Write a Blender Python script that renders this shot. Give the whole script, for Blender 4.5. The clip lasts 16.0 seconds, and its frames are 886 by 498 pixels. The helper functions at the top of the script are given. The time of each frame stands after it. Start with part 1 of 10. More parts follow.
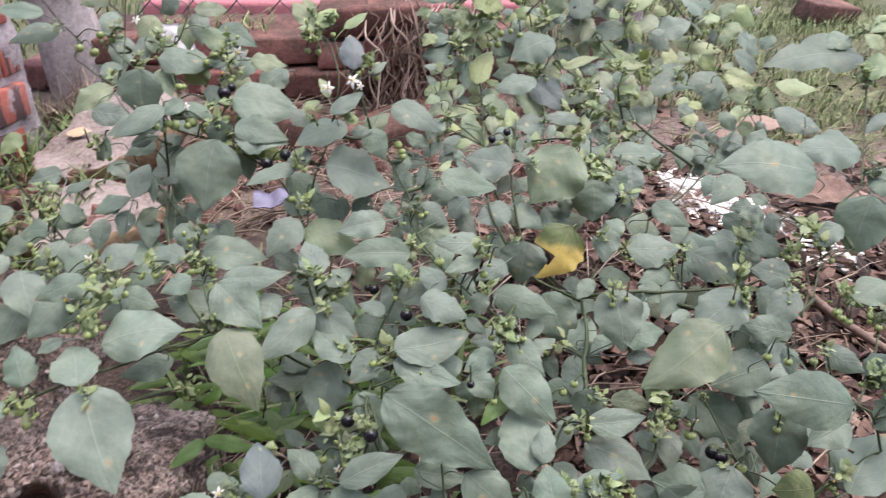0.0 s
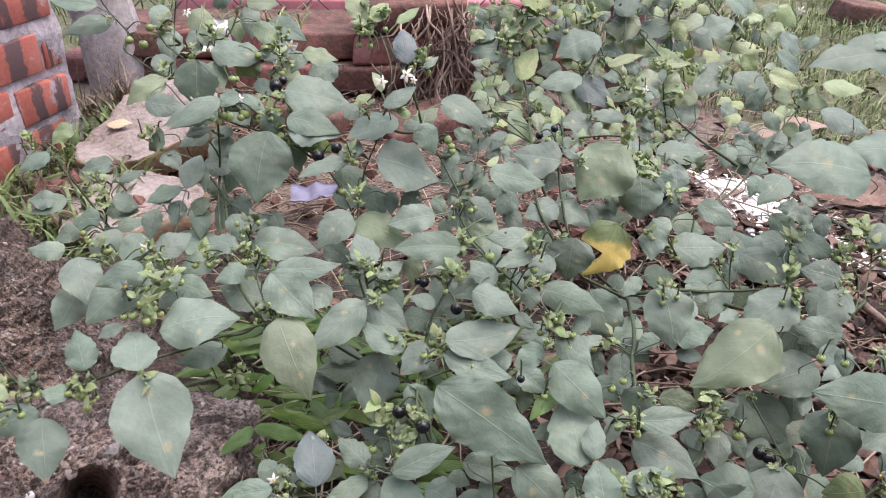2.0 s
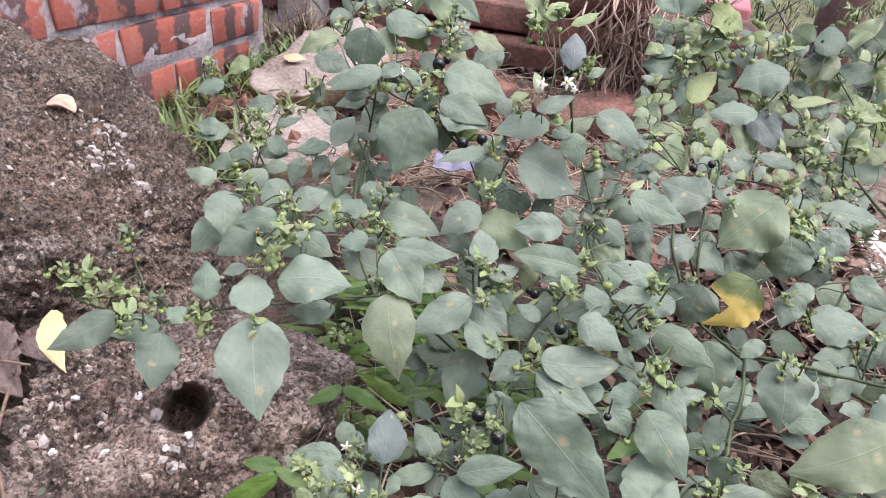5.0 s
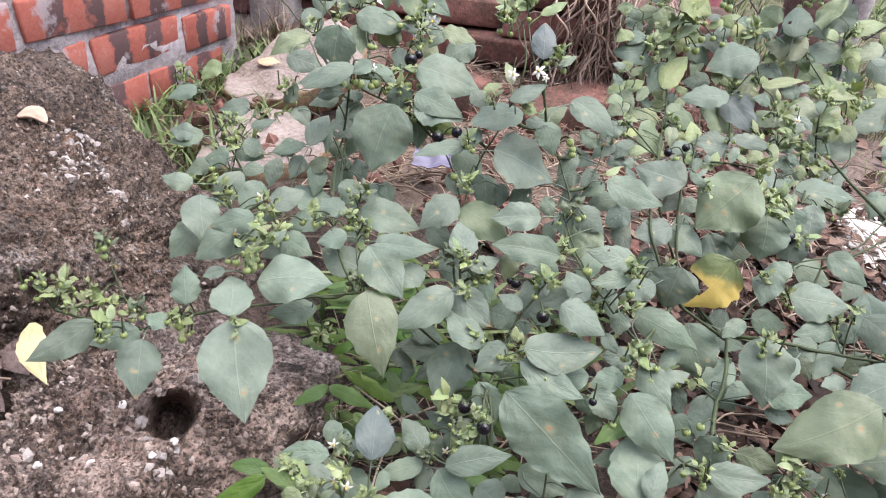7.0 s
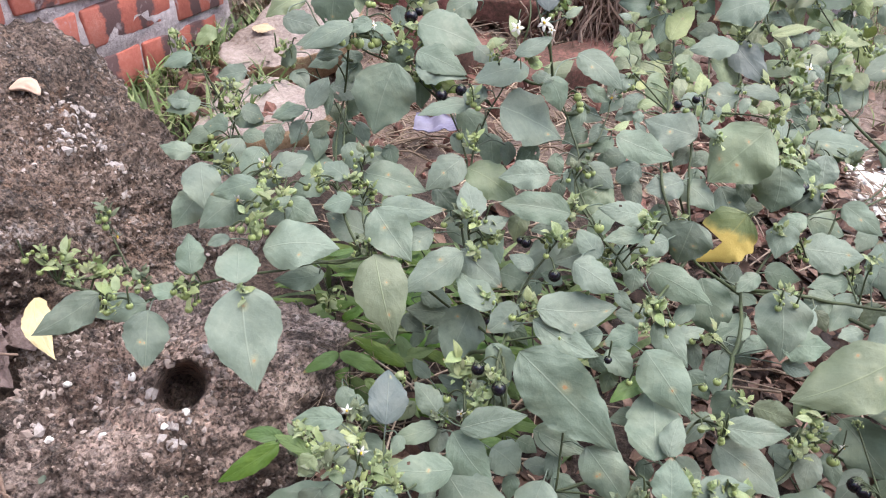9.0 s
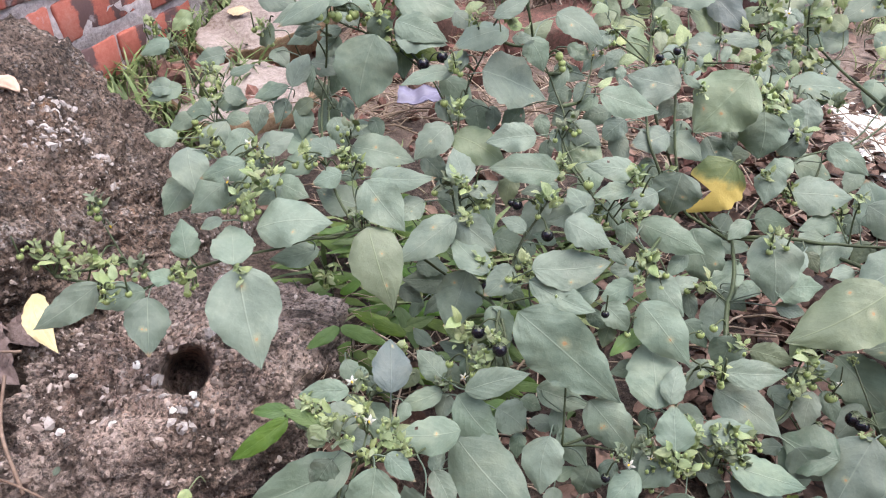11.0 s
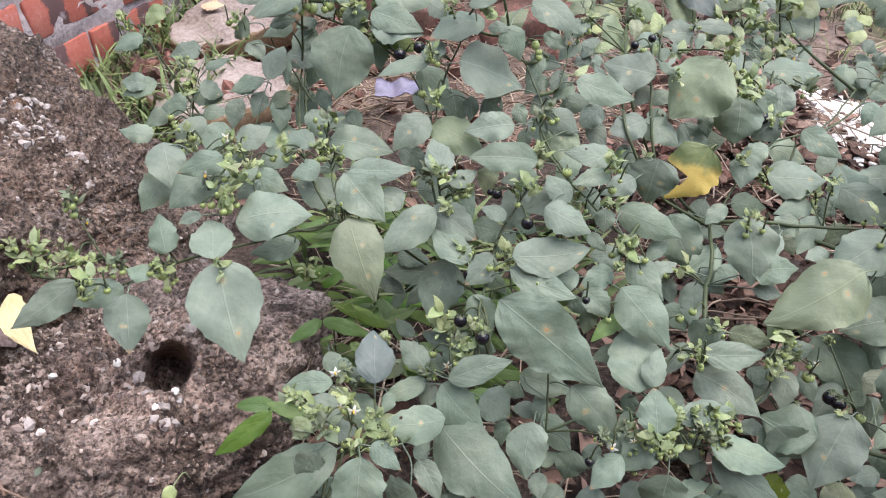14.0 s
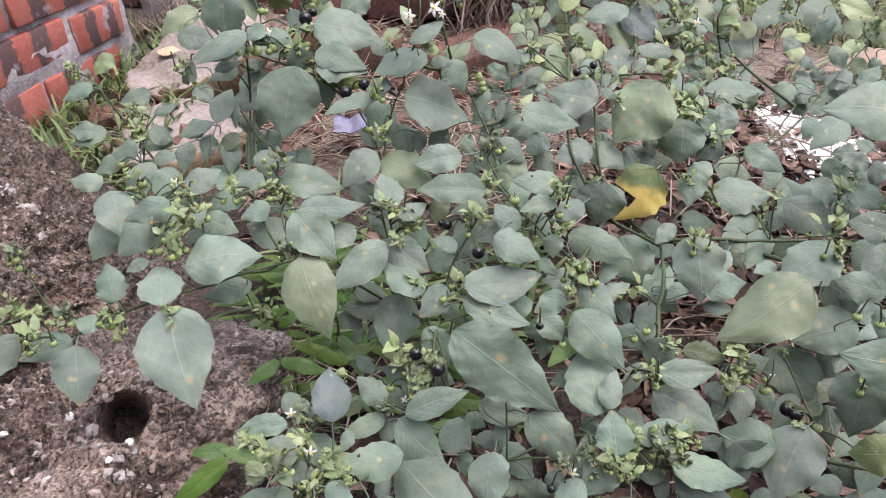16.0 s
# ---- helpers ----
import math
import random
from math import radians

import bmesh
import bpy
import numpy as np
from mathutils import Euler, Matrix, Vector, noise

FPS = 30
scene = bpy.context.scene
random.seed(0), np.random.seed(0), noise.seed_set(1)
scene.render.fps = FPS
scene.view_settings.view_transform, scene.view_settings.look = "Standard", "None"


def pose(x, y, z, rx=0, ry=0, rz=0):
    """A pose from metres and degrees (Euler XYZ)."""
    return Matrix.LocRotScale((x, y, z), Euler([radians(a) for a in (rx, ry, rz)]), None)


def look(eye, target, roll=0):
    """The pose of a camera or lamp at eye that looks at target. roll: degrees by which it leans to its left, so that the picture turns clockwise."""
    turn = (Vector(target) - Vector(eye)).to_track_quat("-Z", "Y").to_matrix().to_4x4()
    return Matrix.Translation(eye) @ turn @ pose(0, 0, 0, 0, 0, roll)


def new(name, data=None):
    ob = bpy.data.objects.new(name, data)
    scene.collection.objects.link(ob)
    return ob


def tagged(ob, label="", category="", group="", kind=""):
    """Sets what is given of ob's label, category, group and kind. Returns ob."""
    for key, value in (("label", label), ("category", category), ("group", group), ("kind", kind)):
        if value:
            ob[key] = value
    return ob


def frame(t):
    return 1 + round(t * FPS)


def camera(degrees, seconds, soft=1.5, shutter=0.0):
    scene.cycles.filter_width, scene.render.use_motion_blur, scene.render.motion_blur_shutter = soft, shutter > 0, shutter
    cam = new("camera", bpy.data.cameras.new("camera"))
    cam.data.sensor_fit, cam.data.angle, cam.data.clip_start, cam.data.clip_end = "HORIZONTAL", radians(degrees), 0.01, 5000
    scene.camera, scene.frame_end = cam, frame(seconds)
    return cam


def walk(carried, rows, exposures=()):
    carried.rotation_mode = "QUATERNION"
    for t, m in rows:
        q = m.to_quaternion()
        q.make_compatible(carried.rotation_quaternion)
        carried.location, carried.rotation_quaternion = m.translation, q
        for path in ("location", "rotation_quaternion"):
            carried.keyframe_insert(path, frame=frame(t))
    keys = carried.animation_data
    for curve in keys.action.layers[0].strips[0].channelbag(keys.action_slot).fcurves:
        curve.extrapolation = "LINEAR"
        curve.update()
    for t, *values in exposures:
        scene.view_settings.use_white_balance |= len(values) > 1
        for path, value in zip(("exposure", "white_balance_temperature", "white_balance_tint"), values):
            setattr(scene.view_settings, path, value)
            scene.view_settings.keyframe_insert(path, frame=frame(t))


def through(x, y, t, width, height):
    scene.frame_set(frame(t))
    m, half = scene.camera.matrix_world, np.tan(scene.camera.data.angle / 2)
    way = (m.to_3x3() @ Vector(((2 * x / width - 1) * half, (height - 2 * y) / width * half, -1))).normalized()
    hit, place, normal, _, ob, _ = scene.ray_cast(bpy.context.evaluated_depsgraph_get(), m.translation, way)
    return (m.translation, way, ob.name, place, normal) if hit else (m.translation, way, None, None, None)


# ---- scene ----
cam = camera(63.9, 16.0, soft=1.1, shutter=0.4)
# seconds, place in metres, turn in degrees
PATH = [
    (0.0, 0.0000, 0.0000, 0.5600, 59.50, 0.00, 0.00),
    (0.5, -0.0142, 0.0001, 0.5602, 57.96, -0.25, 2.55),
    (1.0, -0.0204, -0.0031, 0.5594, 58.84, -0.06, 1.90),
    (1.5, -0.0254, -0.0007, 0.5562, 58.90, -0.67, 1.59),
    (2.0, -0.0260, -0.0044, 0.5586, 59.35, -0.16, 1.82),
    (2.5, -0.0241, -0.0101, 0.5615, 59.39, 1.48, 2.12),
    (3.0, -0.0162, -0.0009, 0.5666, 59.61, -0.15, 7.18),
    (3.5, 0.0033, 0.0149, 0.5728, 61.90, 0.33, 15.76),
    (4.0, -0.0002, 0.0163, 0.5742, 61.21, 0.09, 17.12),
    (4.5, -0.0169, 0.0167, 0.5799, 56.74, -3.40, 18.52),
    (4.7, -0.0216, 0.0152, 0.5825, 55.85, -5.94, 18.10),
    (6.8, -0.0126, 0.0142, 0.5773, 55.68, -4.95, 15.69),
    (7.0, -0.0146, 0.0133, 0.5786, 55.95, -4.46, 15.60),
    (7.5, -0.0173, 0.0153, 0.5747, 55.08, -4.17, 15.48),
    (8.0, -0.0208, 0.0211, 0.5672, 54.51, -4.83, 15.62),
    (8.2, -0.0237, 0.0215, 0.5665, 54.29, -4.78, 15.64),
    (10.3, -0.0148, 0.0095, 0.5670, 52.10, 0.63, 11.92),
    (10.5, -0.0155, 0.0111, 0.5660, 51.83, 0.54, 11.73),
    (11.0, -0.0194, 0.0111, 0.5643, 51.58, -0.17, 11.84),
    (11.5, -0.0228, 0.0131, 0.5618, 50.79, 0.03, 12.17),
    (12.0, -0.0209, 0.0138, 0.5610, 50.70, 0.41, 11.77),
    (12.5, -0.0198, 0.0129, 0.5609, 50.58, 0.69, 10.94),
    (13.0, -0.0189, 0.0116, 0.5614, 50.55, 0.45, 10.81),
    (13.5, -0.0183, 0.0102, 0.5625, 50.47, -0.09, 10.12),
    (14.0, -0.0183, 0.0081, 0.5621, 51.15, -0.15, 9.91),
    (14.5, -0.0184, 0.0121, 0.5601, 50.99, -0.31, 9.50),
    (15.0, -0.0138, 0.0126, 0.5603, 51.24, -0.31, 8.50),
    (15.5, -0.0023, 0.0094, 0.5661, 53.60, 0.63, 7.35),
    (16.0, 0.0022, 0.0108, 0.5647, 53.52, 1.21, 6.66),
]
walk(cam, [(t, pose(x, y, z, rx, ry, rz)) for t, x, y, z, rx, ry, rz in PATH],
     [(0.0, 1.06, 6500, 14), (2.5, 1.12, 6500, 14), (4.0, 1.2, 6500, 13), (7.0, 1.28, 6500, 10), (12.0, 1.29, 6500, 10), (13.5, 1.21, 6500, 10), (15.0, 1.17, 6500, 11), (16.0, 1.11, 6500, 12)])

# ---- sky and light: a bright overcast day ----
world = bpy.data.worlds.new("world")
scene.world = world
world.use_nodes = True
_n = world.node_tree.nodes
_sky = _n.new("ShaderNodeTexSky")
_sky.sky_type = "NISHITA"
_sky.sun_disc = False
_sky.sun_elevation, _sky.sun_rotation = radians(74), radians(77)
_sky.air_density, _sky.dust_density, _sky.ozone_density = 1.0, 4.0, 1.0
world.node_tree.links.new(_sky.outputs[0], _n["Background"].inputs[0])
_n["Background"].inputs[1].default_value = 0.15
sun_data = bpy.data.lights.new("sun", "SUN")
sun_data.energy, sun_data.angle, sun_data.color = 1.5, radians(75), (1.0, 0.982, 0.985)
sun = new("sun", sun_data)
sun.matrix_world = look((0.9, 1.0, 3.4), (0, 0.8, 0))


# ---- materials ----
def ramp(nodes, links, fac, stops):
    r = nodes.new("ShaderNodeValToRGB")
    while len(r.color_ramp.elements) < len(stops):
        r.color_ramp.elements.new(0.5)
    for e, (p, c) in zip(r.color_ramp.elements, stops):
        e.position, e.color = p, (*c, 1)
    links.new(fac, r.inputs[0])
    return r.outputs[0]


def noise_of(nodes, links, vec, scale, detail=6.0, rough=0.6, distort=0.0):
    t = nodes.new("ShaderNodeTexNoise")
    t.inputs["Scale"].default_value, t.inputs["Detail"].default_value = scale, detail
    t.inputs["Roughness"].default_value, t.inputs["Distortion"].default_value = rough, distort
    links.new(vec, t.inputs["Vector"])
    return t.outputs["Fac"]


def maths(nodes, links, op, a, b=None, c=None):
    m = nodes.new("ShaderNodeMath")
    m.operation = op
    for i, v in enumerate((a, b, c)):
        if v is None:
            continue
        if isinstance(v, (int, float)):
            m.inputs[i].default_value = v
        else:
            links.new(v, m.inputs[i])
    return m.outputs[0]


def mixed(nodes, links, fac, a, b, blend="MIX"):
    m = nodes.new("ShaderNodeMix")
    m.data_type, m.blend_type = "RGBA", blend
    for i, v in ((0, fac), (6, a), (7, b)):
        if isinstance(v, (int, float)):
            m.inputs[i].default_value = v
        elif isinstance(v, tuple):
            m.inputs[i].default_value = (*v, 1)
        else:
            links.new(v, m.inputs[i])
    return m.outputs[2]


def start(name):
    m = bpy.data.materials.new(name)
    m.use_nodes = True
    return m, m.node_tree.nodes, m.node_tree.links, m.node_tree.nodes["Principled BSDF"]


def place_of(nodes, links):
    """Object coordinates, shifted by a random amount for each object."""
    c = nodes.new("ShaderNodeTexCoord").outputs["Object"]
    r = nodes.new("ShaderNodeObjectInfo").outputs["Random"]
    v = nodes.new("ShaderNodeVectorMath")
    v.operation = "ADD"
    links.new(c, v.inputs[0])
    k = maths(nodes, links, "MULTIPLY", r, 37.0)
    links.new(k, v.inputs[1])
    return v.outputs[0]


def bumped(nodes, links, bsdf, height, strength, distance):
    b = nodes.new("ShaderNodeBump")
    b.inputs["Strength"].default_value, b.inputs["Distance"].default_value = strength, distance
    links.new(height, b.inputs["Height"])
    links.new(b.outputs[0], bsdf.inputs["Normal"])


def grainy(name, stops, scale, fine, bump=0.6, deep=0.004, rough=0.85, spec=0.3, island=0.0, both=0.5):
    """A rough surface: broad stains and fine grain mixed through one ramp."""
    m, n, l, b = start(name)
    v = place_of(n, l)
    big, small = noise_of(n, l, v, scale), noise_of(n, l, v, fine, 8, 0.7)
    f = maths(n, l, "ADD", maths(n, l, "MULTIPLY", big, 1 - both), maths(n, l, "MULTIPLY", small, both))
    if island:
        g = n.new("ShaderNodeNewGeometry").outputs["Random Per Island"]
        f = maths(n, l, "ADD", f, maths(n, l, "MULTIPLY", maths(n, l, "SUBTRACT", g, 0.5), island))
    l.new(ramp(n, l, f, stops), b.inputs["Base Color"])
    b.inputs["Roughness"].default_value, b.inputs["Specular IOR Level"].default_value = rough, spec
    bumped(n, l, b, f, bump, deep)
    return m


def earth():
    """Brown earth, paler and dustier where brick dust has washed down from the ruined wall."""
    m = grainy("soil", [(0.36, (0.014, 0.010, 0.008)), (0.5, (0.055, 0.039, 0.032)), (0.64, (0.16, 0.115, 0.095))], 14, 170, 1.0, 0.010, both=0.65)
    n, l = m.node_tree.nodes, m.node_tree.links
    b = n["Principled BSDF"]
    old = b.inputs["Base Color"].links[0].from_socket
    v = n.new("ShaderNodeTexCoord").outputs["Object"]
    sep = n.new("ShaderNodeSeparateXYZ")
    l.new(v, sep.inputs[0])
    far = maths(n, l, "MULTIPLY", maths(n, l, "ADD", maths(n, l, "SUBTRACT", sep.outputs[1], 0.86), maths(n, l, "MULTIPLY", maths(n, l, "SUBTRACT", noise_of(n, l, v, 6), 0.5), 0.9)), 5.0)
    far = maths(n, l, "MINIMUM", maths(n, l, "MAXIMUM", far, 0.0), 1.0)
    dust = ramp(n, l, noise_of(n, l, v, 60, 8, 0.7), [(0.3, (0.12, 0.085, 0.07)), (0.5, (0.27, 0.20, 0.17)), (0.7, (0.40, 0.31, 0.27))])
    col = mixed(n, l, maths(n, l, "MULTIPLY", far, 0.8), old, dust)
    # short turf grows over the earth beyond the fence and beside the ruined wall
    turf = ramp(n, l, noise_of(n, l, v, 45, 8, 0.7), [(0.3, (0.05, 0.055, 0.025)), (0.5, (0.115, 0.125, 0.055)), (0.7, (0.22, 0.215, 0.12))])
    beyond = maths(n, l, "MULTIPLY", maths(n, l, "SUBTRACT", sep.outputs[1], 1.86), 6.0)
    beside = maths(n, l, "MINIMUM", maths(n, l, "MULTIPLY", maths(n, l, "SUBTRACT", sep.outputs[1], 1.30), 5.0), maths(n, l, "MULTIPLY", maths(n, l, "SUBTRACT", sep.outputs[0], 0.50), 5.0))
    green = maths(n, l, "ADD", maths(n, l, "MAXIMUM", beyond, beside), maths(n, l, "MULTIPLY", maths(n, l, "SUBTRACT", noise_of(n, l, v, 9), 0.55), 3.0))
    green = maths(n, l, "MINIMUM", maths(n, l, "MAXIMUM", green, 0.0), 0.8)
    l.new(mixed(n, l, green, col, turf), b.inputs["Base Color"])
    return m


SOIL = earth()
DRY = grainy("dry_leaf", [(0.25, (0.020, 0.012, 0.010)), (0.5, (0.082, 0.046, 0.034)), (0.75, (0.26, 0.165, 0.13))], 30, 200, 0.4, 0.002, 0.7, island=0.5)
STRAW = grainy("straw", [(0.3, (0.15, 0.11, 0.08)), (0.6, (0.33, 0.25, 0.19)), (0.8, (0.48, 0.39, 0.31))], 30, 200, 0.3, 0.001, 0.8, island=0.5)
GRASS = grainy("grass_blade", [(0.3, (0.052, 0.083, 0.026)), (0.55, (0.118, 0.168, 0.058)), (0.8, (0.26, 0.29, 0.14))], 20, 160, 0.2, 0.001, 0.5, island=0.5)
TURF = grainy("turf_blade", [(0.3, (0.09, 0.12, 0.04)), (0.55, (0.18, 0.23, 0.085)), (0.8, (0.34, 0.38, 0.18))], 20, 160, 0.2, 0.001, 0.5, island=0.5)
MORTAR = grainy("mortar", [(0.34, (0.15, 0.125, 0.125)), (0.46, (0.40, 0.345, 0.36)), (0.62, (0.64, 0.57, 0.60))], 16, 120, 1.0, 0.010)
STONE = grainy("slab_stone", [(0.34, (0.10, 0.068, 0.05)), (0.45, (0.24, 0.195, 0.178)), (0.56, (0.35, 0.295, 0.275)), (0.70, (0.48, 0.42, 0.40))], 9, 150, 0.7, 0.005)
POST = grainy("old_concrete", [(0.34, (0.16, 0.13, 0.12)), (0.46, (0.44, 0.385, 0.38)), (0.60, (0.64, 0.58, 0.57))], 14, 110, 0.9, 0.006)
OLDBRICK = grainy("mossy_brick", [(0.30, (0.035, 0.028, 0.022)), (0.47, (0.12, 0.068, 0.055)), (0.58, (0.24, 0.115, 0.095)), (0.75, (0.36, 0.24, 0.20))], 14, 120, 0.9, 0.006, both=0.45)
REDOLD = grainy("worn_red_brick", [(0.30, (0.06, 0.035, 0.03)), (0.46, (0.22, 0.095, 0.085)), (0.58, (0.34, 0.165, 0.15)), (0.75, (0.42, 0.28, 0.25))], 14, 120, 0.9, 0.006, both=0.45)
BARK = grainy("bark", [(0.3, (0.06, 0.035, 0.03)), (0.5, (0.17, 0.10, 0.085)), (0.75, (0.32, 0.22, 0.19))], 18, 150, 0.9, 0.006)
ROOT = grainy("root", [(0.3, (0.13, 0.085, 0.065)), (0.6, (0.33, 0.24, 0.195)), (0.8, (0.50, 0.39, 0.32))], 20, 150, 0.5, 0.002, island=0.5)
LIME = grainy("lime", [(0.35, (0.55, 0.50, 0.47)), (0.5, (0.80, 0.77, 0.74)), (0.7, (0.88, 0.86, 0.84))], 20, 120, 0.6, 0.003)
REDPAINT = grainy("red_paint", [(0.3, (0.34, 0.10, 0.12)), (0.6, (0.50, 0.20, 0.22)), (0.8, (0.58, 0.32, 0.32))], 5, 60, 0.3, 0.002, 0.7)
WIRE = grainy("rusty_wire", [(0.3, (0.08, 0.06, 0.06)), (0.6, (0.20, 0.17, 0.17))], 40, 200, 0.2, 0.001, 0.6)
PEBBLE = grainy("pebble", [(0.1, (0.08, 0.058, 0.048)), (0.4, (0.20, 0.152, 0.132)), (0.8, (0.34, 0.272, 0.245)), (1.0, (0.48, 0.415, 0.39))], 30, 120, 0.3, 0.001, 0.7, island=1.0, both=0.3)


def concrete(name, stops, pit=0.25, stain=0.4):
    """Old concrete: aggregate of every size bedded in weathered cement."""
    m, n, l, b = start(name)
    v = place_of(n, l)
    f = maths(n, l, "ADD", maths(n, l, "MULTIPLY", noise_of(n, l, v, 9), 0.5), maths(n, l, "MULTIPLY", noise_of(n, l, v, 160, 8, 0.75), 0.5))
    col = ramp(n, l, f, stops)
    broad = noise_of(n, l, v, 11, 4, 0.6)
    bare = ramp(n, l, broad, [(0.36, (0.15, 0.15, 0.15)), (0.50, (1, 1, 1))])
    col = mixed(n, l, 1.0, col, ramp(n, l, noise_of(n, l, v, 5.5, 5, 0.6), [(0.36, (0.45, 0.42, 0.42)), (0.52, (1, 0.98, 1)), (0.66, (1.25, 1.15, 1.12))]), "MULTIPLY")
    col = mixed(n, l, maths(n, l, "MULTIPLY", ramp(n, l, noise_of(n, l, v, 13, 4), [(0.62, (0, 0, 0)), (0.70, (1, 1, 1))]), 0.5), col, (0.36, 0.19, 0.10))
    rise = maths(n, l, "MULTIPLY", f, 0.8)
    for scale, share in ((75, 0.86), (165, 0.5), (340, 0.4)):
        c = n.new("ShaderNodeTexVoronoi")
        c.inputs["Scale"].default_value = scale
        wv = n.new("ShaderNodeVectorMath")
        wv.operation = "ADD"
        l.new(v, wv.inputs[0])
        l.new(maths(n, l, "MULTIPLY", noise_of(n, l, v, 2.0 * scale, 4), 0.7 / scale), wv.inputs[1])
        l.new(wv.outputs[0], c.inputs["Vector"])
        grey = n.new("ShaderNodeSeparateColor")
        l.new(c.outputs["Color"], grey.inputs[0])
        is_stone = ramp(n, l, grey.outputs[0], [(share, (0, 0, 0)), (share + 0.03, (1, 1, 1))])
        inside = ramp(n, l, maths(n, l, "ADD", c.outputs["Distance"], maths(n, l, "MULTIPLY", noise_of(n, l, v, 4.0 * scale), 0.3)), [(0.40, (1, 1, 1)), (0.62, (0, 0, 0))])
        k = maths(n, l, "MULTIPLY", is_stone, inside)
        k = maths(n, l, "MULTIPLY", k, bare)
        tone = ramp(n, l, grey.outputs[1], [(0.0, (0.05, 0.037, 0.033)), (0.3, (0.15, 0.115, 0.105)), (0.65, (0.30, 0.245, 0.225)), (0.9, (0.50, 0.44, 0.42))])
        col = mixed(n, l, maths(n, l, "MULTIPLY", k, 0.7), col, tone)
        rise = maths(n, l, "ADD", rise, maths(n, l, "MULTIPLY", k, 0.6))
    crust = maths(n, l, "MULTIPLY", ramp(n, l, noise_of(n, l, v, 16, 5), [(0.56, (0, 0, 0)), (0.66, (1, 1, 1))]), ramp(n, l, noise_of(n, l, v, 190, 5), [(0.46, (0, 0, 0)), (0.54, (1, 1, 1))]))
    col = mixed(n, l, maths(n, l, "MULTIPLY", crust, 0.75), col, (0.50, 0.45, 0.44))
    pits = ramp(n, l, noise_of(n, l, v, 240, 5, 0.7), [(0.36, (pit, pit, pit)), (0.48, (1, 1, 1))])
    col = mixed(n, l, 1.0, col, pits, "MULTIPLY")
    soot = ramp(n, l, noise_of(n, l, v, 19, 7, 0.7, 0.6), [(0.44, (stain, 0.94 * stain, 0.9 * stain)), (0.54, (1, 1, 1))])
    col = mixed(n, l, 1.0, col, soot, "MULTIPLY")
    l.new(col, b.inputs["Base Color"])
    b.inputs["Roughness"].default_value = 0.9
    bumped(n, l, b, maths(n, l, "ADD", rise, maths(n, l, "MULTIPLY", pits, 0.5)), 1.0, 0.010)
    return m


CHUNK = concrete("rough_concrete", [(0.38, (0.042, 0.030, 0.023)), (0.47, (0.18, 0.132, 0.105)), (0.57, (0.35, 0.265, 0.22)), (0.70, (0.52, 0.43, 0.38))], 0.22, 0.7)
CHUNK_PALE = concrete("rough_concrete_pale", [(0.37, (0.085, 0.061, 0.050)), (0.45, (0.31, 0.235, 0.20)), (0.54, (0.50, 0.40, 0.35)), (0.67, (0.70, 0.595, 0.54))], 0.38, 0.34)



def brick_material():
    """Red fired brick with dark kiln marks across the face and grey mortar smears."""
    m, n, l, b = start("fired_brick")
    o = n.new("ShaderNodeTexCoord").outputs["Object"]
    r = n.new("ShaderNodeObjectInfo").outputs["Random"]
    v = place_of(n, l)
    sep = n.new("ShaderNodeSeparateXYZ")
    l.new(o, sep.inputs[0])
    big, small = noise_of(n, l, v, 12), noise_of(n, l, v, 160, 8, 0.7)
    f = maths(n, l, "ADD", maths(n, l, "MULTIPLY", big, 0.6), maths(n, l, "MULTIPLY", small, 0.4))
    col = ramp(n, l, f, [(0.3, (0.27, 0.072, 0.052)), (0.5, (0.43, 0.128, 0.096)), (0.7, (0.50, 0.22, 0.18))])
    # two dark marks, each about a fifth of the brick wide
    edge = maths(n, l, "MULTIPLY", maths(n, l, "SUBTRACT", noise_of(n, l, v, 60), 0.5), 0.03)
    x = maths(n, l, "ADD", sep.outputs[1], edge)
    x = maths(n, l, "ADD", x, maths(n, l, "MULTIPLY", maths(n, l, "SUBTRACT", r, 0.5), 0.03))
    d = maths(n, l, "ABSOLUTE", maths(n, l, "SUBTRACT", maths(n, l, "ABSOLUTE", x), 0.037))
    mark = maths(n, l, "SMOOTH_MIN", maths(n, l, "MULTIPLY", maths(n, l, "SUBTRACT", 0.020, d), 260), 1.0, 0.2)
    mark = maths(n, l, "MAXIMUM", mark, 0.0)
    mark = maths(n, l, "MULTIPLY", mark, ramp(n, l, noise_of(n, l, v, 25), [(0.30, (0, 0, 0)), (0.42, (0.9, 0.9, 0.9))]))
    col = mixed(n, l, mark, col, (0.085, 0.06, 0.065))
    smear = ramp(n, l, noise_of(n, l, v, 17, 6, 0.65), [(0.57, (0, 0, 0)), (0.64, (0.85, 0.85, 0.85))])
    col = mixed(n, l, smear, col, (0.42, 0.35, 0.37))
    l.new(col, b.inputs["Base Color"])
    b.inputs["Roughness"].default_value = 0.85
    bumped(n, l, b, f, 0.7, 0.004)
    return m


BRICK = brick_material()


# ---- helpers of this scene ----
def thing(name, label, category, at=(0, 0, 0), group="", kind=""):
    ob = new(name)
    ob.location = at
    ob.empty_display_size = 0.02
    return tagged(ob, label, category, group, kind)


def mesh_of(name, bm, material, smooth=True):
    me = bpy.data.meshes.new(name)
    bm.to_mesh(me)
    bm.free()
    me.materials.append(material)
    if smooth:
        me.polygons.foreach_set("use_smooth", [True] * len(me.polygons))
    return me


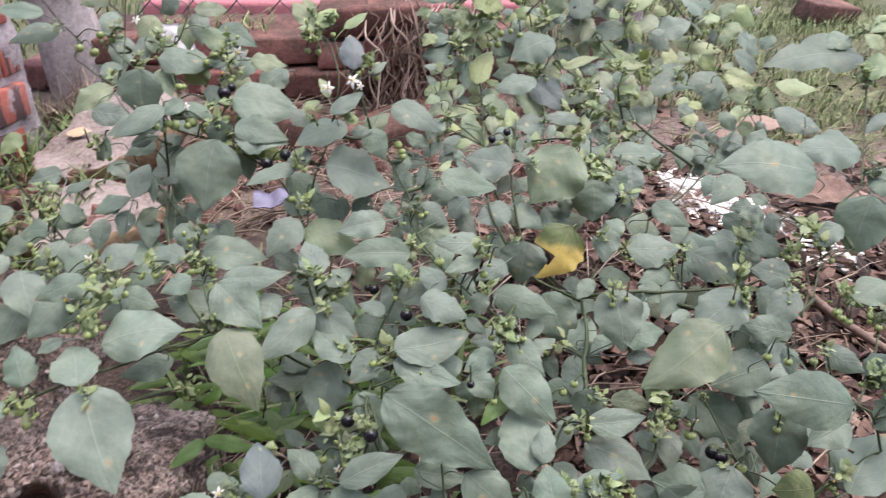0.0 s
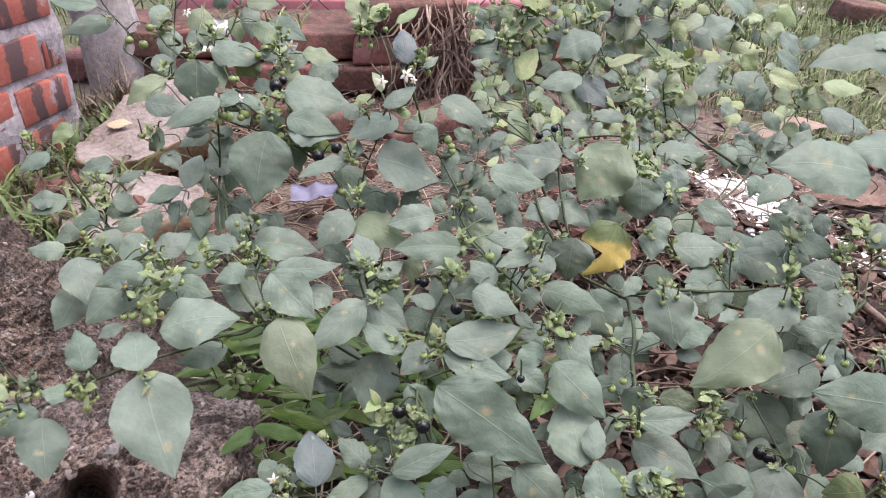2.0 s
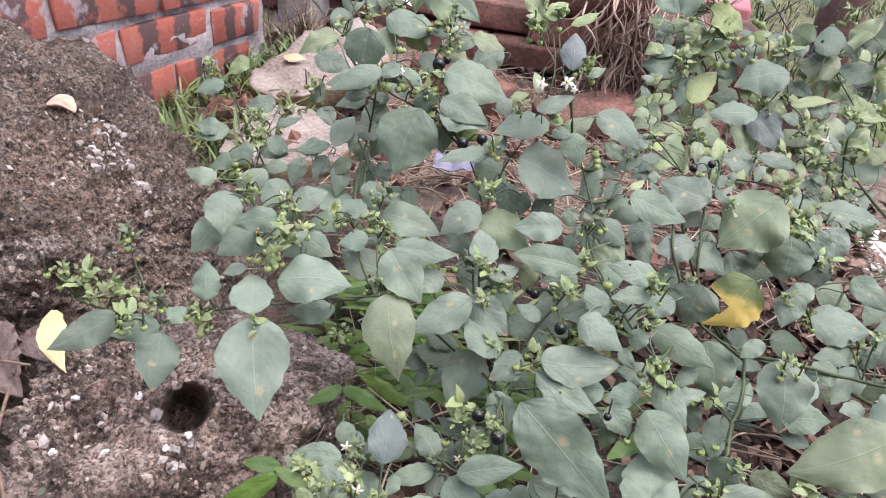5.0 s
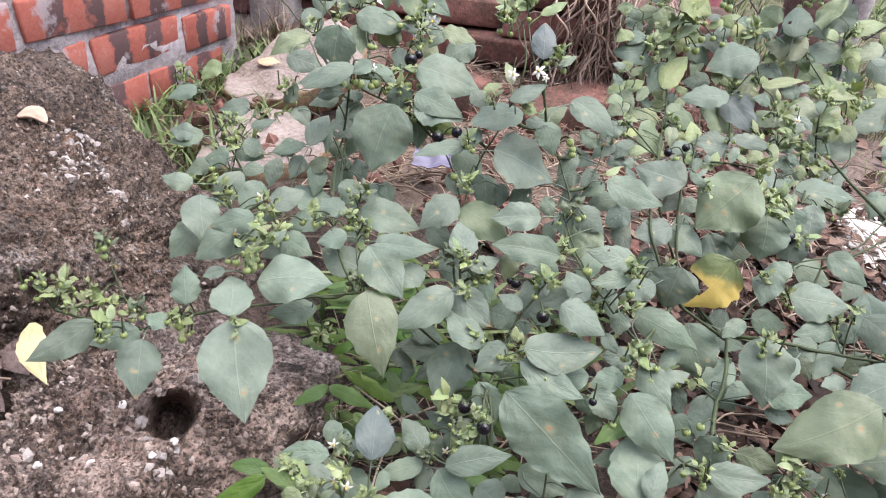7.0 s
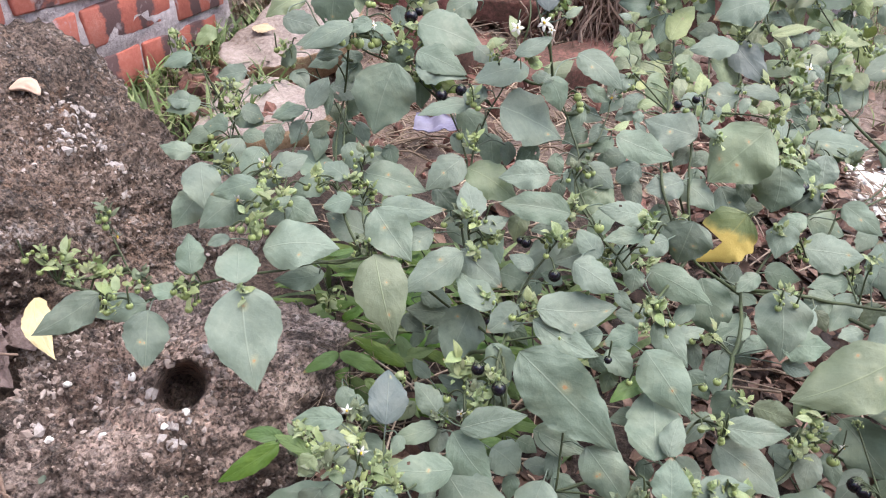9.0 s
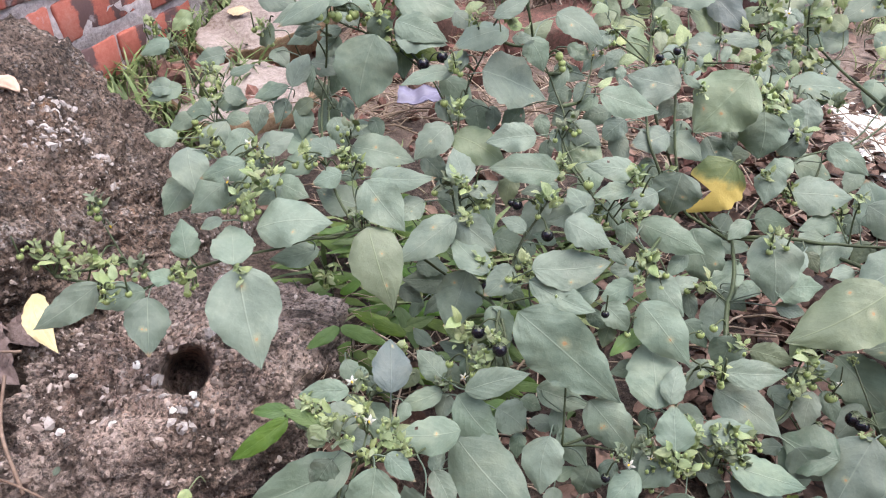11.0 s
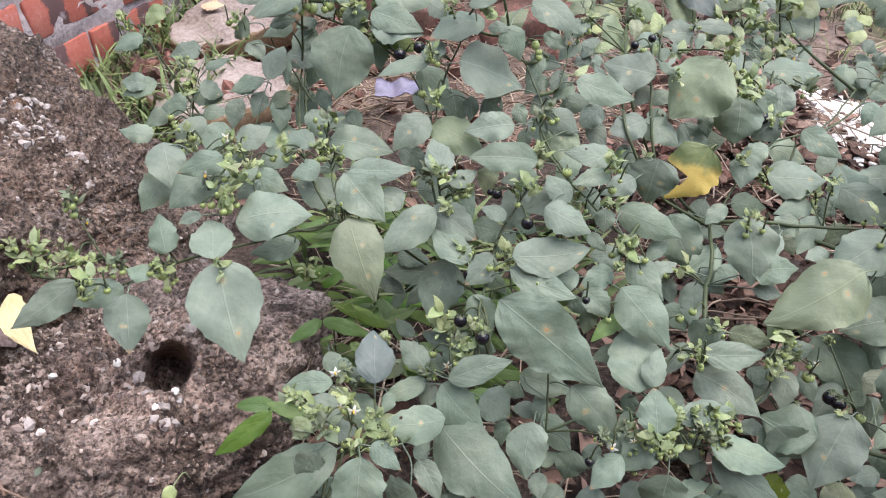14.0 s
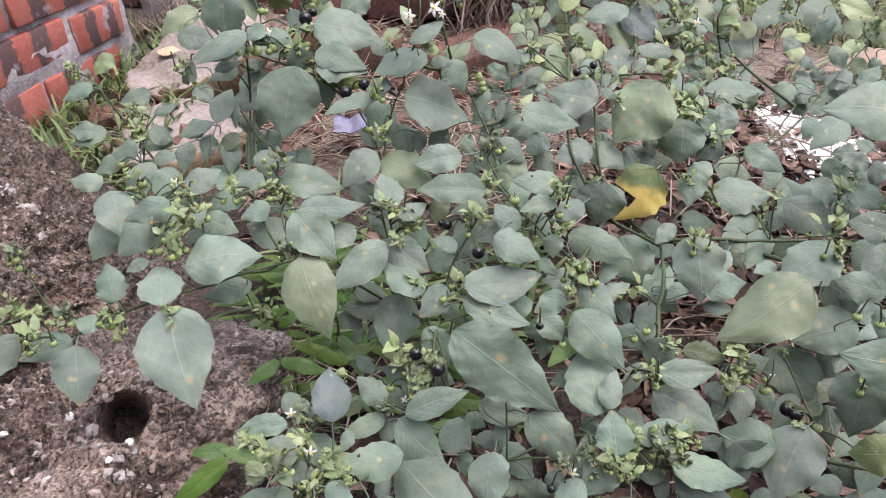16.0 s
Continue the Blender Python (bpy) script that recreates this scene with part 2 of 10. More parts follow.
def part(name, bm, material, parent=None, label="", smooth=True):
    """One mesh object, under a thing or a part (whose origin it is built round in world metres)."""
    me = bm if isinstance(bm, bpy.types.Mesh) else mesh_of(name, bm, material, smooth)
    ob = new(name, me)
    if parent is not None:
        ob.parent = parent
        base = parent
        off = Vector((0, 0, 0))
        while base is not None:
            off += base.location
            base = base.parent
        ob.location = -off
    return tagged(ob, label)


def box_into(bm, m, sx, sy, sz, bevel=0.0, rough=0.0, seed=0):
    g = bmesh.ops.create_cube(bm, size=1, matrix=m @ Matrix.Diagonal((sx, sy, sz, 1)))
    if bevel:
        es = list({e for v in g["verts"] for e in v.link_edges})
        g = bmesh.ops.bevel(bm, geom=es, offset=bevel, segments=2, affect="EDGES", profile=0.5)
    vs = g["verts"]
    for v in vs:
        if rough:
            v.co += rough * noise.noise_vector(v.co * 30 + Vector((seed, 0, 0)))
    return vs


def tube_into(bm, points, radii, sides=6, cap=True):
    """A round tube along points."""
    pts = [Vector(p) for p in points]
    rings = []
    side = None
    for i, p in enumerate(pts):
        d = (pts[min(i + 1, len(pts) - 1)] - pts[max(i - 1, 0)]).normalized()
        if side is None:
            side = d.orthogonal().normalized()
        side = (side - d * side.dot(d)).normalized()
        up = d.cross(side)
        r = radii[i] if isinstance(radii, (list, tuple)) else radii
        rings.append([bm.verts.new(p + r * (math.cos(a) * side + math.sin(a) * up)) for a in (2 * math.pi * k / sides for k in range(sides))])
    for a, b in zip(rings, rings[1:]):
        for k in range(sides):
            bm.faces.new((a[k], a[(k + 1) % sides], b[(k + 1) % sides], b[k]))
    if cap:
        bm.faces.new(rings[0][::-1])
        bm.faces.new(rings[-1])


def stones(name, material, spots, parent=None, label="", rough=0.35):
    """Many small angular stones in one mesh: (centre, radius, three turns, flatness) each."""
    t = bmesh.new()
    bmesh.ops.create_icosphere(t, subdivisions=1, radius=1)
    unit = [v.co.copy() for v in t.verts]
    tris = [[v.index for v in f.verts] for f in t.faces]
    t.free()
    verts, faces = [], []
    for c, r, turn, flat in spots:
        m = Matrix.Translation(c) @ pose(0, 0, 0, *turn) @ Matrix.Diagonal((1.35 * r, r, flat * r, 1))
        k = len(verts)
        for u in unit:
            p = m @ u
            verts.append(p + r * rough * noise.noise_vector(u * 1.7 + c * 400))
        faces += [[k + i for i in f] for f in tris]
    me = bpy.data.meshes.new(name)
    me.from_pydata(verts, [], faces)
    me.materials.append(material)
    return part(name, me, material, parent, label)


def smooth_line(points, steps=4):
    """A Catmull-Rom line through points."""
    p = [Vector(q) for q in points]
    if len(p) < 3:
        return [p[0].lerp(p[-1], i / (steps * 2)) for i in range(steps * 2 + 1)]
    e = [p[0] * 2 - p[1]] + p + [p[-1] * 2 - p[-2]]
    out = []
    for i in range(1, len(e) - 2):
        for k in range(steps):
            t = k / steps
            a, b, c, d = e[i - 1:i + 3]
            out.append(0.5 * (2 * b + (c - a) * t + (2 * a - 5 * b + 4 * c - d) * t * t + (3 * b - a - 3 * c + d) * t ** 3))
    return out + [p[-1]]


# ---- the ground ----
def ground_height(x, y):
    v = Vector((x, y, 0))
    z = 0.018 * noise.noise(v * 2.6) + 0.008 * noise.noise(v * 9) + 0.004 * noise.noise(v * 30)
    z += 0.02 * math.exp(-((x + 0.53) ** 2 + (y - 0.95) ** 2) / 0.03)
    z += 0.085 * math.exp(-((x + 0.52) ** 2 + (y - 0.345) ** 2) / 0.0035)
    z -= 0.045 * math.exp(-((x + 0.49) ** 2 + (y - 1.12) ** 2) / 0.006)
    # rubble heaped at the foot of the walls
    z += 0.05 * max(0.0, min(1.0, (-0.25 - x) / 0.5)) * max(0.0, min(1.0, (y - 0.75) / 0.35))
    z -= 0.04 * max(0.0, min(1.0, (-0.68 - x) / 0.10)) * max(0.0, min(1.0, (y - 0.75) / 0.2))
    z += 0.05 * math.exp(-((y - 1.55) / 0.16) ** 2) * max(0.0, min(1.0, (0.35 - x) / 0.3))
    return z


def build_ground():
    bm = bmesh.new()
    xs = [-40, -15, -6, -3] + [-2 + 0.03 * i for i in range(134)] + [2.5, 4, 7, 15, 40]
    ys = [-40, -15, -5, -2] + [-0.6 + 0.03 * i for i in range(134)] + [4, 6, 10, 20, 40, 80]
    grid = [[bm.verts.new((x, y, ground_height(x, y))) for x in xs] for y in ys]
    for a, b in zip(grid, grid[1:]):
        for i in range(len(xs) - 1):
            bm.faces.new((a[i], a[i + 1], b[i + 1], b[i]))
    return tagged(part("ground", bm, SOIL), "brown earth ground strewn with dry leaves", "ground", kind="structure")


ground = build_ground()

# ---- the brick wall that runs away beside the boulder ----
WALL_TURN = -14.0
WALL = pose(-0.88, 0.95, 0, 0, 0, WALL_TURN)  # y runs along the wall, x out of its face


def build_wall():
    wall = thing("wall_west", "red brick wall with thick grey mortar joints", "brick wall", kind="structure")
    bm = bmesh.new()
    core = [[None] * 161 for _ in range(71)]
    for i in range(71):
        for j in range(161):
            y, z = -1.6 + 1.99 * j / 160, -0.06 + 0.86 * i / 70
            p = Vector((-0.0028 + 0.012 * noise.noise(Vector((y * 15, z * 15, 1))) + 0.004 * noise.noise(Vector((y * 70, z * 70, 5))), y, z))
            core[i][j] = bm.verts.new(WALL @ p)
    for i in range(70):
        for j in range(160):
            bm.faces.new((core[i][j], core[i][j + 1], core[i + 1][j + 1], core[i + 1][j]))
    box_into(bm, WALL @ pose(-0.115, -0.605, 0.37), 0.19, 1.99, 0.86)
    part("mortar", bm, MORTAR, wall)
    return wall


wall = build_wall()

# ---- the concrete post at the wall's end ----
def build_post():
    bm = bmesh.new()
    rings = []
    for i in range(29):
        z = -0.05 + 0.04 * i
        ring = []
        for k in range(16):
            a = 2 * math.pi * k / 16
            c, s = math.cos(a), math.sin(a)
            q = 0.062 / max(abs(c), abs(s)) ** 0.75
            p = Vector((q * c, q * s, z))
            p += 0.011 * noise.noise_vector(p * 16) + 0.006 * noise.noise_vector(p * 45)
            ring.append(bm.verts.new(pose(-0.80, 1.56, 0, 2, -3, 20) @ p))
        rings.append(ring)
    for a, b in zip(rings, rings[1:]):
        for k in range(16):
            bm.faces.new((a[k], a[(k + 1) % 16], b[(k + 1) % 16], b[k]))
    bm.faces.new(rings[-1])
    tagged(part("concrete_post", bm, POST), "rough grey concrete post at the end of the brick wall", "post")


build_post()


# ---- broken stones ----
BROKEN = grainy("broken_stone", [(0.34, (0.07, 0.045, 0.026)), (0.48, (0.20, 0.135, 0.082)), (0.66, (0.33, 0.24, 0.165))], 12, 140, 0.8, 0.005)


def slab(name, m, outline, thick, material, label, seed):
    """A broken flat stone: an outline in its own plane, worn edges and an uneven face."""
    bm = bmesh.new()
    n = len(outline)
    pts = []
    for i in range(n):
        a, b = Vector((*outline[i], 0)), Vector((*outline[(i + 1) % n], 0))
        for k in range(8):
            pts.append(a.lerp(b, k / 8))
    mid = sum(pts, Vector()) / len(pts)
    layers = []
    for z, s in ((-thick, 0.96), (-thick * 0.5, 1.0), (-0.006, 1.0), (0.0, 0.975)):
        row = []
        for p in pts:
            q = mid + (p - mid) * s
            q.z = z
            q += 0.012 * noise.noise_vector(q * 18 + Vector((seed, 0, 0))) + 0.005 * noise.noise_vector(q * 70)
            row.append(bm.verts.new(q))
        layers.append(row)
    for s in (0.9, 0.8, 0.7, 0.6, 0.5, 0.4, 0.3, 0.2, 0.1):
        row = []
        for p in pts:
            q = mid + (p - mid) * s
            q.z = 0.012 * noise.noise(q * 14 + Vector((seed, 3, 0))) + 0.004 * noise.noise(q * 50)
            row.append(bm.verts.new(q))
        layers.append(row)
    k = len(pts)
    for a, b in zip(layers, layers[1:]):
        for i in range(k):
            bm.faces.new((a[i], a[(i + 1) % k], b[(i + 1) % k], b[i]))
    bm.faces.new(layers[0][::-1])
    bm.faces.new(layers[-1])
    bmesh.ops.transform(bm, matrix=m, verts=bm.verts)
    ob = tagged(part(name, bm, material), label, "stone")
    # the broken sides show brown stone
    ob.data.materials.append(BROKEN)
    side = [f.index for f in ob.data.polygons if f.index < 3 * k]
    for i in side:
        ob.data.polygons[i].material_index = 1
    return ob


slab("stone_slab", pose(-0.569, 1.205, 0.108, 14.0, -2.9, 0), [(-0.115, -0.128), (-0.045, -0.152), (0.0, -0.124), (0.036, -0.090), (0.088, -0.040), (0.100, 0.03), (0.060, 0.110), (-0.012, 0.168), (-0.070, 0.110), (-0.104, 0.010), (-0.140, -0.088)], 0.050, STONE, "broken tan stone slab propped on rubble", 2)
slab("stone_slab", pose(-0.540, 0.970, 0.058, 3, 0, 0), [(-0.064, -0.105), (0.02, -0.10), (0.107, -0.05), (0.102, 0.046), (0.022, 0.098), (-0.05, 0.105), (-0.088, 0.06), (-0.098, -0.05)], 0.04, STONE, "pale pinkish flat stone lying on earth", 9)


# ---- the weathered concrete boulder ----
def chunk(name, centre, planes, soften, label, seed, material, hole=None):
    """A broken lump: where rays from its centre leave a set of planes, softened, pitted and roughened."""
    bm = bmesh.new()
    bmesh.ops.create_icosphere(bm, subdivisions=7, radius=1)
    c = Vector(centre)
    ns = [(Vector(n).normalized(), d) for n, d in planes]
    for v in bm.verts:
        w = v.co.normalized()
        s = sum(max(0.0, w.dot(n) / d) ** soften for n, d in ns)
        r = s ** (-1 / soften) if s > 0 else 0.5
        p = c + w * r
        q = p + Vector((seed, 0, 0))
        h = 0.020 * noise.noise(q * 9) + 0.020 * noise.noise(q * 22) + 0.012 * (0.5 - abs(noise.noise(q * 38))) + 0.008 * noise.noise(q * 60) + 0.006 * noise.noise(q * 140) + 0.0045 * noise.noise(q * 320)
        h -= 0.035 * max(0.0, noise.noise(q * 17 + Vector((9, 0, 0))) - 0.22) + 0.012 * max(0.0, noise.noise(q * 75) - 0.25)
        p += w * h
        if hole:
            at, way, size, deep = hole
            d = p - Vector(at)
            wv = Vector(way).normalized()
            side = (d - wv * d.dot(wv)).length * (1 + 0.25 * noise.noise(q * 30))
            if d.dot(wv) > -0.06 and side < size:
                t = min(1.0, max(0.0, (size - side) / (size * 0.22)))
                p -= wv * deep * t * t * (3 - 2 * t)
        v.co = p
    return tagged(part(name, bm, material), label, "boulder")


upper_chunk = chunk("concrete_boulder", (-0.60, 0.54, 0.08), [((0, 0, 1), 0.19), ((0.72, 0.15, 0.66), 0.118), ((0.9, -0.15, 0.4), 0.17), ((0.6, -0.8, 0.25), 0.165), ((0, -1, 0.15), 0.16), ((-1, 0, 0), 0.3), ((0, 1, 0.2), 0.2), ((0, 0, -1), 0.2), ((1, 0.3, 0), 0.22), ((-0.5, -0.6, 0.5), 0.28)], 9, "large dark weathered lump of rough concrete", 3, CHUNK)
lower_chunk = chunk("concrete_boulder", (-0.38, 0.36, 0.03), [((-0.22, -0.48, 0.85), 0.105), ((0.35, -0.3, 0.88), 0.13), ((0.946, -0.323, -0.25), 0.124), ((0.7, 0.7, 0.2), 0.228), ((-0.9, 0.2, 0.39), 0.078), ((0, -1, 0.3), 0.16), ((0, 0, -1), 0.1), ((0, 1, 0.3), 0.185), ((0, 0.35, 0.93), 0.100), ((0.6, -0.7, 0.3), 0.16)], 9, "pinkish grey concrete lump with a round hole", 8, CHUNK_PALE, hole=((-0.314, 0.365, 0.107), (0.456, -0.546, 0.823), 0.0222, 0.11))


# ---- the low ruined wall, the roots on it, the fence behind ----
def build_ruin():
    """Loose old courses with a hollow where bricks have fallen out, and one block left on top."""
    ruin = thing("wall_north", "low ruined mossy brick wall with gaps", "brick wall", kind="structure")
    rnd = random.Random(8)
    shapes = []
    for k in range(10):
        bm = bmesh.new()
        box_into(bm, Matrix(), 0.188, 0.10, 0.056, 0.006, 0.009, k * 5.1)
        shapes.append(mesh_of("brick", bm, REDOLD if k % 5 < 2 else OLDBRICK))
    bm = bmesh.new()
    box_into(bm, pose(-0.34, 1.74, 0.03), 1.12, 0.2, 0.27, 0.03, 0.02)
    part("core", bm, OLDBRICK, ruin)
    for row in range(4):
        z = -0.035 + 0.0625 * row
        for k in range(7):
            x = -0.84 + 0.196 * k + (0.09 if row % 2 else 0) + rnd.uniform(-0.008, 0.008)
            if x > 0.12 or (row < 2 and -0.38 < x < -0.11):
                continue
            out = rnd.uniform(-0.025, 0.02) - (0.03 if row == 2 and -0.45 < x < -0.08 else 0.0)
            ob = part("brick", shapes[(row * 3 + k * 7) % 10], OLDBRICK, ruin)
            ob.matrix_basis = pose(x, 1.575 + out, z + rnd.uniform(-0.004, 0.004), rnd.uniform(-5, 5), rnd.uniform(-4, 4), rnd.uniform(-8, 8))
    # a fallen brick in the hollow, and the block on top
    ob = part("brick", shapes[3], OLDBRICK, ruin)
    ob.matrix_basis = pose(-0.19, 1.60, 0.005, 8, 14, 12)
    bm = bmesh.new()
    box_into(bm, pose(-0.145, 1.575, 0.222, 3, -2, 4), 0.235, 0.15, 0.062, 0.007, 0.008, 6)
    part("cap_block", bm, OLDBRICK, ruin, "dark weathered block lying on top")


build_ruin()


# ---- an unseen wall added behind the camera, to darken what faces it ----
def build_shade_wall():
    bm = bmesh.new()
    box_into(bm, pose(0, -1.35, 1.0), 4.4, 0.15, 2.1, 0.01, 0.004)
    tagged(part("wall_south", bm, OLDBRICK), "plain dark wall added out of view to cut light from behind", "wall", kind="structure")


build_shade_wall()


# ---- plant materials ----
def leaf_material(name, low, high, vein, rough=0.42, through=0.16, blotch=None):
    """A leaf: pale midrib and side veins along its own length, mottling, pale dead spots where the leaf has them."""
    m, n, l, b = start(name)
    uv = n.new("ShaderNodeTexCoord").outputs["UV"]
    v = place_of(n, l)
    sep = n.new("ShaderNodeSeparateXYZ")
    l.new(uv, sep.inputs[0])
    x = maths(n, l, "ABSOLUTE", maths(n, l, "SUBTRACT", sep.outputs[0], 0.5))
    y = sep.outputs[1]
    rib = maths(n, l, "MAXIMUM", maths(n, l, "SUBTRACT", 1.0, maths(n, l, "DIVIDE", x, 0.018)), 0.0)
    wob = maths(n, l, "MULTIPLY", maths(n, l, "SUBTRACT", noise_of(n, l, uv, 5), 0.5), 0.12)
    wob = maths(n, l, "ADD", wob, maths(n, l, "MULTIPLY", maths(n, l, "SUBTRACT", noise_of(n, l, v, 30), 0.5), 0.10))
    bow = maths(n, l, "MULTIPLY", maths(n, l, "POWER", x, 1.25), 6.0)
    t = maths(n, l, "SUBTRACT", maths(n, l, "MULTIPLY", maths(n, l, "ADD", y, wob), 6.3), bow)
    saw = maths(n, l, "ABSOLUTE", maths(n, l, "SUBTRACT", maths(n, l, "FRACT", t), 0.5))
    side = maths(n, l, "MAXIMUM", maths(n, l, "SUBTRACT", 1.0, maths(n, l, "DIVIDE", saw, 0.10)), 0.0)
    side = maths(n, l, "MULTIPLY", side, ramp(n, l, noise_of(n, l, v, 60), [(0.35, (0.1, 0.1, 0.1)), (0.65, (0.7, 0.7, 0.7))]))
    veins = maths(n, l, "MAXIMUM", rib, maths(n, l, "MULTIPLY", side, 0.40))
    mott = noise_of(n, l, v, 42, 8, 0.72)
    fine = noise_of(n, l, v, 380, 4, 0.6)
    f = maths(n, l, "ADD", maths(n, l, "MULTIPLY", mott, 0.8), maths(n, l, "MULTIPLY", fine, 0.2))
    col = ramp(n, l, f, [(0.2, low), (0.8, high)])
    worn = ramp(n, l, noise_of(n, l, v, 21, 5, 0.65), [(0.52, (0, 0, 0)), (0.70, (0.34, 0.34, 0.34))])
    col = mixed(n, l, worn, col, tuple(c * k for c, k in zip(high, (1.22, 1.15, 0.98))))
    r = maths(n, l, "FRACT", maths(n, l, "ADD", n.new("ShaderNodeObjectInfo").outputs["Random"], maths(n, l, "MULTIPLY", n.new("ShaderNodeNewGeometry").outputs["Random Per Island"], 0.61)))
    hs = n.new("ShaderNodeHueSaturation")
    l.new(maths(n, l, "ADD", 0.474, maths(n, l, "MULTIPLY", r, 0.038)), hs.inputs["Hue"])
    l.new(maths(n, l, "ADD", 0.90, maths(n, l, "MULTIPLY", maths(n, l, "FRACT", maths(n, l, "MULTIPLY", r, 7.3)), 0.36)), hs.inputs["Value"])
    l.new(maths(n, l, "ADD", 0.86, maths(n, l, "MULTIPLY", maths(n, l, "FRACT", maths(n, l, "MULTIPLY", r, 13.7)), 0.30)), hs.inputs["Saturation"])
    l.new(col, hs.inputs["Color"])
    col = mixed(n, l, maths(n, l, "MULTIPLY", veins, 0.42), hs.outputs[0], vein)
    if blotch:
        edge = maths(n, l, "ADD", maths(n, l, "ADD", maths(n, l, "MULTIPLY", y, 0.8), maths(n, l, "MULTIPLY", sep.outputs[0], 0.25)), maths(n, l, "MULTIPLY", maths(n, l, "SUBTRACT", noise_of(n, l, uv, 4), 0.5), 0.3))
        col = mixed(n, l, ramp(n, l, edge, [(0.34, (0, 0, 0)), (0.46, (1, 1, 1))]), col, blotch)
    for key in ("spot_a", "spot_b", "spot_c"):
        at = n.new("ShaderNodeAttribute")
        at.attribute_type, at.attribute_name = "OBJECT", key
        s = n.new("ShaderNodeSeparateXYZ")
        l.new(at.outputs["Vector"], s.inputs[0])
        dx = maths(n, l, "MULTIPLY", maths(n, l, "SUBTRACT", sep.outputs[0], s.outputs[1]), 0.62)
        dy = maths(n, l, "SUBTRACT", y, s.outputs[0])
        d = maths(n, l, "SQRT", maths(n, l, "ADD", maths(n, l, "MULTIPLY", dx, dx), maths(n, l, "MULTIPLY", dy, dy)))
        d = maths(n, l, "ADD", d, maths(n, l, "MULTIPLY", maths(n, l, "SUBTRACT", noise_of(n, l, uv, 22), 0.5), 0.05))
        q = maths(n, l, "DIVIDE", d, maths(n, l, "MAXIMUM", s.outputs[2], 0.0001))
        halo = ramp(n, l, q, [(0.35, (0.8, 0.8, 0.8)), (1.0, (0, 0, 0))])
        core = ramp(n, l, q, [(0.12, (0.9, 0.9, 0.9)), (0.32, (0, 0, 0))])
        col = mixed(n, l, maths(n, l, "MULTIPLY", halo, 0.7), col, (0.36, 0.37, 0.24))
        col = mixed(n, l, core, col, (0.46, 0.26, 0.13))
    # the tips of some leaves have dried out
    dead = maths(n, l, "ADD", y, maths(n, l, "MULTIPLY", maths(n, l, "SUBTRACT", noise_of(n, l, uv, 7), 0.5), 0.12))
    dead = maths(n, l, "MULTIPLY", ramp(n, l, dead, [(0.90, (0, 0, 0)), (0.95, (1, 1, 1))]), maths(n, l, "GREATER_THAN", r, 0.72))
    col = mixed(n, l, maths(n, l, "MULTIPLY", dead, 0.8), col, (0.36, 0.24, 0.15))
    l.new(col, b.inputs["Base Color"])
    b.inputs["Roughness"].default_value, b.inputs["Specular IOR Level"].default_value = rough, 0.36
    pillow = maths(n, l, "POWER", maths(n, l, "MULTIPLY", saw, 2.0), 0.55)
    h = maths(n, l, "ADD", maths(n, l, "MULTIPLY", f, 0.55), maths(n, l, "SUBTRACT", maths(n, l, "MULTIPLY", pillow, 0.065), maths(n, l, "MULTIPLY", rib, 0.10)))
    bumped(n, l, b, h, 0.8, 0.0020)
    tr = n.new("ShaderNodeBsdfTranslucent")
    l.new(mixed(n, l, 1.0, col, (0.9, 1.0, 0.45), "MULTIPLY"), tr.inputs["Color"])
    mx = n.new("ShaderNodeMixShader")
    mx.inputs[0].default_value = through
    l.new(b.outputs[0], mx.inputs[1])
    l.new(tr.outputs[0], mx.inputs[2])
    l.new(mx.outputs[0], n["Material Output"].inputs["Surface"])
    return m


LEAF = leaf_material("leaf_green", (0.105, 0.146, 0.114), (0.202, 0.254, 0.204), (0.32, 0.37, 0.30), 0.50)
FRESH = leaf_material("leaf_fresh", (0.130, 0.172, 0.105), (0.228, 0.280, 0.172), (0.33, 0.39, 0.24))
PALE = leaf_material("leaf_pale", (0.10, 0.132, 0.085), (0.175, 0.21, 0.138), (0.26, 0.31, 0.17))
THIN = leaf_material("leaf_thin", (0.12, 0.165, 0.11), (0.175, 0.222, 0.15), (0.23, 0.29, 0.18))
YOUNG = leaf_material("leaf_young", (0.135, 0.190, 0.09), (0.33, 0.39, 0.21), (0.42, 0.48, 0.30))
MAUVE = leaf_material("leaf_mauve", (0.105, 0.135, 0.135), (0.16, 0.19, 0.19), (0.22, 0.26, 0.23))
OLIVE = leaf_material("leaf_olive", (0.07, 0.11, 0.015), (0.13, 0.18, 0.03), (0.18, 0.22, 0.06))
BLADE = leaf_material("leaf_grass", (0.055, 0.108, 0.026), (0.12, 0.20, 0.055), (0.17, 0.25, 0.09))
YELLOW = leaf_material("leaf_yellow", (0.12, 0.17, 0.08), (0.20, 0.24, 0.11), (0.40, 0.36, 0.12), blotch=(0.56, 0.43, 0.13))
FALLEN = leaf_material("leaf_fallen", (0.60, 0.50, 0.27), (0.76, 0.67, 0.42), (0.70, 0.62, 0.40))
STEM = grainy("green_stem", [(0.3, (0.03, 0.034, 0.022)), (0.55, (0.07, 0.092, 0.045)), (0.8, (0.13, 0.16, 0.08))], 30, 220, 0.3, 0.001, 0.5)
PETAL = grainy("petal", [(0.3, (0.72, 0.72, 0.66)), (0.7, (0.85, 0.85, 0.80))], 60, 300, 0.2, 0.0006, 0.5)
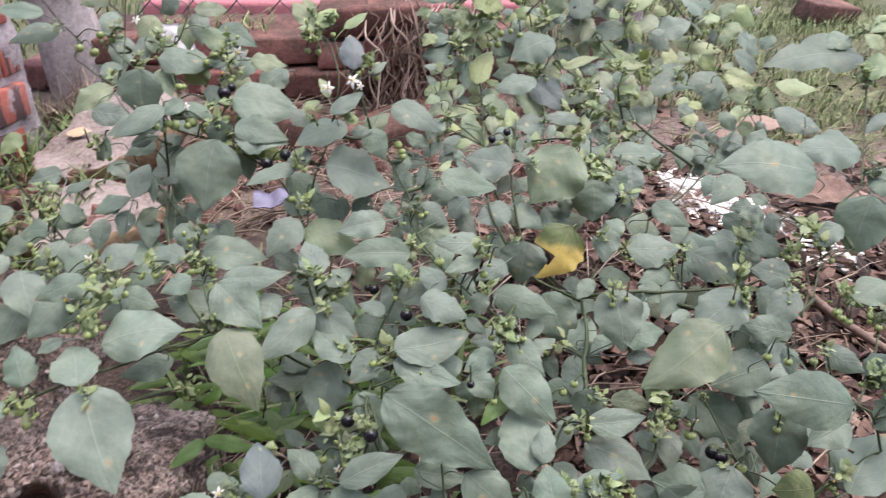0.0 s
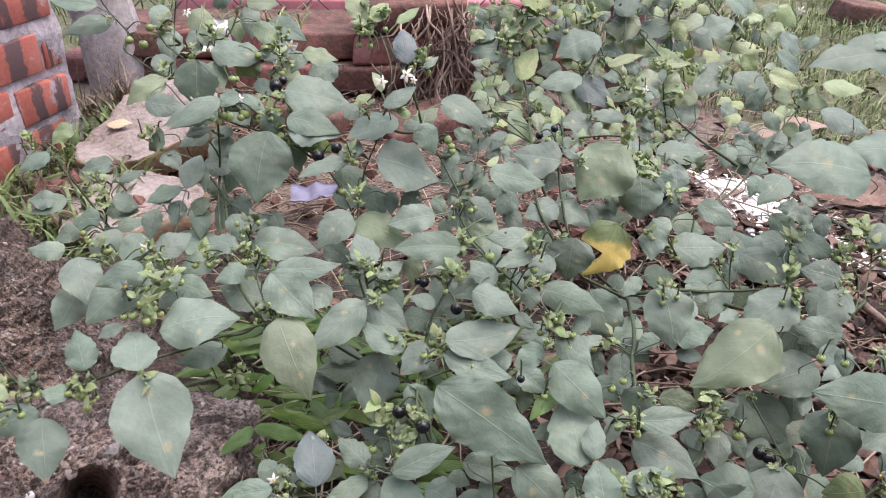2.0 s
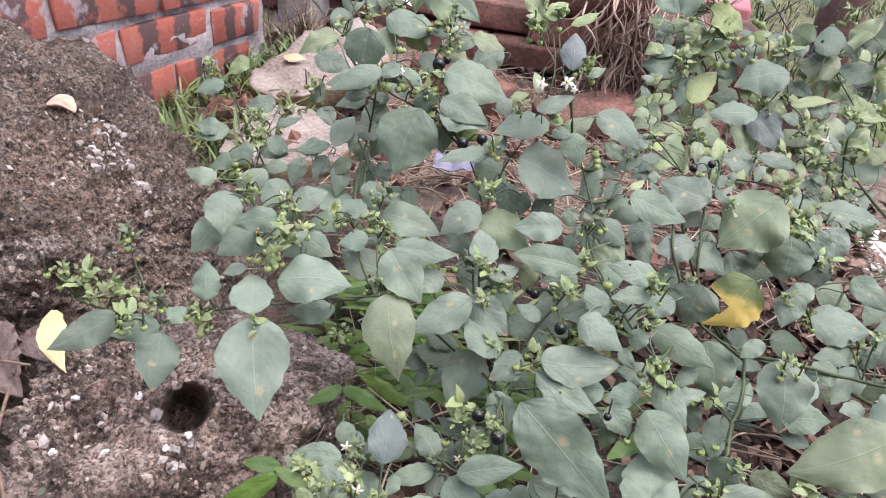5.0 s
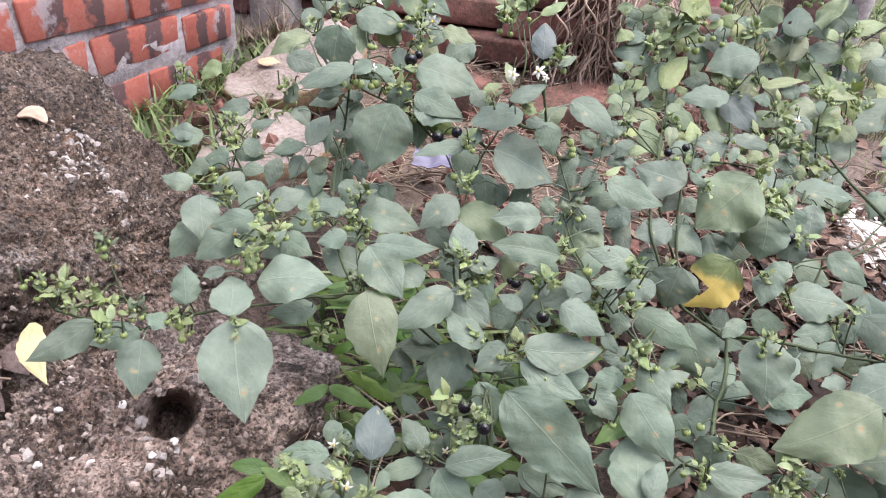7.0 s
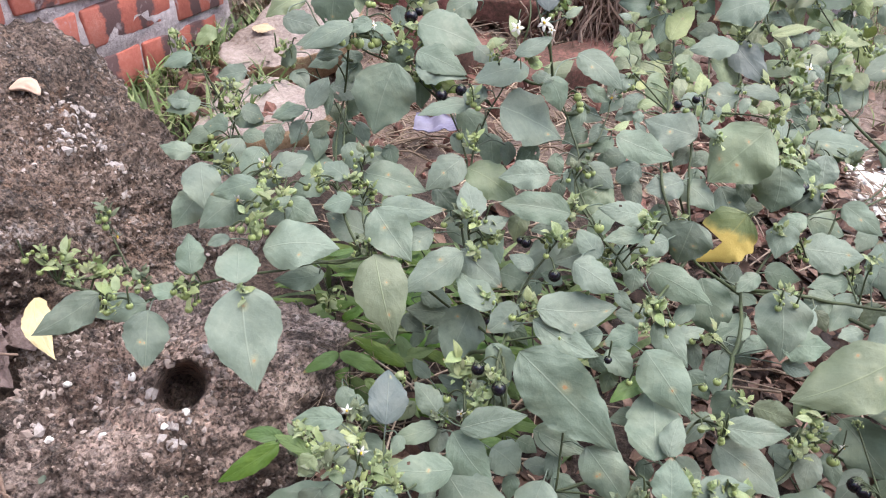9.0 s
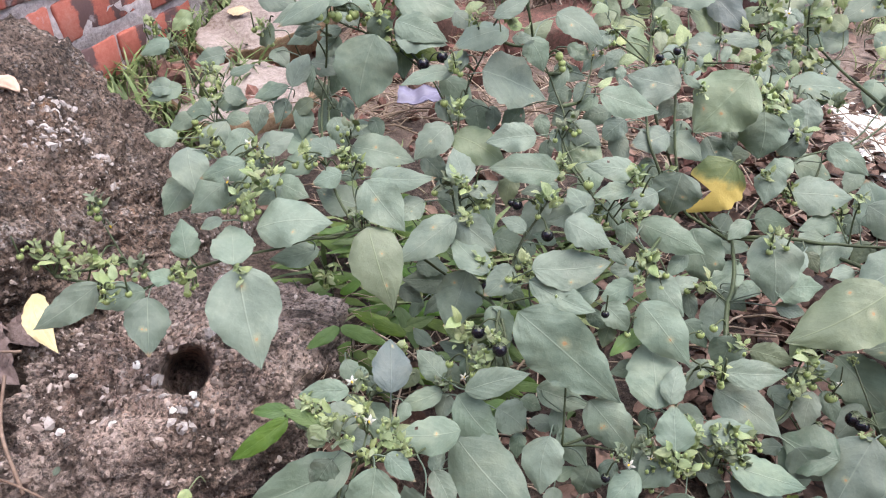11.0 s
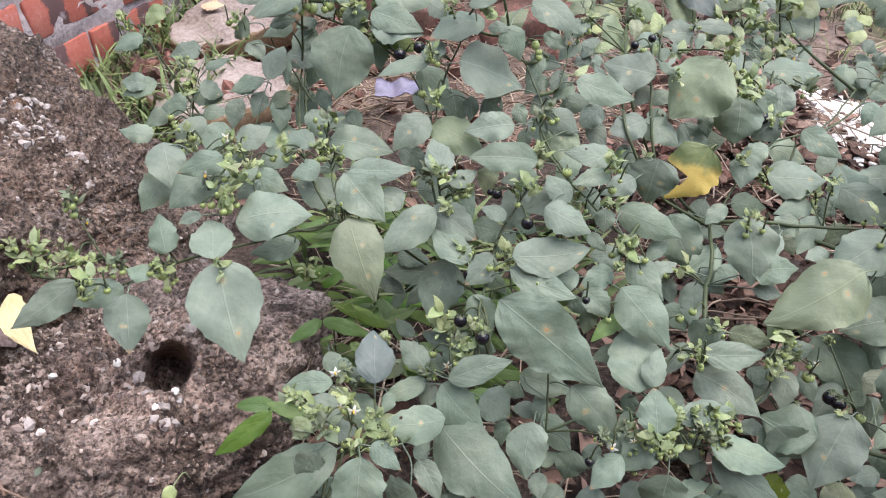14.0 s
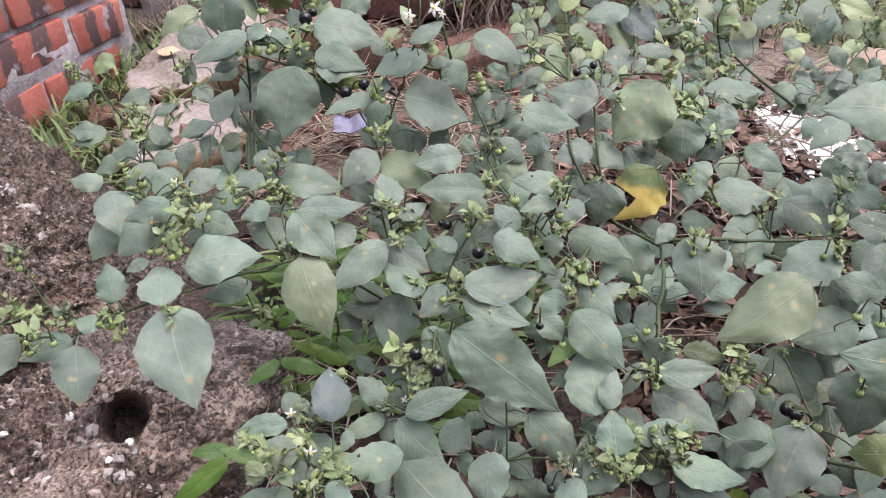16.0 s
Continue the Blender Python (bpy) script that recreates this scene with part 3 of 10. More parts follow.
STAMEN = grainy("stamen", [(0.3, (0.55, 0.38, 0.03)), (0.7, (0.75, 0.55, 0.08))], 60, 300, 0.2, 0.0006, 0.5)
GREEN = grainy("green_berry", [(0.3, (0.20, 0.26, 0.09)), (0.55, (0.30, 0.37, 0.14)), (0.8, (0.42, 0.48, 0.24))], 120, 500, 0.05, 0.0004, 0.28, 0.5)
BLACK = grainy("black_berry", [(0.3, (0.004, 0.004, 0.006)), (0.7, (0.014, 0.012, 0.02))], 120, 500, 0.02, 0.0002, 0.12, 0.6)


# ---- plant builders ----
class Plant:
    """A plant: an Empty at its foot, with stems, leaves, berries, flowers and shoot tips as parts."""

    def __init__(self, x, y, label):
        self.root = thing("nightshade_plant", label, "plant", (x, y, ground_height(x, y)), "nightshade plants")
        self.lines = []
        self.seed = random.Random(len(label) * 31 + int(x * 100))

    def nearest(self, p, skip=None):
        best = None
        for k, line in enumerate(self.lines):
            if k == skip:
                continue
            for q in line:
                d = (q - p).length + max(0.0, q.z - p.z) * 0.8
                if best is None or d < best[0]:
                    best = (d, q)
        return best

    def finish(self):
        foot = self.root.location.copy()
        foot.z -= 0.005
        for k, line in sorted(enumerate(list(self.lines)), key=lambda e: min(e[1][0].z, e[1][-1].z)):
            low = min((line[0], line[-1]), key=lambda q: q.z)
            near = self.nearest(low, k)
            if near and near[0] < 0.004 or low.z < 0.03:
                continue
            to = near[1] if near and near[0] < 0.16 and near[1].z < low.z + 0.03 else foot
            mid = low.lerp(to, 0.5) + Vector((self.seed.uniform(-0.012, 0.012), self.seed.uniform(0, 0.02), -0.005))
            bm = bmesh.new()
            pts = smooth_line([low, mid, to], 5)
            tube_into(bm, pts, [0.0011 + 0.0011 * i / len(pts) for i in range(len(pts))], 6)
            part("stem", bm, STEM, self.root)
            self.lines.append(pts)


def stem(plant, radius, *points):
    pts = smooth_line(points, 5)
    rnd = plant.seed
    pts = [p + 0.0012 * noise.noise_vector(p * 60) for p in pts]
    rising = pts[-1].z > pts[0].z
    rad = []
    for i in range(len(pts)):
        s = i / (len(pts) - 1)
        rad.append(radius * (1.1 - 0.35 * (s if rising else 1 - s)) * rnd.uniform(0.95, 1.08))
    bm = bmesh.new()
    tube_into(bm, pts, rad, 7)
    part("stem", bm, STEM, plant.root)
    plant.lines.append(pts)


def leaf_mesh(bm, base, tip, normal, width, rnd, rows=22, cols=10, ruffle=0.0, narrow=False):
    """A leaf blade from base to tip: ovate, arched, folded along its rib, with a wavy margin."""
    uvs = bm.loops.layers.uv.verify()
    b, t, n = Vector(base), Vector(tip), Vector(normal).normalized()
    length = (t - b).length
    ax = (t - b) / length
    n = (n - ax * n.dot(ax)).normalized()
    side = n.cross(ax)
    arch, fold = rnd.uniform(0.03, 0.10), rnd.uniform(-0.05, 0.22)
    wave, phase, wl = rnd.uniform(0.03, 0.09), rnd.uniform(0, 6.3), rnd.uniform(7, 12)
    bend, twist = rnd.uniform(-0.06, 0.06), rnd.uniform(-0.25, 0.25)
    seed = Vector((rnd.uniform(0, 50), rnd.uniform(0, 50), 0))
    pa, pb = (0.5, 0.8) if narrow else (rnd.uniform(0.56, 0.74), rnd.uniform(0.96, 1.18))
    top = (pa / (pa + pb)) ** pa * (pb / (pa + pb)) ** pb
    crook, draw = rnd.uniform(0, 1), rnd.uniform(0.25, 0.75)
    grid = []
    for i in range(rows + 1):
        s = i / rows
        s = s * 0.94 + 0.06 * s * s
        g = (max(s, 1e-4) ** pa * max(1 - s, 0.0) ** pb) / top
        g *= 1 - draw * max(0.0, s - 0.7) * (1 - s) / 0.15
        row = []
        for j in range(cols + 1):
            x = 2 * j / cols - 1
            margin = 1 + 0.035 * noise.noise(seed + Vector((s * 30, math.copysign(1, x) * 9, 3))) + 0.11 * noise.noise(seed + Vector((s * 8, math.copysign(1, x) * 4, 0)))
            margin += 0.028 * math.sin(2 * math.pi * (5.2 * s + crook)) if not narrow else 0.0
            w = 0.5 * width * g * x * margin
            h = arch * 4 * s * (1 - s) * length
            h += abs(x) * fold * 0.5 * width * g - x * x * 0.10 * width * g
            h += wave * width * g * x * x * math.sin(wl * s * (1.3 if x > 0 else 1.0) + phase + (1.7 if x > 0 else 0))
            h += twist * w * (s - 0.5)
            h += (0.046 + 0.045 * ruffle) * width * abs(math.sin(math.pi * (6.3 * s - 2.5 * abs(x) ** 1.25 + crook))) * g * (0.3 + abs(x) * 0.7)
            h += (0.015 + 0.02 * ruffle) * width * g * noise.noise(seed + Vector((s * 14, x * 6, 7)))
            h += 0.02 * width * noise.noise(seed + Vector((s * 5, x * 3, 2)))
            p = b + ax * (s * length) + side * (w + bend * length * 4 * s * (1 - s)) + n * h
            row.append((bm.verts.new(p), (0.5 + 0.5 * x, s)))
        grid.append(row)
    for i in range(rows):
        for j in range(cols):
            q = (grid[i][j], grid[i][j + 1], grid[i + 1][j + 1], grid[i + 1][j])
            face = bm.faces.new([v for v, _ in q])
            for loop, (_, c) in zip(face.loops, q):
                loop[uvs].uv = c
    bm.normal_update()


def leaf(plant, base, tip, normal, width, material, ruffle=0.0, spots=()):
    rnd = plant.seed
    bm = bmesh.new()
    grass = material is BLADE
    base, tip = Vector(base), Vector(tip)
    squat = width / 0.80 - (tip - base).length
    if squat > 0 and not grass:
        # a squat leaf is lengthened along the camera's view, keeping its outline there
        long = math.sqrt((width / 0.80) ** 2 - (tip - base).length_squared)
        along_view = Vector((base.x, base.y, -0.8 * base.y)).normalized() * min(long, 0.020)
        base, tip = base - along_view * 0.5, tip + along_view * 0.5
    if material is LEAF and base.y > 0.66 and base.z > 0.25 and (tip - base).length < 0.05 and rnd.random() < 0.42:
        material = FRESH
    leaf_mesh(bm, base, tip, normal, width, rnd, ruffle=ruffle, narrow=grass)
    if not grass and rnd.random() < 0.09:
        # an insect's bite out of the margin, or a small hole
        bm.faces.ensure_lookup_table()
        row, col = rnd.randint(5, 17), rnd.choice((0, 0, 9, 9, 2, 7))
        cells = [row * 10 + col] + ([(row + 1) * 10 + col] if rnd.random() < 0.5 else [])
        bmesh.ops.delete(bm, geom=[bm.faces[k] for k in cells], context="FACES_ONLY")
    b, t = Vector(base), Vector(tip)
    near = plant.nearest(b)
    if near and 0.002 < near[0] and not grass:
        ax = (t - b).normalized()
        end = near[1] if near[0] < 0.045 else b - ax * 0.010 + Vector((rnd.uniform(-0.006, 0.006), 0.008, -0.02))
        mid = b.lerp(end, 0.5) - ax * 0.12 * min(near[0], 0.05)
        old = set(bm.faces)
        tube_into(bm, smooth_line([b + ax * 0.004, mid, end], 4), 0.00055, 5, False)
        uvs = bm.loops.layers.uv.verify()
        for face in bm.faces:
            if face not in old:
                for loop in face.loops:
                    loop[uvs].uv = (0.3, 0.02)
    ob = part("leaf", bm, material, plant.root)
    if not spots and width > 0.022 and rnd.random() < 0.3:
        spots = [(rnd.uniform(0.25, 0.85), rnd.uniform(0.25, 0.75)) for k in range(rnd.randint(1, 2))]
    for key, (s, x) in zip(("spot_a", "spot_b", "spot_c"), spots):
        ob[key] = (s, x, rnd.uniform(0.045, 0.075))
    if material is YELLOW:
        # an insect has bitten into the margin
        gone = [v for v in ob.data.vertices if v.index < 253 and 13 <= v.index // 11 <= 15 and v.index % 11 <= 4]
        cut = bmesh.new()
        cut.from_mesh(ob.data)
        cut.verts.ensure_lookup_table()
        bmesh.ops.delete(cut, geom=[cut.verts[v.index] for v in gone], context="VERTS")
        cut.to_mesh(ob.data)
        cut.free()
        tagged(ob, "leaf turned half yellow, with a bite")


def ball_into(bm, c, r, u=12, v=8):
    g = bmesh.ops.create_uvsphere(bm, u_segments=u, v_segments=v, radius=r, matrix=Matrix.Translation(c))
    return g["verts"]


def berry(plant, at, radius, material):
    rnd = plant.seed
    c = Vector(at)
    bm = bmesh.new()
    ball_into(bm, c, radius, 14, 9)
    ob = part("berry", bm, material, plant.root)
    near = plant.nearest(c + Vector((0, 0, 0.012)))
    top = c + Vector((0, 0, radius * 0.9))
    bm = bmesh.new()
    to = near[1] if near and near[0] < 0.035 else c + Vector((rnd.uniform(-0.008, 0.008), 0.004, 0.012 + radius))
    mid = top.lerp(to, 0.5) + Vector((0, 0, 0.006))
    tube_into(bm, smooth_line([c + Vector((0, 0, radius * 0.8)), mid, to], 4), 0.0007, 5)
    # the small star of sepals on top
    for k in range(5):
        a = 2 * math.pi * k / 5
        d = Vector((math.cos(a), math.sin(a), 0))
        vs = [bm.verts.new(c + Vector((0, 0, radius * 1.02))), bm.verts.new(c + d * radius * 0.35 + Vector((0, 0, radius * 0.98)) + d.cross(Vector((0, 0, 1))) * radius * 0.22), bm.verts.new(c + d * radius * 0.72 + Vector((0, 0, radius * 0.80))), bm.verts.new(c + d * radius * 0.35 + Vector((0, 0, radius * 0.98)) - d.cross(Vector((0, 0, 1))) * radius * 0.22)]
        bm.faces.new(vs)
    part("stalk", bm, STEM, ob)


def flower(plant, at, radius):
    rnd = plant.seed
    c = Vector(at)
    face = Vector((rnd.uniform(-0.6, 0.6), rnd.uniform(-1.0, -0.2), rnd.uniform(-0.3, 0.6))).normalized()
    m = Matrix.Translation(c) @ face.to_track_quat("Z", "Y").to_matrix().to_4x4()
    bm = bmesh.new()
    for k in range(5):
        a = 2 * math.pi * k / 5
        rows = []
        for s, w, z in ((0.12, 0.12, 0.0), (0.45, 0.24, 0.03), (0.75, 0.17, -0.06), (1.0, 0.02, -0.22)):
            row = []
            for x in (-1, 0, 1):
                p = Vector((s * radius, x * w * radius, (z + 0.05 * (1 - abs(x))) * radius))
                row.append(bm.verts.new(m @ Matrix.Rotation(a, 4, "Z") @ p))
            rows.append(row)
        for r0, r1 in zip(rows, rows[1:]):
            for j in range(2):
                bm.faces.new((r0[j], r0[j + 1], r1[j + 1], r1[j]))
    ob = part("flower", bm, PETAL, plant.root)
    bm = bmesh.new()
    tube_into(bm, [m @ Vector((0, 0, 0)), m @ Vector((0, 0, 0.25 * radius)), m @ Vector((0, 0, 0.5 * radius))], [0.16 * radius, 0.15 * radius, 0.05 * radius], 7)
    part("stamen_cone", bm, STAMEN, ob)
    bm = bmesh.new()
    near = plant.nearest(c + Vector((0, 0, 0.01)))
    to = near[1] if near and near[0] < 0.04 else c + Vector((0, 0.008, 0.012))
    back = m @ Vector((0, 0, -0.35 * radius))
    tube_into(bm, smooth_line([m @ Vector((0, 0, 0)), back.lerp(to, 0.4) + Vector((0, 0, 0.004)), to], 4), 0.0006, 5)
    part("stalk", bm, STEM, ob)


def shoot(plant, at, radius):
    """A growing tip: a tuft of small crinkled young leaves and buds."""
    radius = radius * 1.3
    rnd = plant.seed
    c = Vector(at)
    bm = bmesh.new()
    for k in range(rnd.randint(17, 24)):
        a = k * 2.4 + rnd.uniform(-0.5, 0.5)
        lift = rnd.uniform(-0.3, 1.8)
        d = Vector((math.cos(a), math.sin(a), lift)).normalized()
        b = c + Vector((rnd.uniform(-0.35, 0.35), rnd.uniform(-0.35, 0.35), rnd.uniform(-0.7, 0.4))) * radius
        size = radius * rnd.choice((0.30, 0.38, 0.46, 0.60, 0.85)) * rnd.uniform(0.85, 1.1)
        n = (Vector((-math.cos(a) * lift, -math.sin(a) * lift, 1)) + Vector((0, -0.35, 0)) + 0.9 * noise.noise_vector(b * 900)).normalized()
        leaf_mesh(bm, b, b + d * size, n, size * rnd.uniform(0.38, 0.62), rnd, 7, 4, 2.2)
    ob = part("shoot_tip", bm, YOUNG if rnd.random() < 0.8 else PALE, plant.root)
    bm = bmesh.new()
    for k in range(rnd.randint(2, 4)):
        p = c + Vector((rnd.uniform(-0.6, 0.6), rnd.uniform(-0.6, 0.2), rnd.uniform(-0.5, 0.4))) * radius
        for v in ball_into(bm, p, radius * rnd.uniform(0.07, 0.12), 6, 5):
            v.co.z += (v.co.z - p.z) * 0.5
    part("bud", bm, GREEN, ob)
    if radius > 0.0115:
        for k in range(rnd.randint(1, 4)):
            berry(plant, c + Vector((rnd.uniform(-0.9, 0.9), rnd.uniform(-0.7, 0.5), rnd.uniform(-1.1, -0.3))) * radius, rnd.uniform(0.0018, 0.0030), GREEN)
    near = plant.nearest(c)
    if near and near[0] < 0.07:
        bm = bmesh.new()
        tube_into(bm, smooth_line([c, c.lerp(near[1], 0.5) + Vector((0, 0.003, 0)), near[1]], 4), 0.0008, 5)
        part("stalk", bm, STEM, ob)

# ---- the nightshade plants ----
plant_a = Plant(-0.20, 0.52, "leafy nightshade branch leaning over the concrete boulder")
stem(plant_a, 0.0012, (-0.381, 0.343, 0.221), (-0.361, 0.350, 0.213), (-0.328, 0.359, 0.204), (-0.299, 0.373, 0.213), (-0.260, 0.383, 0.227), (-0.232, 0.398, 0.229), (-0.203, 0.422, 0.226), (-0.170, 0.434, 0.230))
stem(plant_a, 0.0008, (-0.260, 0.418, 0.249), (-0.258, 0.397, 0.233), (-0.257, 0.381, 0.226))
stem(plant_a, 0.0008, (-0.370, 0.396, 0.254), (-0.354, 0.380, 0.233), (-0.336, 0.371, 0.215), (-0.313, 0.369, 0.209))
leaf(plant_a, (-0.287, 0.371, 0.232), (-0.303, 0.398, 0.247), (0.09, -0.45, 0.89), 0.022, LEAF)
leaf(plant_a, (-0.251, 0.371, 0.233), (-0.262, 0.396, 0.248), (0.28, -0.37, 0.88), 0.031, LEAF)
leaf(plant_a, (-0.268, 0.398, 0.251), (-0.283, 0.389, 0.246), (0.15, -0.66, 0.73), 0.010, LEAF)
leaf(plant_a, (-0.242, 0.363, 0.239), (-0.211, 0.314, 0.190), (0.29, -0.59, 0.75), 0.052, LEAF, spots=[(.2, .52), (.72, .6)])
leaf(plant_a, (-0.327, 0.324, 0.240), (-0.361, 0.290, 0.221), (0.28, -0.66, 0.69), 0.024, LEAF, ruffle=1.0)
leaf(plant_a, (-0.317, 0.353, 0.210), (-0.353, 0.336, 0.201), (0.19, -0.74, 0.64), 0.021, LEAF)
leaf(plant_a, (-0.312, 0.347, 0.210), (-0.300, 0.315, 0.181), (0.59, -0.40, 0.70), 0.032, LEAF)
leaf(plant_a, (-0.297, 0.362, 0.217), (-0.318, 0.362, 0.220), (0.13, -0.40, 0.91), 0.015, LEAF)
leaf(plant_a, (-0.191, 0.301, 0.158), (-0.225, 0.272, 0.139), (0.17, -0.67, 0.72), 0.015, BLADE)
leaf(plant_a, (-0.367, 0.268, 0.106), (-0.373, 0.249, 0.089), (0.38, -0.69, 0.61), 0.007, LEAF)
leaf(plant_a, (-0.258, 0.260, 0.112), (-0.259, 0.248, 0.103), (0.47, -0.54, 0.70), 0.010, YOUNG)
leaf(plant_a, (-0.347, 0.484, 0.224), (-0.359, 0.453, 0.202), (0.29, -0.62, 0.73), 0.030, LEAF)
leaf(plant_a, (-0.291, 0.457, 0.246), (-0.316, 0.430, 0.227), (0.14, -0.66, 0.74), 0.031, LEAF)
berry(plant_a, (-0.263, 0.406, 0.254), 0.0032, GREEN)
berry(plant_a, (-0.270, 0.406, 0.253), 0.0025, GREEN)
berry(plant_a, (-0.250, 0.413, 0.256), 0.0030, GREEN)
berry(plant_a, (-0.251, 0.407, 0.250), 0.0036, GREEN)
berry(plant_a, (-0.246, 0.413, 0.251), 0.0026, GREEN)
berry(plant_a, (-0.295, 0.378, 0.228), 0.0036, GREEN)
berry(plant_a, (-0.287, 0.360, 0.220), 0.0039, GREEN)
berry(plant_a, (-0.299, 0.368, 0.222), 0.0025, GREEN)
flower(plant_a, (-0.345, 0.373, 0.252), 0.0050)
shoot(plant_a, (-0.379, 0.352, 0.238), 0.0136)
shoot(plant_a, (-0.356, 0.355, 0.235), 0.0132)
shoot(plant_a, (-0.394, 0.347, 0.241), 0.0094)
shoot(plant_a, (-0.359, 0.383, 0.264), 0.0091)
shoot(plant_a, (-0.324, 0.362, 0.227), 0.0092)
shoot(plant_a, (-0.252, 0.407, 0.265), 0.0116)
shoot(plant_a, (-0.339, 0.354, 0.229), 0.0091)
shoot(plant_a, (-0.363, 0.342, 0.230), 0.0081)
shoot(plant_a, (-0.238, 0.358, 0.239), 0.0083)
shoot(plant_a, (-0.316, 0.318, 0.242), 0.0106)
shoot(plant_a, (-0.286, 0.362, 0.226), 0.0106)
plant_a.finish()
plant_b = Plant(-0.10, 0.58, "broad-leaved nightshade plant with green and black berries")
stem(plant_b, 0.0012, (-0.239, 0.588, 0.360), (-0.245, 0.592, 0.329), (-0.254, 0.597, 0.278), (-0.240, 0.540, 0.258), (-0.213, 0.481, 0.245), (-0.179, 0.434, 0.232))
stem(plant_b, 0.0008, (-0.211, 0.530, 0.258), (-0.200, 0.501, 0.250), (-0.187, 0.465, 0.242), (-0.171, 0.437, 0.232))
stem(plant_b, 0.0013, (-0.213, 0.616, 0.329), (-0.184, 0.601, 0.318), (-0.157, 0.580, 0.306))
stem(plant_b, 0.0010, (-0.157, 0.580, 0.306), (-0.140, 0.567, 0.290), (-0.127, 0.553, 0.275), (-0.114, 0.521, 0.253), (-0.103, 0.486, 0.232), (-0.089, 0.460, 0.201))
stem(plant_b, 0.0010, (-0.104, 0.590, 0.317), (-0.113, 0.573, 0.295), (-0.117, 0.558, 0.278), (-0.117, 0.537, 0.263), (-0.107, 0.498, 0.240))
stem(plant_b, 0.0013, (-0.170, 0.434, 0.230), (-0.136, 0.442, 0.209), (-0.102, 0.455, 0.173), (-0.059, 0.409, 0.190), (-0.042, 0.364, 0.168))
stem(plant_b, 0.0012, (-0.096, 0.460, 0.200), (-0.103, 0.475, 0.223), (-0.114, 0.496, 0.241))
stem(plant_b, 0.0008, (-0.279, 0.547, 0.256), (-0.269, 0.500, 0.250), (-0.245, 0.443, 0.245), (-0.219, 0.417, 0.228))
stem(plant_b, 0.0008, (-0.262, 0.584, 0.331), (-0.282, 0.602, 0.302), (-0.264, 0.597, 0.278), (-0.234, 0.560, 0.265))
stem(plant_b, 0.0008, (-0.370, 0.809, 0.342), (-0.281, 0.656, 0.361), (-0.234, 0.587, 0.352))
stem(plant_b, 0.0008, (-0.329, 0.686, 0.341), (-0.263, 0.574, 0.353), (-0.251, 0.596, 0.321))
stem(plant_b, 0.0010, (-0.261, 0.585, 0.329), (-0.255, 0.608, 0.290), (-0.240, 0.561, 0.264), (-0.220, 0.507, 0.250))
stem(plant_b, 0.0010, (-0.234, 0.586, 0.350), (-0.234, 0.596, 0.331), (-0.191, 0.598, 0.315), (-0.161, 0.580, 0.305))
stem(plant_b, 0.0008, (-0.232, 0.594, 0.347), (-0.241, 0.629, 0.358), (-0.277, 0.703, 0.369))
stem(plant_b, 0.0010, (-0.236, 0.578, 0.352), (-0.245, 0.586, 0.363))
stem(plant_b, 0.0007, (-0.202, 0.636, 0.338), (-0.210, 0.651, 0.354), (-0.204, 0.674, 0.368))
stem(plant_b, 0.0008, (-0.437, 0.791, 0.417), (-0.436, 0.823, 0.378), (-0.426, 0.844, 0.345))
stem(plant_b, 0.0008, (-0.421, 0.816, 0.331), (-0.319, 0.678, 0.345), (-0.279, 0.647, 0.361))
stem(plant_b, 0.0008, (-0.316, 0.690, 0.348), (-0.358, 0.809, 0.359), (-0.338, 0.794, 0.415))
stem(plant_b, 0.0008, (-0.273, 0.760, 0.431), (-0.255, 0.742, 0.412), (-0.268, 0.715, 0.376), (-0.303, 0.737, 0.374))
leaf(plant_b, (-0.273, 0.562, 0.281), (-0.269, 0.600, 0.297), (0.26, -0.40, 0.88), 0.021, LEAF)
leaf(plant_b, (-0.282, 0.574, 0.276), (-0.304, 0.560, 0.265), (0.09, -0.68, 0.73), 0.012, LEAF)
leaf(plant_b, (-0.264, 0.591, 0.292), (-0.261, 0.573, 0.270), (0.38, -0.69, 0.61), 0.009, LEAF)
leaf(plant_b, (-0.254, 0.589, 0.322), (-0.278, 0.574, 0.315), (0.17, -0.63, 0.76), 0.016, LEAF)
leaf(plant_b, (-0.236, 0.572, 0.349), (-0.279, 0.554, 0.342), (0.15, -0.65, 0.74), 0.024, LEAF)
leaf(plant_b, (-0.243, 0.400, 0.245), (-0.189, 0.419, 0.245), (0.18, -0.52, 0.83), 0.038, LEAF)
leaf(plant_b, (-0.199, 0.473, 0.255), (-0.222, 0.463, 0.247), (-0.03, -0.56, 0.83), 0.019, LEAF)
leaf(plant_b, (-0.208, 0.525, 0.248), (-0.151, 0.526, 0.240), (0.13, -0.52, 0.84), 0.033, LEAF)
leaf(plant_b, (-0.177, 0.480, 0.250), (-0.125, 0.496, 0.246), (0.24, -0.59, 0.77), 0.022, LEAF)
leaf(plant_b, (-0.175, 0.458, 0.260), (-0.137, 0.435, 0.233), (0.09, -0.67, 0.73), 0.036, LEAF, spots=[(.35, .45)])
leaf(plant_b, (-0.166, 0.432, 0.236), (-0.136, 0.391, 0.189), (0.17, -0.68, 0.71), 0.041, PALE, spots=[(.35, .62), (.7, .55)])
leaf(plant_b, (-0.102, 0.455, 0.237), (-0.142, 0.420, 0.213), (0.19, -0.70, 0.69), 0.029, LEAF)
leaf(plant_b, (-0.104, 0.461, 0.235), (-0.067, 0.451, 0.213), (0.17, -0.76, 0.63), 0.028, LEAF)
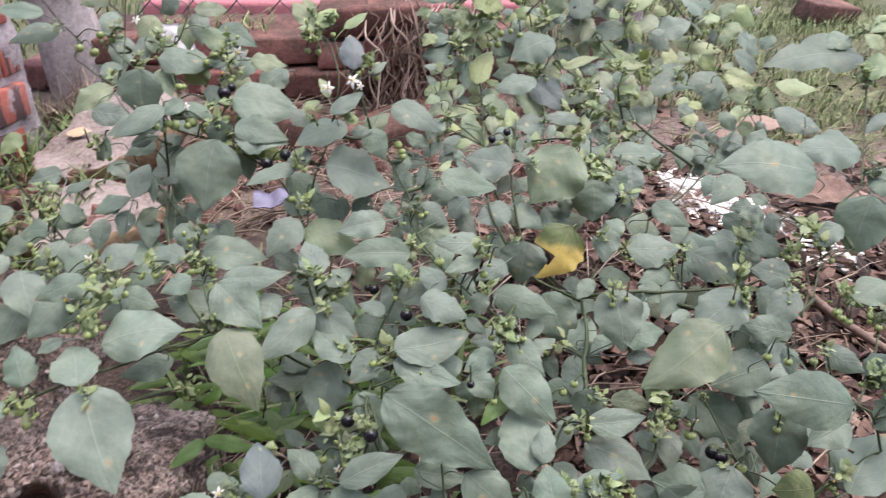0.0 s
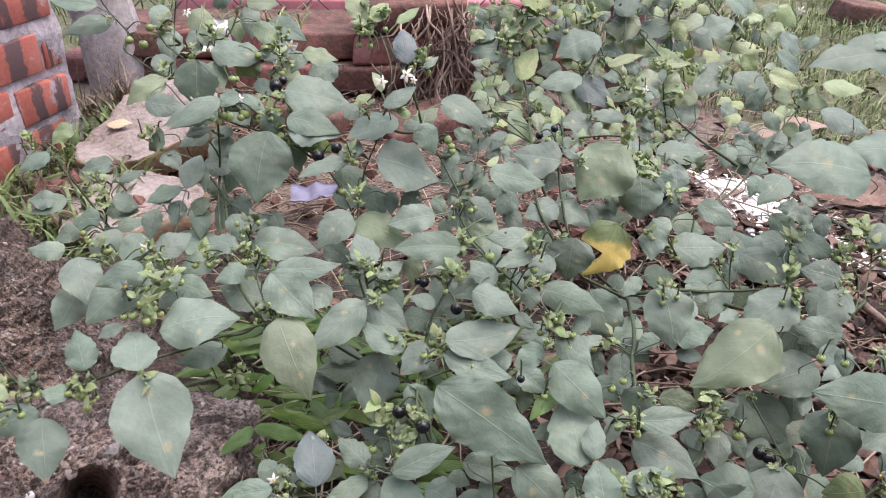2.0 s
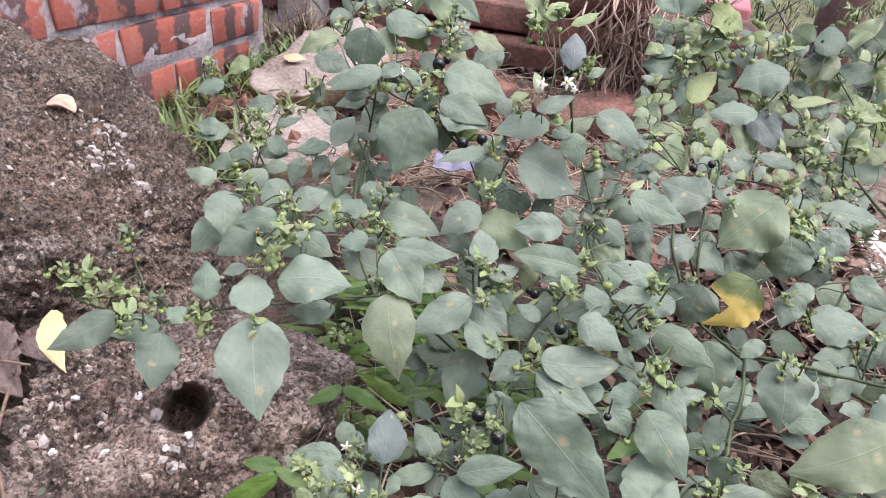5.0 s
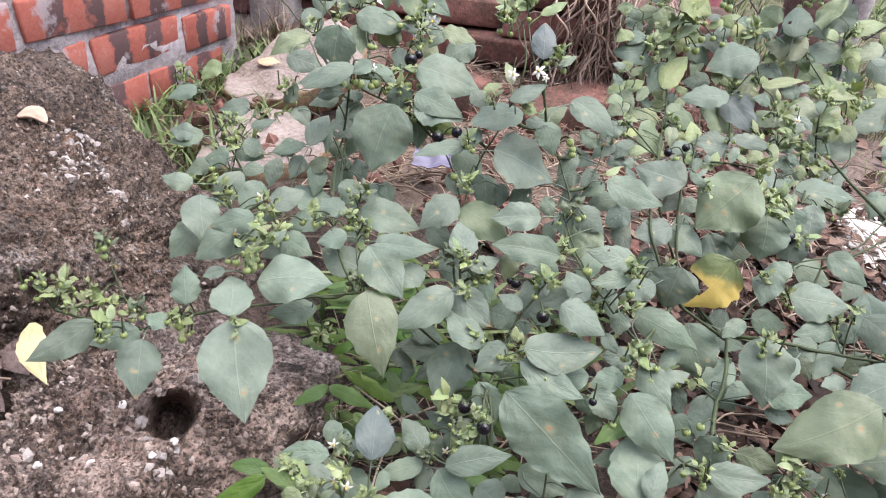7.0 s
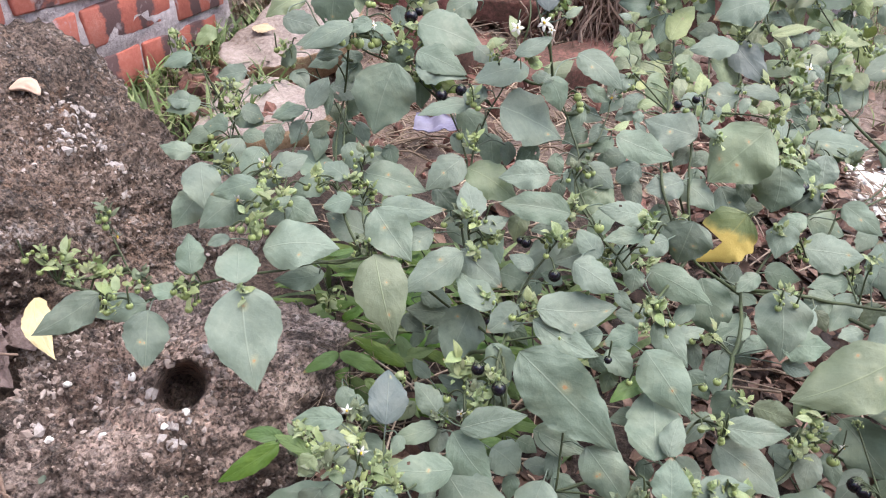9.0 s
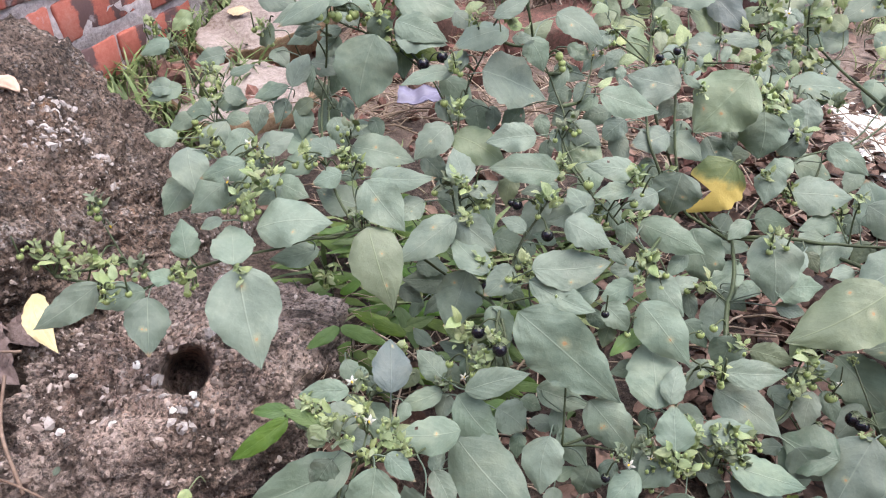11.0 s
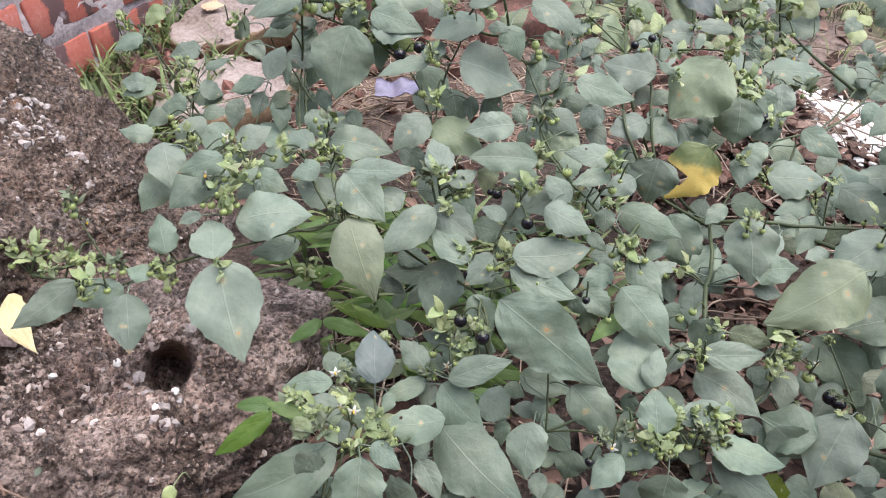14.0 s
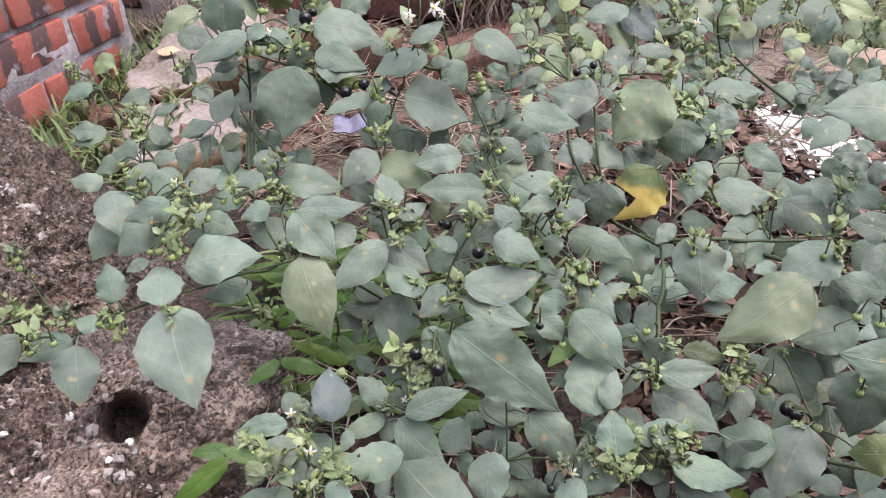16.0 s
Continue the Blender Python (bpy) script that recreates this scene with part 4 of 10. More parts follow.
leaf(plant_b, (-0.122, 0.530, 0.277), (-0.147, 0.505, 0.254), (0.00, -0.68, 0.73), 0.030, LEAF, spots=[(.5, .5)])
leaf(plant_b, (-0.119, 0.535, 0.265), (-0.071, 0.529, 0.242), (0.30, -0.54, 0.79), 0.035, PALE)
leaf(plant_b, (-0.099, 0.479, 0.253), (-0.115, 0.511, 0.267), (0.02, -0.40, 0.92), 0.024, LEAF)
leaf(plant_b, (-0.094, 0.473, 0.249), (-0.073, 0.490, 0.253), (0.19, -0.46, 0.87), 0.016, LEAF)
leaf(plant_b, (-0.201, 0.591, 0.322), (-0.207, 0.548, 0.276), (0.19, -0.73, 0.65), 0.056, LEAF)
leaf(plant_b, (-0.200, 0.609, 0.336), (-0.198, 0.590, 0.320), (0.02, -0.65, 0.76), 0.022, LEAF)
leaf(plant_b, (-0.182, 0.592, 0.338), (-0.134, 0.582, 0.327), (0.07, -0.62, 0.78), 0.029, LEAF)
leaf(plant_b, (-0.084, 0.592, 0.338), (-0.127, 0.566, 0.328), (0.08, -0.48, 0.88), 0.029, LEAF)
leaf(plant_b, (-0.177, 0.594, 0.315), (-0.140, 0.593, 0.305), (0.21, -0.54, 0.81), 0.021, OLIVE)
leaf(plant_b, (-0.126, 0.564, 0.310), (-0.166, 0.540, 0.303), (0.07, -0.41, 0.91), 0.018, LEAF)
leaf(plant_b, (-0.117, 0.575, 0.323), (-0.131, 0.558, 0.306), (-0.13, -0.66, 0.74), 0.020, LEAF)
leaf(plant_b, (-0.070, 0.429, 0.208), (-0.105, 0.455, 0.221), (0.10, -0.34, 0.93), 0.025, LEAF)
leaf(plant_b, (-0.089, 0.449, 0.191), (-0.099, 0.413, 0.154), (-0.11, -0.70, 0.70), 0.039, LEAF, spots=[(.25, .3)])
leaf(plant_b, (-0.138, 0.430, 0.125), (-0.180, 0.438, 0.128), (-0.07, -0.67, 0.74), 0.011, BLADE)
leaf(plant_b, (-0.205, 0.424, 0.213), (-0.242, 0.408, 0.209), (0.15, -0.55, 0.82), 0.020, LEAF)
leaf(plant_b, (-0.134, 0.486, 0.229), (-0.156, 0.467, 0.219), (0.01, -0.45, 0.89), 0.023, LEAF)
leaf(plant_b, (-0.279, 0.494, 0.252), (-0.257, 0.519, 0.259), (0.27, -0.49, 0.83), 0.023, LEAF)
leaf(plant_b, (-0.253, 0.463, 0.247), (-0.223, 0.458, 0.237), (0.14, -0.63, 0.76), 0.022, LEAF)
leaf(plant_b, (-0.215, 0.505, 0.252), (-0.241, 0.515, 0.258), (-0.02, -0.52, 0.86), 0.019, LEAF)
leaf(plant_b, (-0.254, 0.589, 0.385), (-0.250, 0.565, 0.358), (0.16, -0.74, 0.65), 0.037, LEAF)
leaf(plant_b, (-0.320, 0.673, 0.346), (-0.351, 0.644, 0.328), (0.25, -0.70, 0.67), 0.024, LEAF)
leaf(plant_b, (-0.231, 0.567, 0.363), (-0.270, 0.543, 0.343), (0.06, -0.69, 0.72), 0.020, LEAF)
leaf(plant_b, (-0.270, 0.671, 0.374), (-0.216, 0.677, 0.367), (0.17, -0.55, 0.82), 0.033, LEAF)
leaf(plant_b, (-0.229, 0.602, 0.351), (-0.201, 0.595, 0.341), (0.09, -0.66, 0.75), 0.016, LEAF)
leaf(plant_b, (-0.199, 0.595, 0.338), (-0.194, 0.582, 0.320), (0.25, -0.75, 0.61), 0.022, LEAF)
leaf(plant_b, (-0.181, 0.587, 0.332), (-0.134, 0.582, 0.324), (0.12, -0.43, 0.89), 0.033, LEAF)
leaf(plant_b, (-0.188, 0.613, 0.355), (-0.128, 0.619, 0.338), (0.27, -0.58, 0.77), 0.044, LEAF)
leaf(plant_b, (-0.179, 0.660, 0.377), (-0.145, 0.658, 0.370), (0.15, -0.51, 0.85), 0.021, LEAF)
leaf(plant_b, (-0.132, 0.596, 0.348), (-0.111, 0.589, 0.336), (0.31, -0.51, 0.80), 0.019, LEAF)
leaf(plant_b, (-0.095, 0.571, 0.369), (-0.105, 0.590, 0.380), (0.17, -0.43, 0.89), 0.010, YOUNG)
leaf(plant_b, (-0.120, 0.584, 0.353), (-0.106, 0.596, 0.358), (0.21, -0.58, 0.79), 0.009, YOUNG)
leaf(plant_b, (-0.266, 0.567, 0.329), (-0.243, 0.577, 0.333), (0.18, -0.65, 0.74), 0.012, LEAF)
leaf(plant_b, (-0.465, 0.737, 0.273), (-0.482, 0.718, 0.255), (0.15, -0.73, 0.66), 0.021, YOUNG)
leaf(plant_b, (-0.219, 0.579, 0.364), (-0.235, 0.568, 0.355), (0.11, -0.72, 0.68), 0.015, LEAF)
leaf(plant_b, (-0.178, 0.619, 0.343), (-0.167, 0.635, 0.350), (0.30, -0.56, 0.78), 0.014, LEAF)
leaf(plant_b, (-0.197, 0.619, 0.345), (-0.195, 0.630, 0.350), (0.19, -0.47, 0.86), 0.013, YOUNG)
leaf(plant_b, (-0.234, 0.685, 0.368), (-0.247, 0.672, 0.353), (0.12, -0.81, 0.57), 0.038, LEAF)
leaf(plant_b, (-0.415, 0.761, 0.396), (-0.467, 0.759, 0.402), (0.11, -0.58, 0.81), 0.023, LEAF)
leaf(plant_b, (-0.418, 0.789, 0.373), (-0.464, 0.764, 0.364), (0.26, -0.68, 0.68), 0.024, LEAF)
leaf(plant_b, (-0.368, 0.815, 0.400), (-0.396, 0.801, 0.398), (0.22, -0.60, 0.77), 0.026, LEAF)
leaf(plant_b, (-0.353, 0.800, 0.424), (-0.379, 0.790, 0.423), (0.22, -0.61, 0.76), 0.024, LEAF)
leaf(plant_b, (-0.262, 0.733, 0.413), (-0.281, 0.724, 0.408), (0.19, -0.75, 0.64), 0.022, LEAF)
leaf(plant_b, (-0.239, 0.705, 0.412), (-0.209, 0.712, 0.410), (0.21, -0.63, 0.74), 0.019, LEAF)
leaf(plant_b, (-0.116, 0.654, 0.407), (-0.137, 0.670, 0.426), (0.13, -0.68, 0.72), 0.018, YOUNG)
leaf(plant_b, (-0.108, 0.640, 0.410), (-0.096, 0.660, 0.422), (0.20, -0.61, 0.76), 0.016, YOUNG)
leaf(plant_b, (-0.115, 0.650, 0.407), (-0.130, 0.646, 0.408), (0.25, -0.60, 0.76), 0.009, YOUNG)
leaf(plant_b, (-0.120, 0.658, 0.412), (-0.128, 0.681, 0.429), (0.14, -0.56, 0.81), 0.015, YOUNG)
leaf(plant_b, (-0.159, 0.468, 0.091), (-0.126, 0.491, 0.093), (0.21, -0.41, 0.89), 0.013, BLADE)
leaf(plant_b, (-0.157, 0.447, 0.119), (-0.194, 0.450, 0.124), (0.02, -0.70, 0.71), 0.011, BLADE)
leaf(plant_b, (-0.162, 0.485, 0.103), (-0.136, 0.459, 0.074), (0.42, -0.46, 0.78), 0.015, BLADE)
leaf(plant_b, (-0.221, 0.448, 0.154), (-0.193, 0.457, 0.158), (0.14, -0.69, 0.71), 0.010, BLADE)
leaf(plant_b, (-0.202, 0.448, 0.145), (-0.185, 0.465, 0.153), (0.26, -0.59, 0.76), 0.009, BLADE)
leaf(plant_b, (-0.244, 0.588, 0.261), (-0.252, 0.562, 0.236), (0.28, -0.71, 0.65), 0.021, LEAF)
leaf(plant_b, (-0.248, 0.620, 0.277), (-0.250, 0.599, 0.257), (0.30, -0.69, 0.66), 0.019, LEAF)
leaf(plant_b, (-0.142, 0.597, 0.289), (-0.112, 0.576, 0.265), (0.22, -0.58, 0.78), 0.026, LEAF)
leaf(plant_b, (-0.148, 0.543, 0.237), (-0.122, 0.532, 0.218), (0.27, -0.61, 0.75), 0.022, LEAF)
leaf(plant_b, (-0.141, 0.481, 0.162), (-0.111, 0.485, 0.156), (0.26, -0.55, 0.80), 0.020, LEAF)
leaf(plant_b, (-0.246, 0.539, 0.225), (-0.288, 0.563, 0.236), (0.08, -0.32, 0.94), 0.031, LEAF)
leaf(plant_b, (-0.183, 0.467, 0.228), (-0.224, 0.475, 0.234), (0.02, -0.49, 0.87), 0.030, LEAF)
leaf(plant_b, (-0.191, 0.699, 0.339), (-0.226, 0.697, 0.346), (0.18, -0.55, 0.82), 0.024, LEAF)
leaf(plant_b, (-0.129, 0.520, 0.228), (-0.098, 0.499, 0.206), (0.09, -0.66, 0.75), 0.027, LEAF)
leaf(plant_b, (-0.111, 0.588, 0.274), (-0.099, 0.560, 0.247), (0.26, -0.61, 0.75), 0.024, LEAF, ruffle=1.0)
leaf(plant_b, (-0.094, 0.499, 0.236), (-0.074, 0.479, 0.214), (0.29, -0.57, 0.77), 0.024, LEAF)
leaf(plant_b, (-0.109, 0.484, 0.145), (-0.153, 0.473, 0.149), (0.21, -0.59, 0.78), 0.025, LEAF)
leaf(plant_b, (-0.228, 0.543, 0.266), (-0.214, 0.525, 0.243), (0.33, -0.63, 0.71), 0.022, LEAF)
leaf(plant_b, (-0.092, 0.576, 0.275), (-0.090, 0.560, 0.258), (0.11, -0.72, 0.69), 0.014, LEAF)
leaf(plant_b, (-0.218, 0.567, 0.251), (-0.195, 0.553, 0.237), (0.20, -0.51, 0.84), 0.020, LEAF)
leaf(plant_b, (-0.227, 0.730, 0.388), (-0.187, 0.723, 0.371), (0.20, -0.65, 0.73), 0.028, LEAF)
leaf(plant_b, (-0.155, 0.477, 0.138), (-0.133, 0.469, 0.129), (0.09, -0.62, 0.78), 0.018, LEAF, ruffle=1.0)
leaf(plant_b, (-0.239, 0.520, 0.239), (-0.269, 0.498, 0.229), (0.23, -0.65, 0.73), 0.022, LEAF, ruffle=1.0)
leaf(plant_b, (-0.141, 0.562, 0.279), (-0.113, 0.558, 0.269), (0.19, -0.60, 0.78), 0.023, LEAF)
leaf(plant_b, (-0.229, 0.696, 0.361), (-0.196, 0.719, 0.370), (0.21, -0.59, 0.78), 0.029, LEAF, ruffle=1.0)
leaf(plant_b, (-0.307, 0.773, 0.392), (-0.315, 0.749, 0.365), (0.20, -0.76, 0.62), 0.027, LEAF)
leaf(plant_b, (-0.270, 0.603, 0.287), (-0.232, 0.607, 0.280), (0.20, -0.51, 0.84), 0.026, LEAF)
leaf(plant_b, (-0.182, 0.606, 0.309), (-0.175, 0.586, 0.287), (0.23, -0.69, 0.69), 0.022, LEAF)
leaf(plant_b, (-0.365, 0.764, 0.344), (-0.341, 0.747, 0.323), (0.27, -0.59, 0.76), 0.025, LEAF)
leaf(plant_b, (-0.117, 0.502, 0.111), (-0.137, 0.486, 0.096), (0.02, -0.68, 0.74), 0.015, LEAF, ruffle=1.0)
leaf(plant_b, (-0.234, 0.586, 0.265), (-0.222, 0.570, 0.247), (0.30, -0.59, 0.75), 0.015, LEAF)
leaf(plant_b, (-0.224, 0.615, 0.321), (-0.252, 0.628, 0.332), (0.14, -0.46, 0.88), 0.019, LEAF, ruffle=1.0)
leaf(plant_b, (-0.305, 0.734, 0.373), (-0.273, 0.742, 0.370), (0.23, -0.68, 0.70), 0.022, LEAF)
leaf(plant_b, (-0.258, 0.572, 0.266), (-0.277, 0.559, 0.254), (0.04, -0.69, 0.72), 0.016, PALE, ruffle=1.0)
leaf(plant_b, (-0.382, 0.856, 0.351), (-0.376, 0.824, 0.314), (0.31, -0.70, 0.64), 0.030, LEAF)
leaf(plant_b, (-0.230, 0.685, 0.344), (-0.218, 0.662, 0.324), (0.15, -0.62, 0.77), 0.017, LEAF)
leaf(plant_b, (-0.154, 0.695, 0.357), (-0.179, 0.673, 0.339), (-0.01, -0.63, 0.78), 0.030, LEAF)
leaf(plant_b, (-0.230, 0.716, 0.393), (-0.219, 0.696, 0.369), (0.35, -0.62, 0.70), 0.023, LEAF)
leaf(plant_b, (-0.272, 0.675, 0.363), (-0.257, 0.655, 0.341), (0.22, -0.65, 0.73), 0.022, LEAF)
leaf(plant_b, (-0.244, 0.625, 0.313), (-0.262, 0.614, 0.309), (0.21, -0.60, 0.77), 0.014, LEAF, ruffle=1.0)
leaf(plant_b, (-0.249, 0.745, 0.401), (-0.242, 0.719, 0.373), (0.14, -0.70, 0.70), 0.021, LEAF)
leaf(plant_b, (-0.310, 0.610, 0.293), (-0.291, 0.600, 0.280), (0.32, -0.47, 0.83), 0.019, LEAF)
leaf(plant_b, (-0.201, 0.570, 0.255), (-0.191, 0.556, 0.238), (0.18, -0.68, 0.71), 0.015, LEAF)
leaf(plant_b, (-0.310, 0.749, 0.375), (-0.308, 0.726, 0.350), (0.39, -0.66, 0.64), 0.018, LEAF)
leaf(plant_b, (-0.389, 0.865, 0.376), (-0.390, 0.836, 0.352), (0.30, -0.61, 0.73), 0.025, LEAF, ruffle=1.0)
leaf(plant_b, (-0.287, 0.576, 0.262), (-0.291, 0.555, 0.245), (0.29, -0.65, 0.70), 0.017, LEAF)
leaf(plant_b, (-0.275, 0.608, 0.257), (-0.252, 0.616, 0.255), (0.21, -0.49, 0.84), 0.021, PALE)
leaf(plant_b, (-0.198, 0.517, 0.232), (-0.214, 0.504, 0.226), (0.24, -0.65, 0.72), 0.012, LEAF)
leaf(plant_b, (-0.328, 0.635, 0.334), (-0.287, 0.632, 0.329), (0.05, -0.65, 0.76), 0.025, LEAF)
leaf(plant_b, (-0.189, 0.699, 0.367), (-0.197, 0.680, 0.350), (0.26, -0.70, 0.67), 0.019, LEAF)
leaf(plant_b, (-0.141, 0.501, 0.103), (-0.150, 0.484, 0.089), (0.33, -0.68, 0.66), 0.012, LEAF)
leaf(plant_b, (-0.247, 0.625, 0.306), (-0.264, 0.602, 0.286), (0.17, -0.71, 0.68), 0.021, LEAF)
leaf(plant_b, (-0.269, 0.570, 0.261), (-0.263, 0.547, 0.236), (0.35, -0.65, 0.67), 0.019, LEAF, ruffle=1.0)
leaf(plant_b, (-0.268, 0.748, 0.389), (-0.259, 0.728, 0.365), (0.28, -0.70, 0.66), 0.018, LEAF)
berry(plant_b, (-0.249, 0.469, 0.254), 0.0030, GREEN)
berry(plant_b, (-0.244, 0.451, 0.254), 0.0031, GREEN)
berry(plant_b, (-0.130, 0.548, 0.287), 0.0036, GREEN)
berry(plant_b, (-0.117, 0.551, 0.288), 0.0040, GREEN)
berry(plant_b, (-0.089, 0.477, 0.237), 0.0029, GREEN)
berry(plant_b, (-0.083, 0.477, 0.237), 0.0034, GREEN)
berry(plant_b, (-0.092, 0.447, 0.199), 0.0027, GREEN)
berry(plant_b, (-0.241, 0.565, 0.346), 0.0037, GREEN)
berry(plant_b, (-0.238, 0.573, 0.341), 0.0032, GREEN)
berry(plant_b, (-0.233, 0.573, 0.346), 0.0032, GREEN)
berry(plant_b, (-0.231, 0.580, 0.342), 0.0048, GREEN)
berry(plant_b, (-0.221, 0.596, 0.339), 0.0049, GREEN)
berry(plant_b, (-0.196, 0.614, 0.335), 0.0039, GREEN)
berry(plant_b, (-0.186, 0.617, 0.335), 0.0034, GREEN)
berry(plant_b, (-0.237, 0.623, 0.362), 0.0034, GREEN)
berry(plant_b, (-0.234, 0.626, 0.361), 0.0029, GREEN)
berry(plant_b, (-0.218, 0.676, 0.376), 0.0041, GREEN)
berry(plant_b, (-0.209, 0.677, 0.380), 0.0041, GREEN)
berry(plant_b, (-0.399, 0.839, 0.355), 0.0049, GREEN)
berry(plant_b, (-0.379, 0.824, 0.354), 0.0045, GREEN)
berry(plant_b, (-0.421, 0.827, 0.343), 0.0050, GREEN)
berry(plant_b, (-0.405, 0.827, 0.338), 0.0054, GREEN)
berry(plant_b, (-0.217, 0.675, 0.376), 0.0039, GREEN)
berry(plant_b, (-0.224, 0.669, 0.371), 0.0036, GREEN)
berry(plant_b, (-0.224, 0.592, 0.337), 0.0034, GREEN)
berry(plant_b, (-0.153, 0.569, 0.311), 0.0055, BLACK)
berry(plant_b, (-0.137, 0.573, 0.317), 0.0050, BLACK)
berry(plant_b, (-0.071, 0.428, 0.196), 0.0037, BLACK)
berry(plant_b, (-0.102, 0.456, 0.219), 0.0031, BLACK)
berry(plant_b, (-0.201, 0.635, 0.352), 0.0063, BLACK)
berry(plant_b, (-0.196, 0.643, 0.355), 0.0042, BLACK)
berry(plant_b, (-0.211, 0.620, 0.346), 0.0031, BLACK)
flower(plant_b, (-0.232, 0.424, 0.251), 0.0043)
flower(plant_b, (-0.191, 0.666, 0.381), 0.0064)
flower(plant_b, (-0.196, 0.662, 0.378), 0.0048)
flower(plant_b, (-0.202, 0.647, 0.368), 0.0053)
flower(plant_b, (-0.210, 0.603, 0.341), 0.0051)
flower(plant_b, (-0.095, 0.572, 0.377), 0.0060)
flower(plant_b, (-0.223, 0.594, 0.354), 0.0040)
flower(plant_b, (-0.323, 0.766, 0.389), 0.0059)
shoot(plant_b, (-0.206, 0.521, 0.268), 0.0124)
shoot(plant_b, (-0.112, 0.482, 0.251), 0.0108)
shoot(plant_b, (-0.083, 0.397, 0.174), 0.0161)
shoot(plant_b, (-0.191, 0.488, 0.260), 0.0101)
shoot(plant_b, (-0.249, 0.451, 0.260), 0.0098)
shoot(plant_b, (-0.237, 0.490, 0.259), 0.0103)
shoot(plant_b, (-0.118, 0.543, 0.288), 0.0094)
shoot(plant_b, (-0.083, 0.477, 0.243), 0.0098)
shoot(plant_b, (-0.118, 0.640, 0.407), 0.0134)
shoot(plant_b, (-0.101, 0.648, 0.416), 0.0099)
shoot(plant_b, (-0.337, 0.715, 0.343), 0.0103)
shoot(plant_b, (-0.302, 0.706, 0.364), 0.0099)
shoot(plant_b, (-0.199, 0.656, 0.373), 0.0106)
shoot(plant_b, (-0.419, 0.784, 0.419), 0.0099)
shoot(plant_b, (-0.374, 0.819, 0.365), 0.0138)
shoot(plant_b, (-0.330, 0.776, 0.425), 0.0139)
shoot(plant_b, (-0.278, 0.707, 0.383), 0.0118)
shoot(plant_b, (-0.202, 0.680, 0.390), 0.0111)
shoot(plant_b, (-0.177, 0.437, 0.242), 0.0117)
shoot(plant_b, (-0.094, 0.460, 0.236), 0.0087)
shoot(plant_b, (-0.101, 0.472, 0.260), 0.0100)
shoot(plant_b, (-0.196, 0.593, 0.324), 0.0116)
shoot(plant_b, (-0.212, 0.607, 0.344), 0.0115)
shoot(plant_b, (-0.178, 0.595, 0.321), 0.0097)
shoot(plant_b, (-0.123, 0.556, 0.321), 0.0092)
shoot(plant_b, (-0.075, 0.437, 0.213), 0.0116)
shoot(plant_b, (-0.210, 0.504, 0.252), 0.0101)
shoot(plant_b, (-0.196, 0.590, 0.342), 0.0105)
shoot(plant_b, (-0.110, 0.574, 0.353), 0.0084)
shoot(plant_b, (-0.189, 0.622, 0.348), 0.0109)
shoot(plant_b, (-0.209, 0.621, 0.348), 0.0078)
shoot(plant_b, (-0.416, 0.781, 0.379), 0.0072)
shoot(plant_b, (-0.118, 0.660, 0.419), 0.0071)
shoot(plant_b, (-0.211, 0.452, 0.160), 0.0109)
plant_b.finish()
plant_c = Plant(-0.04, 0.42, "low nightshade plant with white flowers and corrugated tips")
stem(plant_c, 0.0010, (-0.085, 0.409, 0.162), (-0.074, 0.369, 0.155), (-0.077, 0.350, 0.138), (-0.095, 0.290, 0.159), (-0.126, 0.276, 0.165), (-0.146, 0.281, 0.177))
stem(plant_c, 0.0008, (-0.151, 0.345, 0.157), (-0.137, 0.325, 0.155), (-0.130, 0.276, 0.164), (-0.140, 0.246, 0.135))
stem(plant_c, 0.0008, (-0.129, 0.348, 0.147), (-0.120, 0.309, 0.153), (-0.120, 0.270, 0.169))
stem(plant_c, 0.0010, (-0.065, 0.406, 0.186), (-0.052, 0.385, 0.191), (-0.060, 0.364, 0.164), (-0.075, 0.341, 0.135), (-0.047, 0.286, 0.097))
leaf(plant_c, (-0.125, 0.336, 0.161), (-0.135, 0.374, 0.177), (0.25, -0.32, 0.91), 0.029, MAUVE)
leaf(plant_c, (-0.093, 0.367, 0.149), (-0.117, 0.382, 0.161), (0.05, -0.58, 0.81), 0.020, LEAF)
leaf(plant_c, (-0.071, 0.337, 0.175), (-0.027, 0.356, 0.183), (0.13, -0.62, 0.77), 0.021, LEAF)
leaf(plant_c, (-0.077, 0.341, 0.165), (-0.042, 0.326, 0.138), (0.24, -0.68, 0.69), 0.028, LEAF)
leaf(plant_c, (-0.069, 0.314, 0.161), (-0.115, 0.302, 0.160), (0.10, -0.45, 0.89), 0.027, LEAF)
leaf(plant_c, (-0.074, 0.322, 0.142), (-0.006, 0.289, 0.102), (0.15, -0.63, 0.76), 0.047, LEAF)
leaf(plant_c, (-0.146, 0.310, 0.188), (-0.180, 0.301, 0.186), (0.10, -0.54, 0.83), 0.016, LEAF, ruffle=1.0)
leaf(plant_c, (-0.134, 0.273, 0.167), (-0.200, 0.242, 0.139), (0.01, -0.68, 0.73), 0.034, LEAF)
leaf(plant_c, (-0.109, 0.248, 0.202), (-0.104, 0.218, 0.177), (0.07, -0.64, 0.76), 0.032, LEAF)
leaf(plant_c, (-0.092, 0.363, 0.141), (-0.125, 0.346, 0.132), (0.02, -0.51, 0.86), 0.017, LEAF)
leaf(plant_c, (-0.008, 0.343, 0.134), (-0.009, 0.312, 0.106), (-0.19, -0.65, 0.73), 0.031, LEAF)
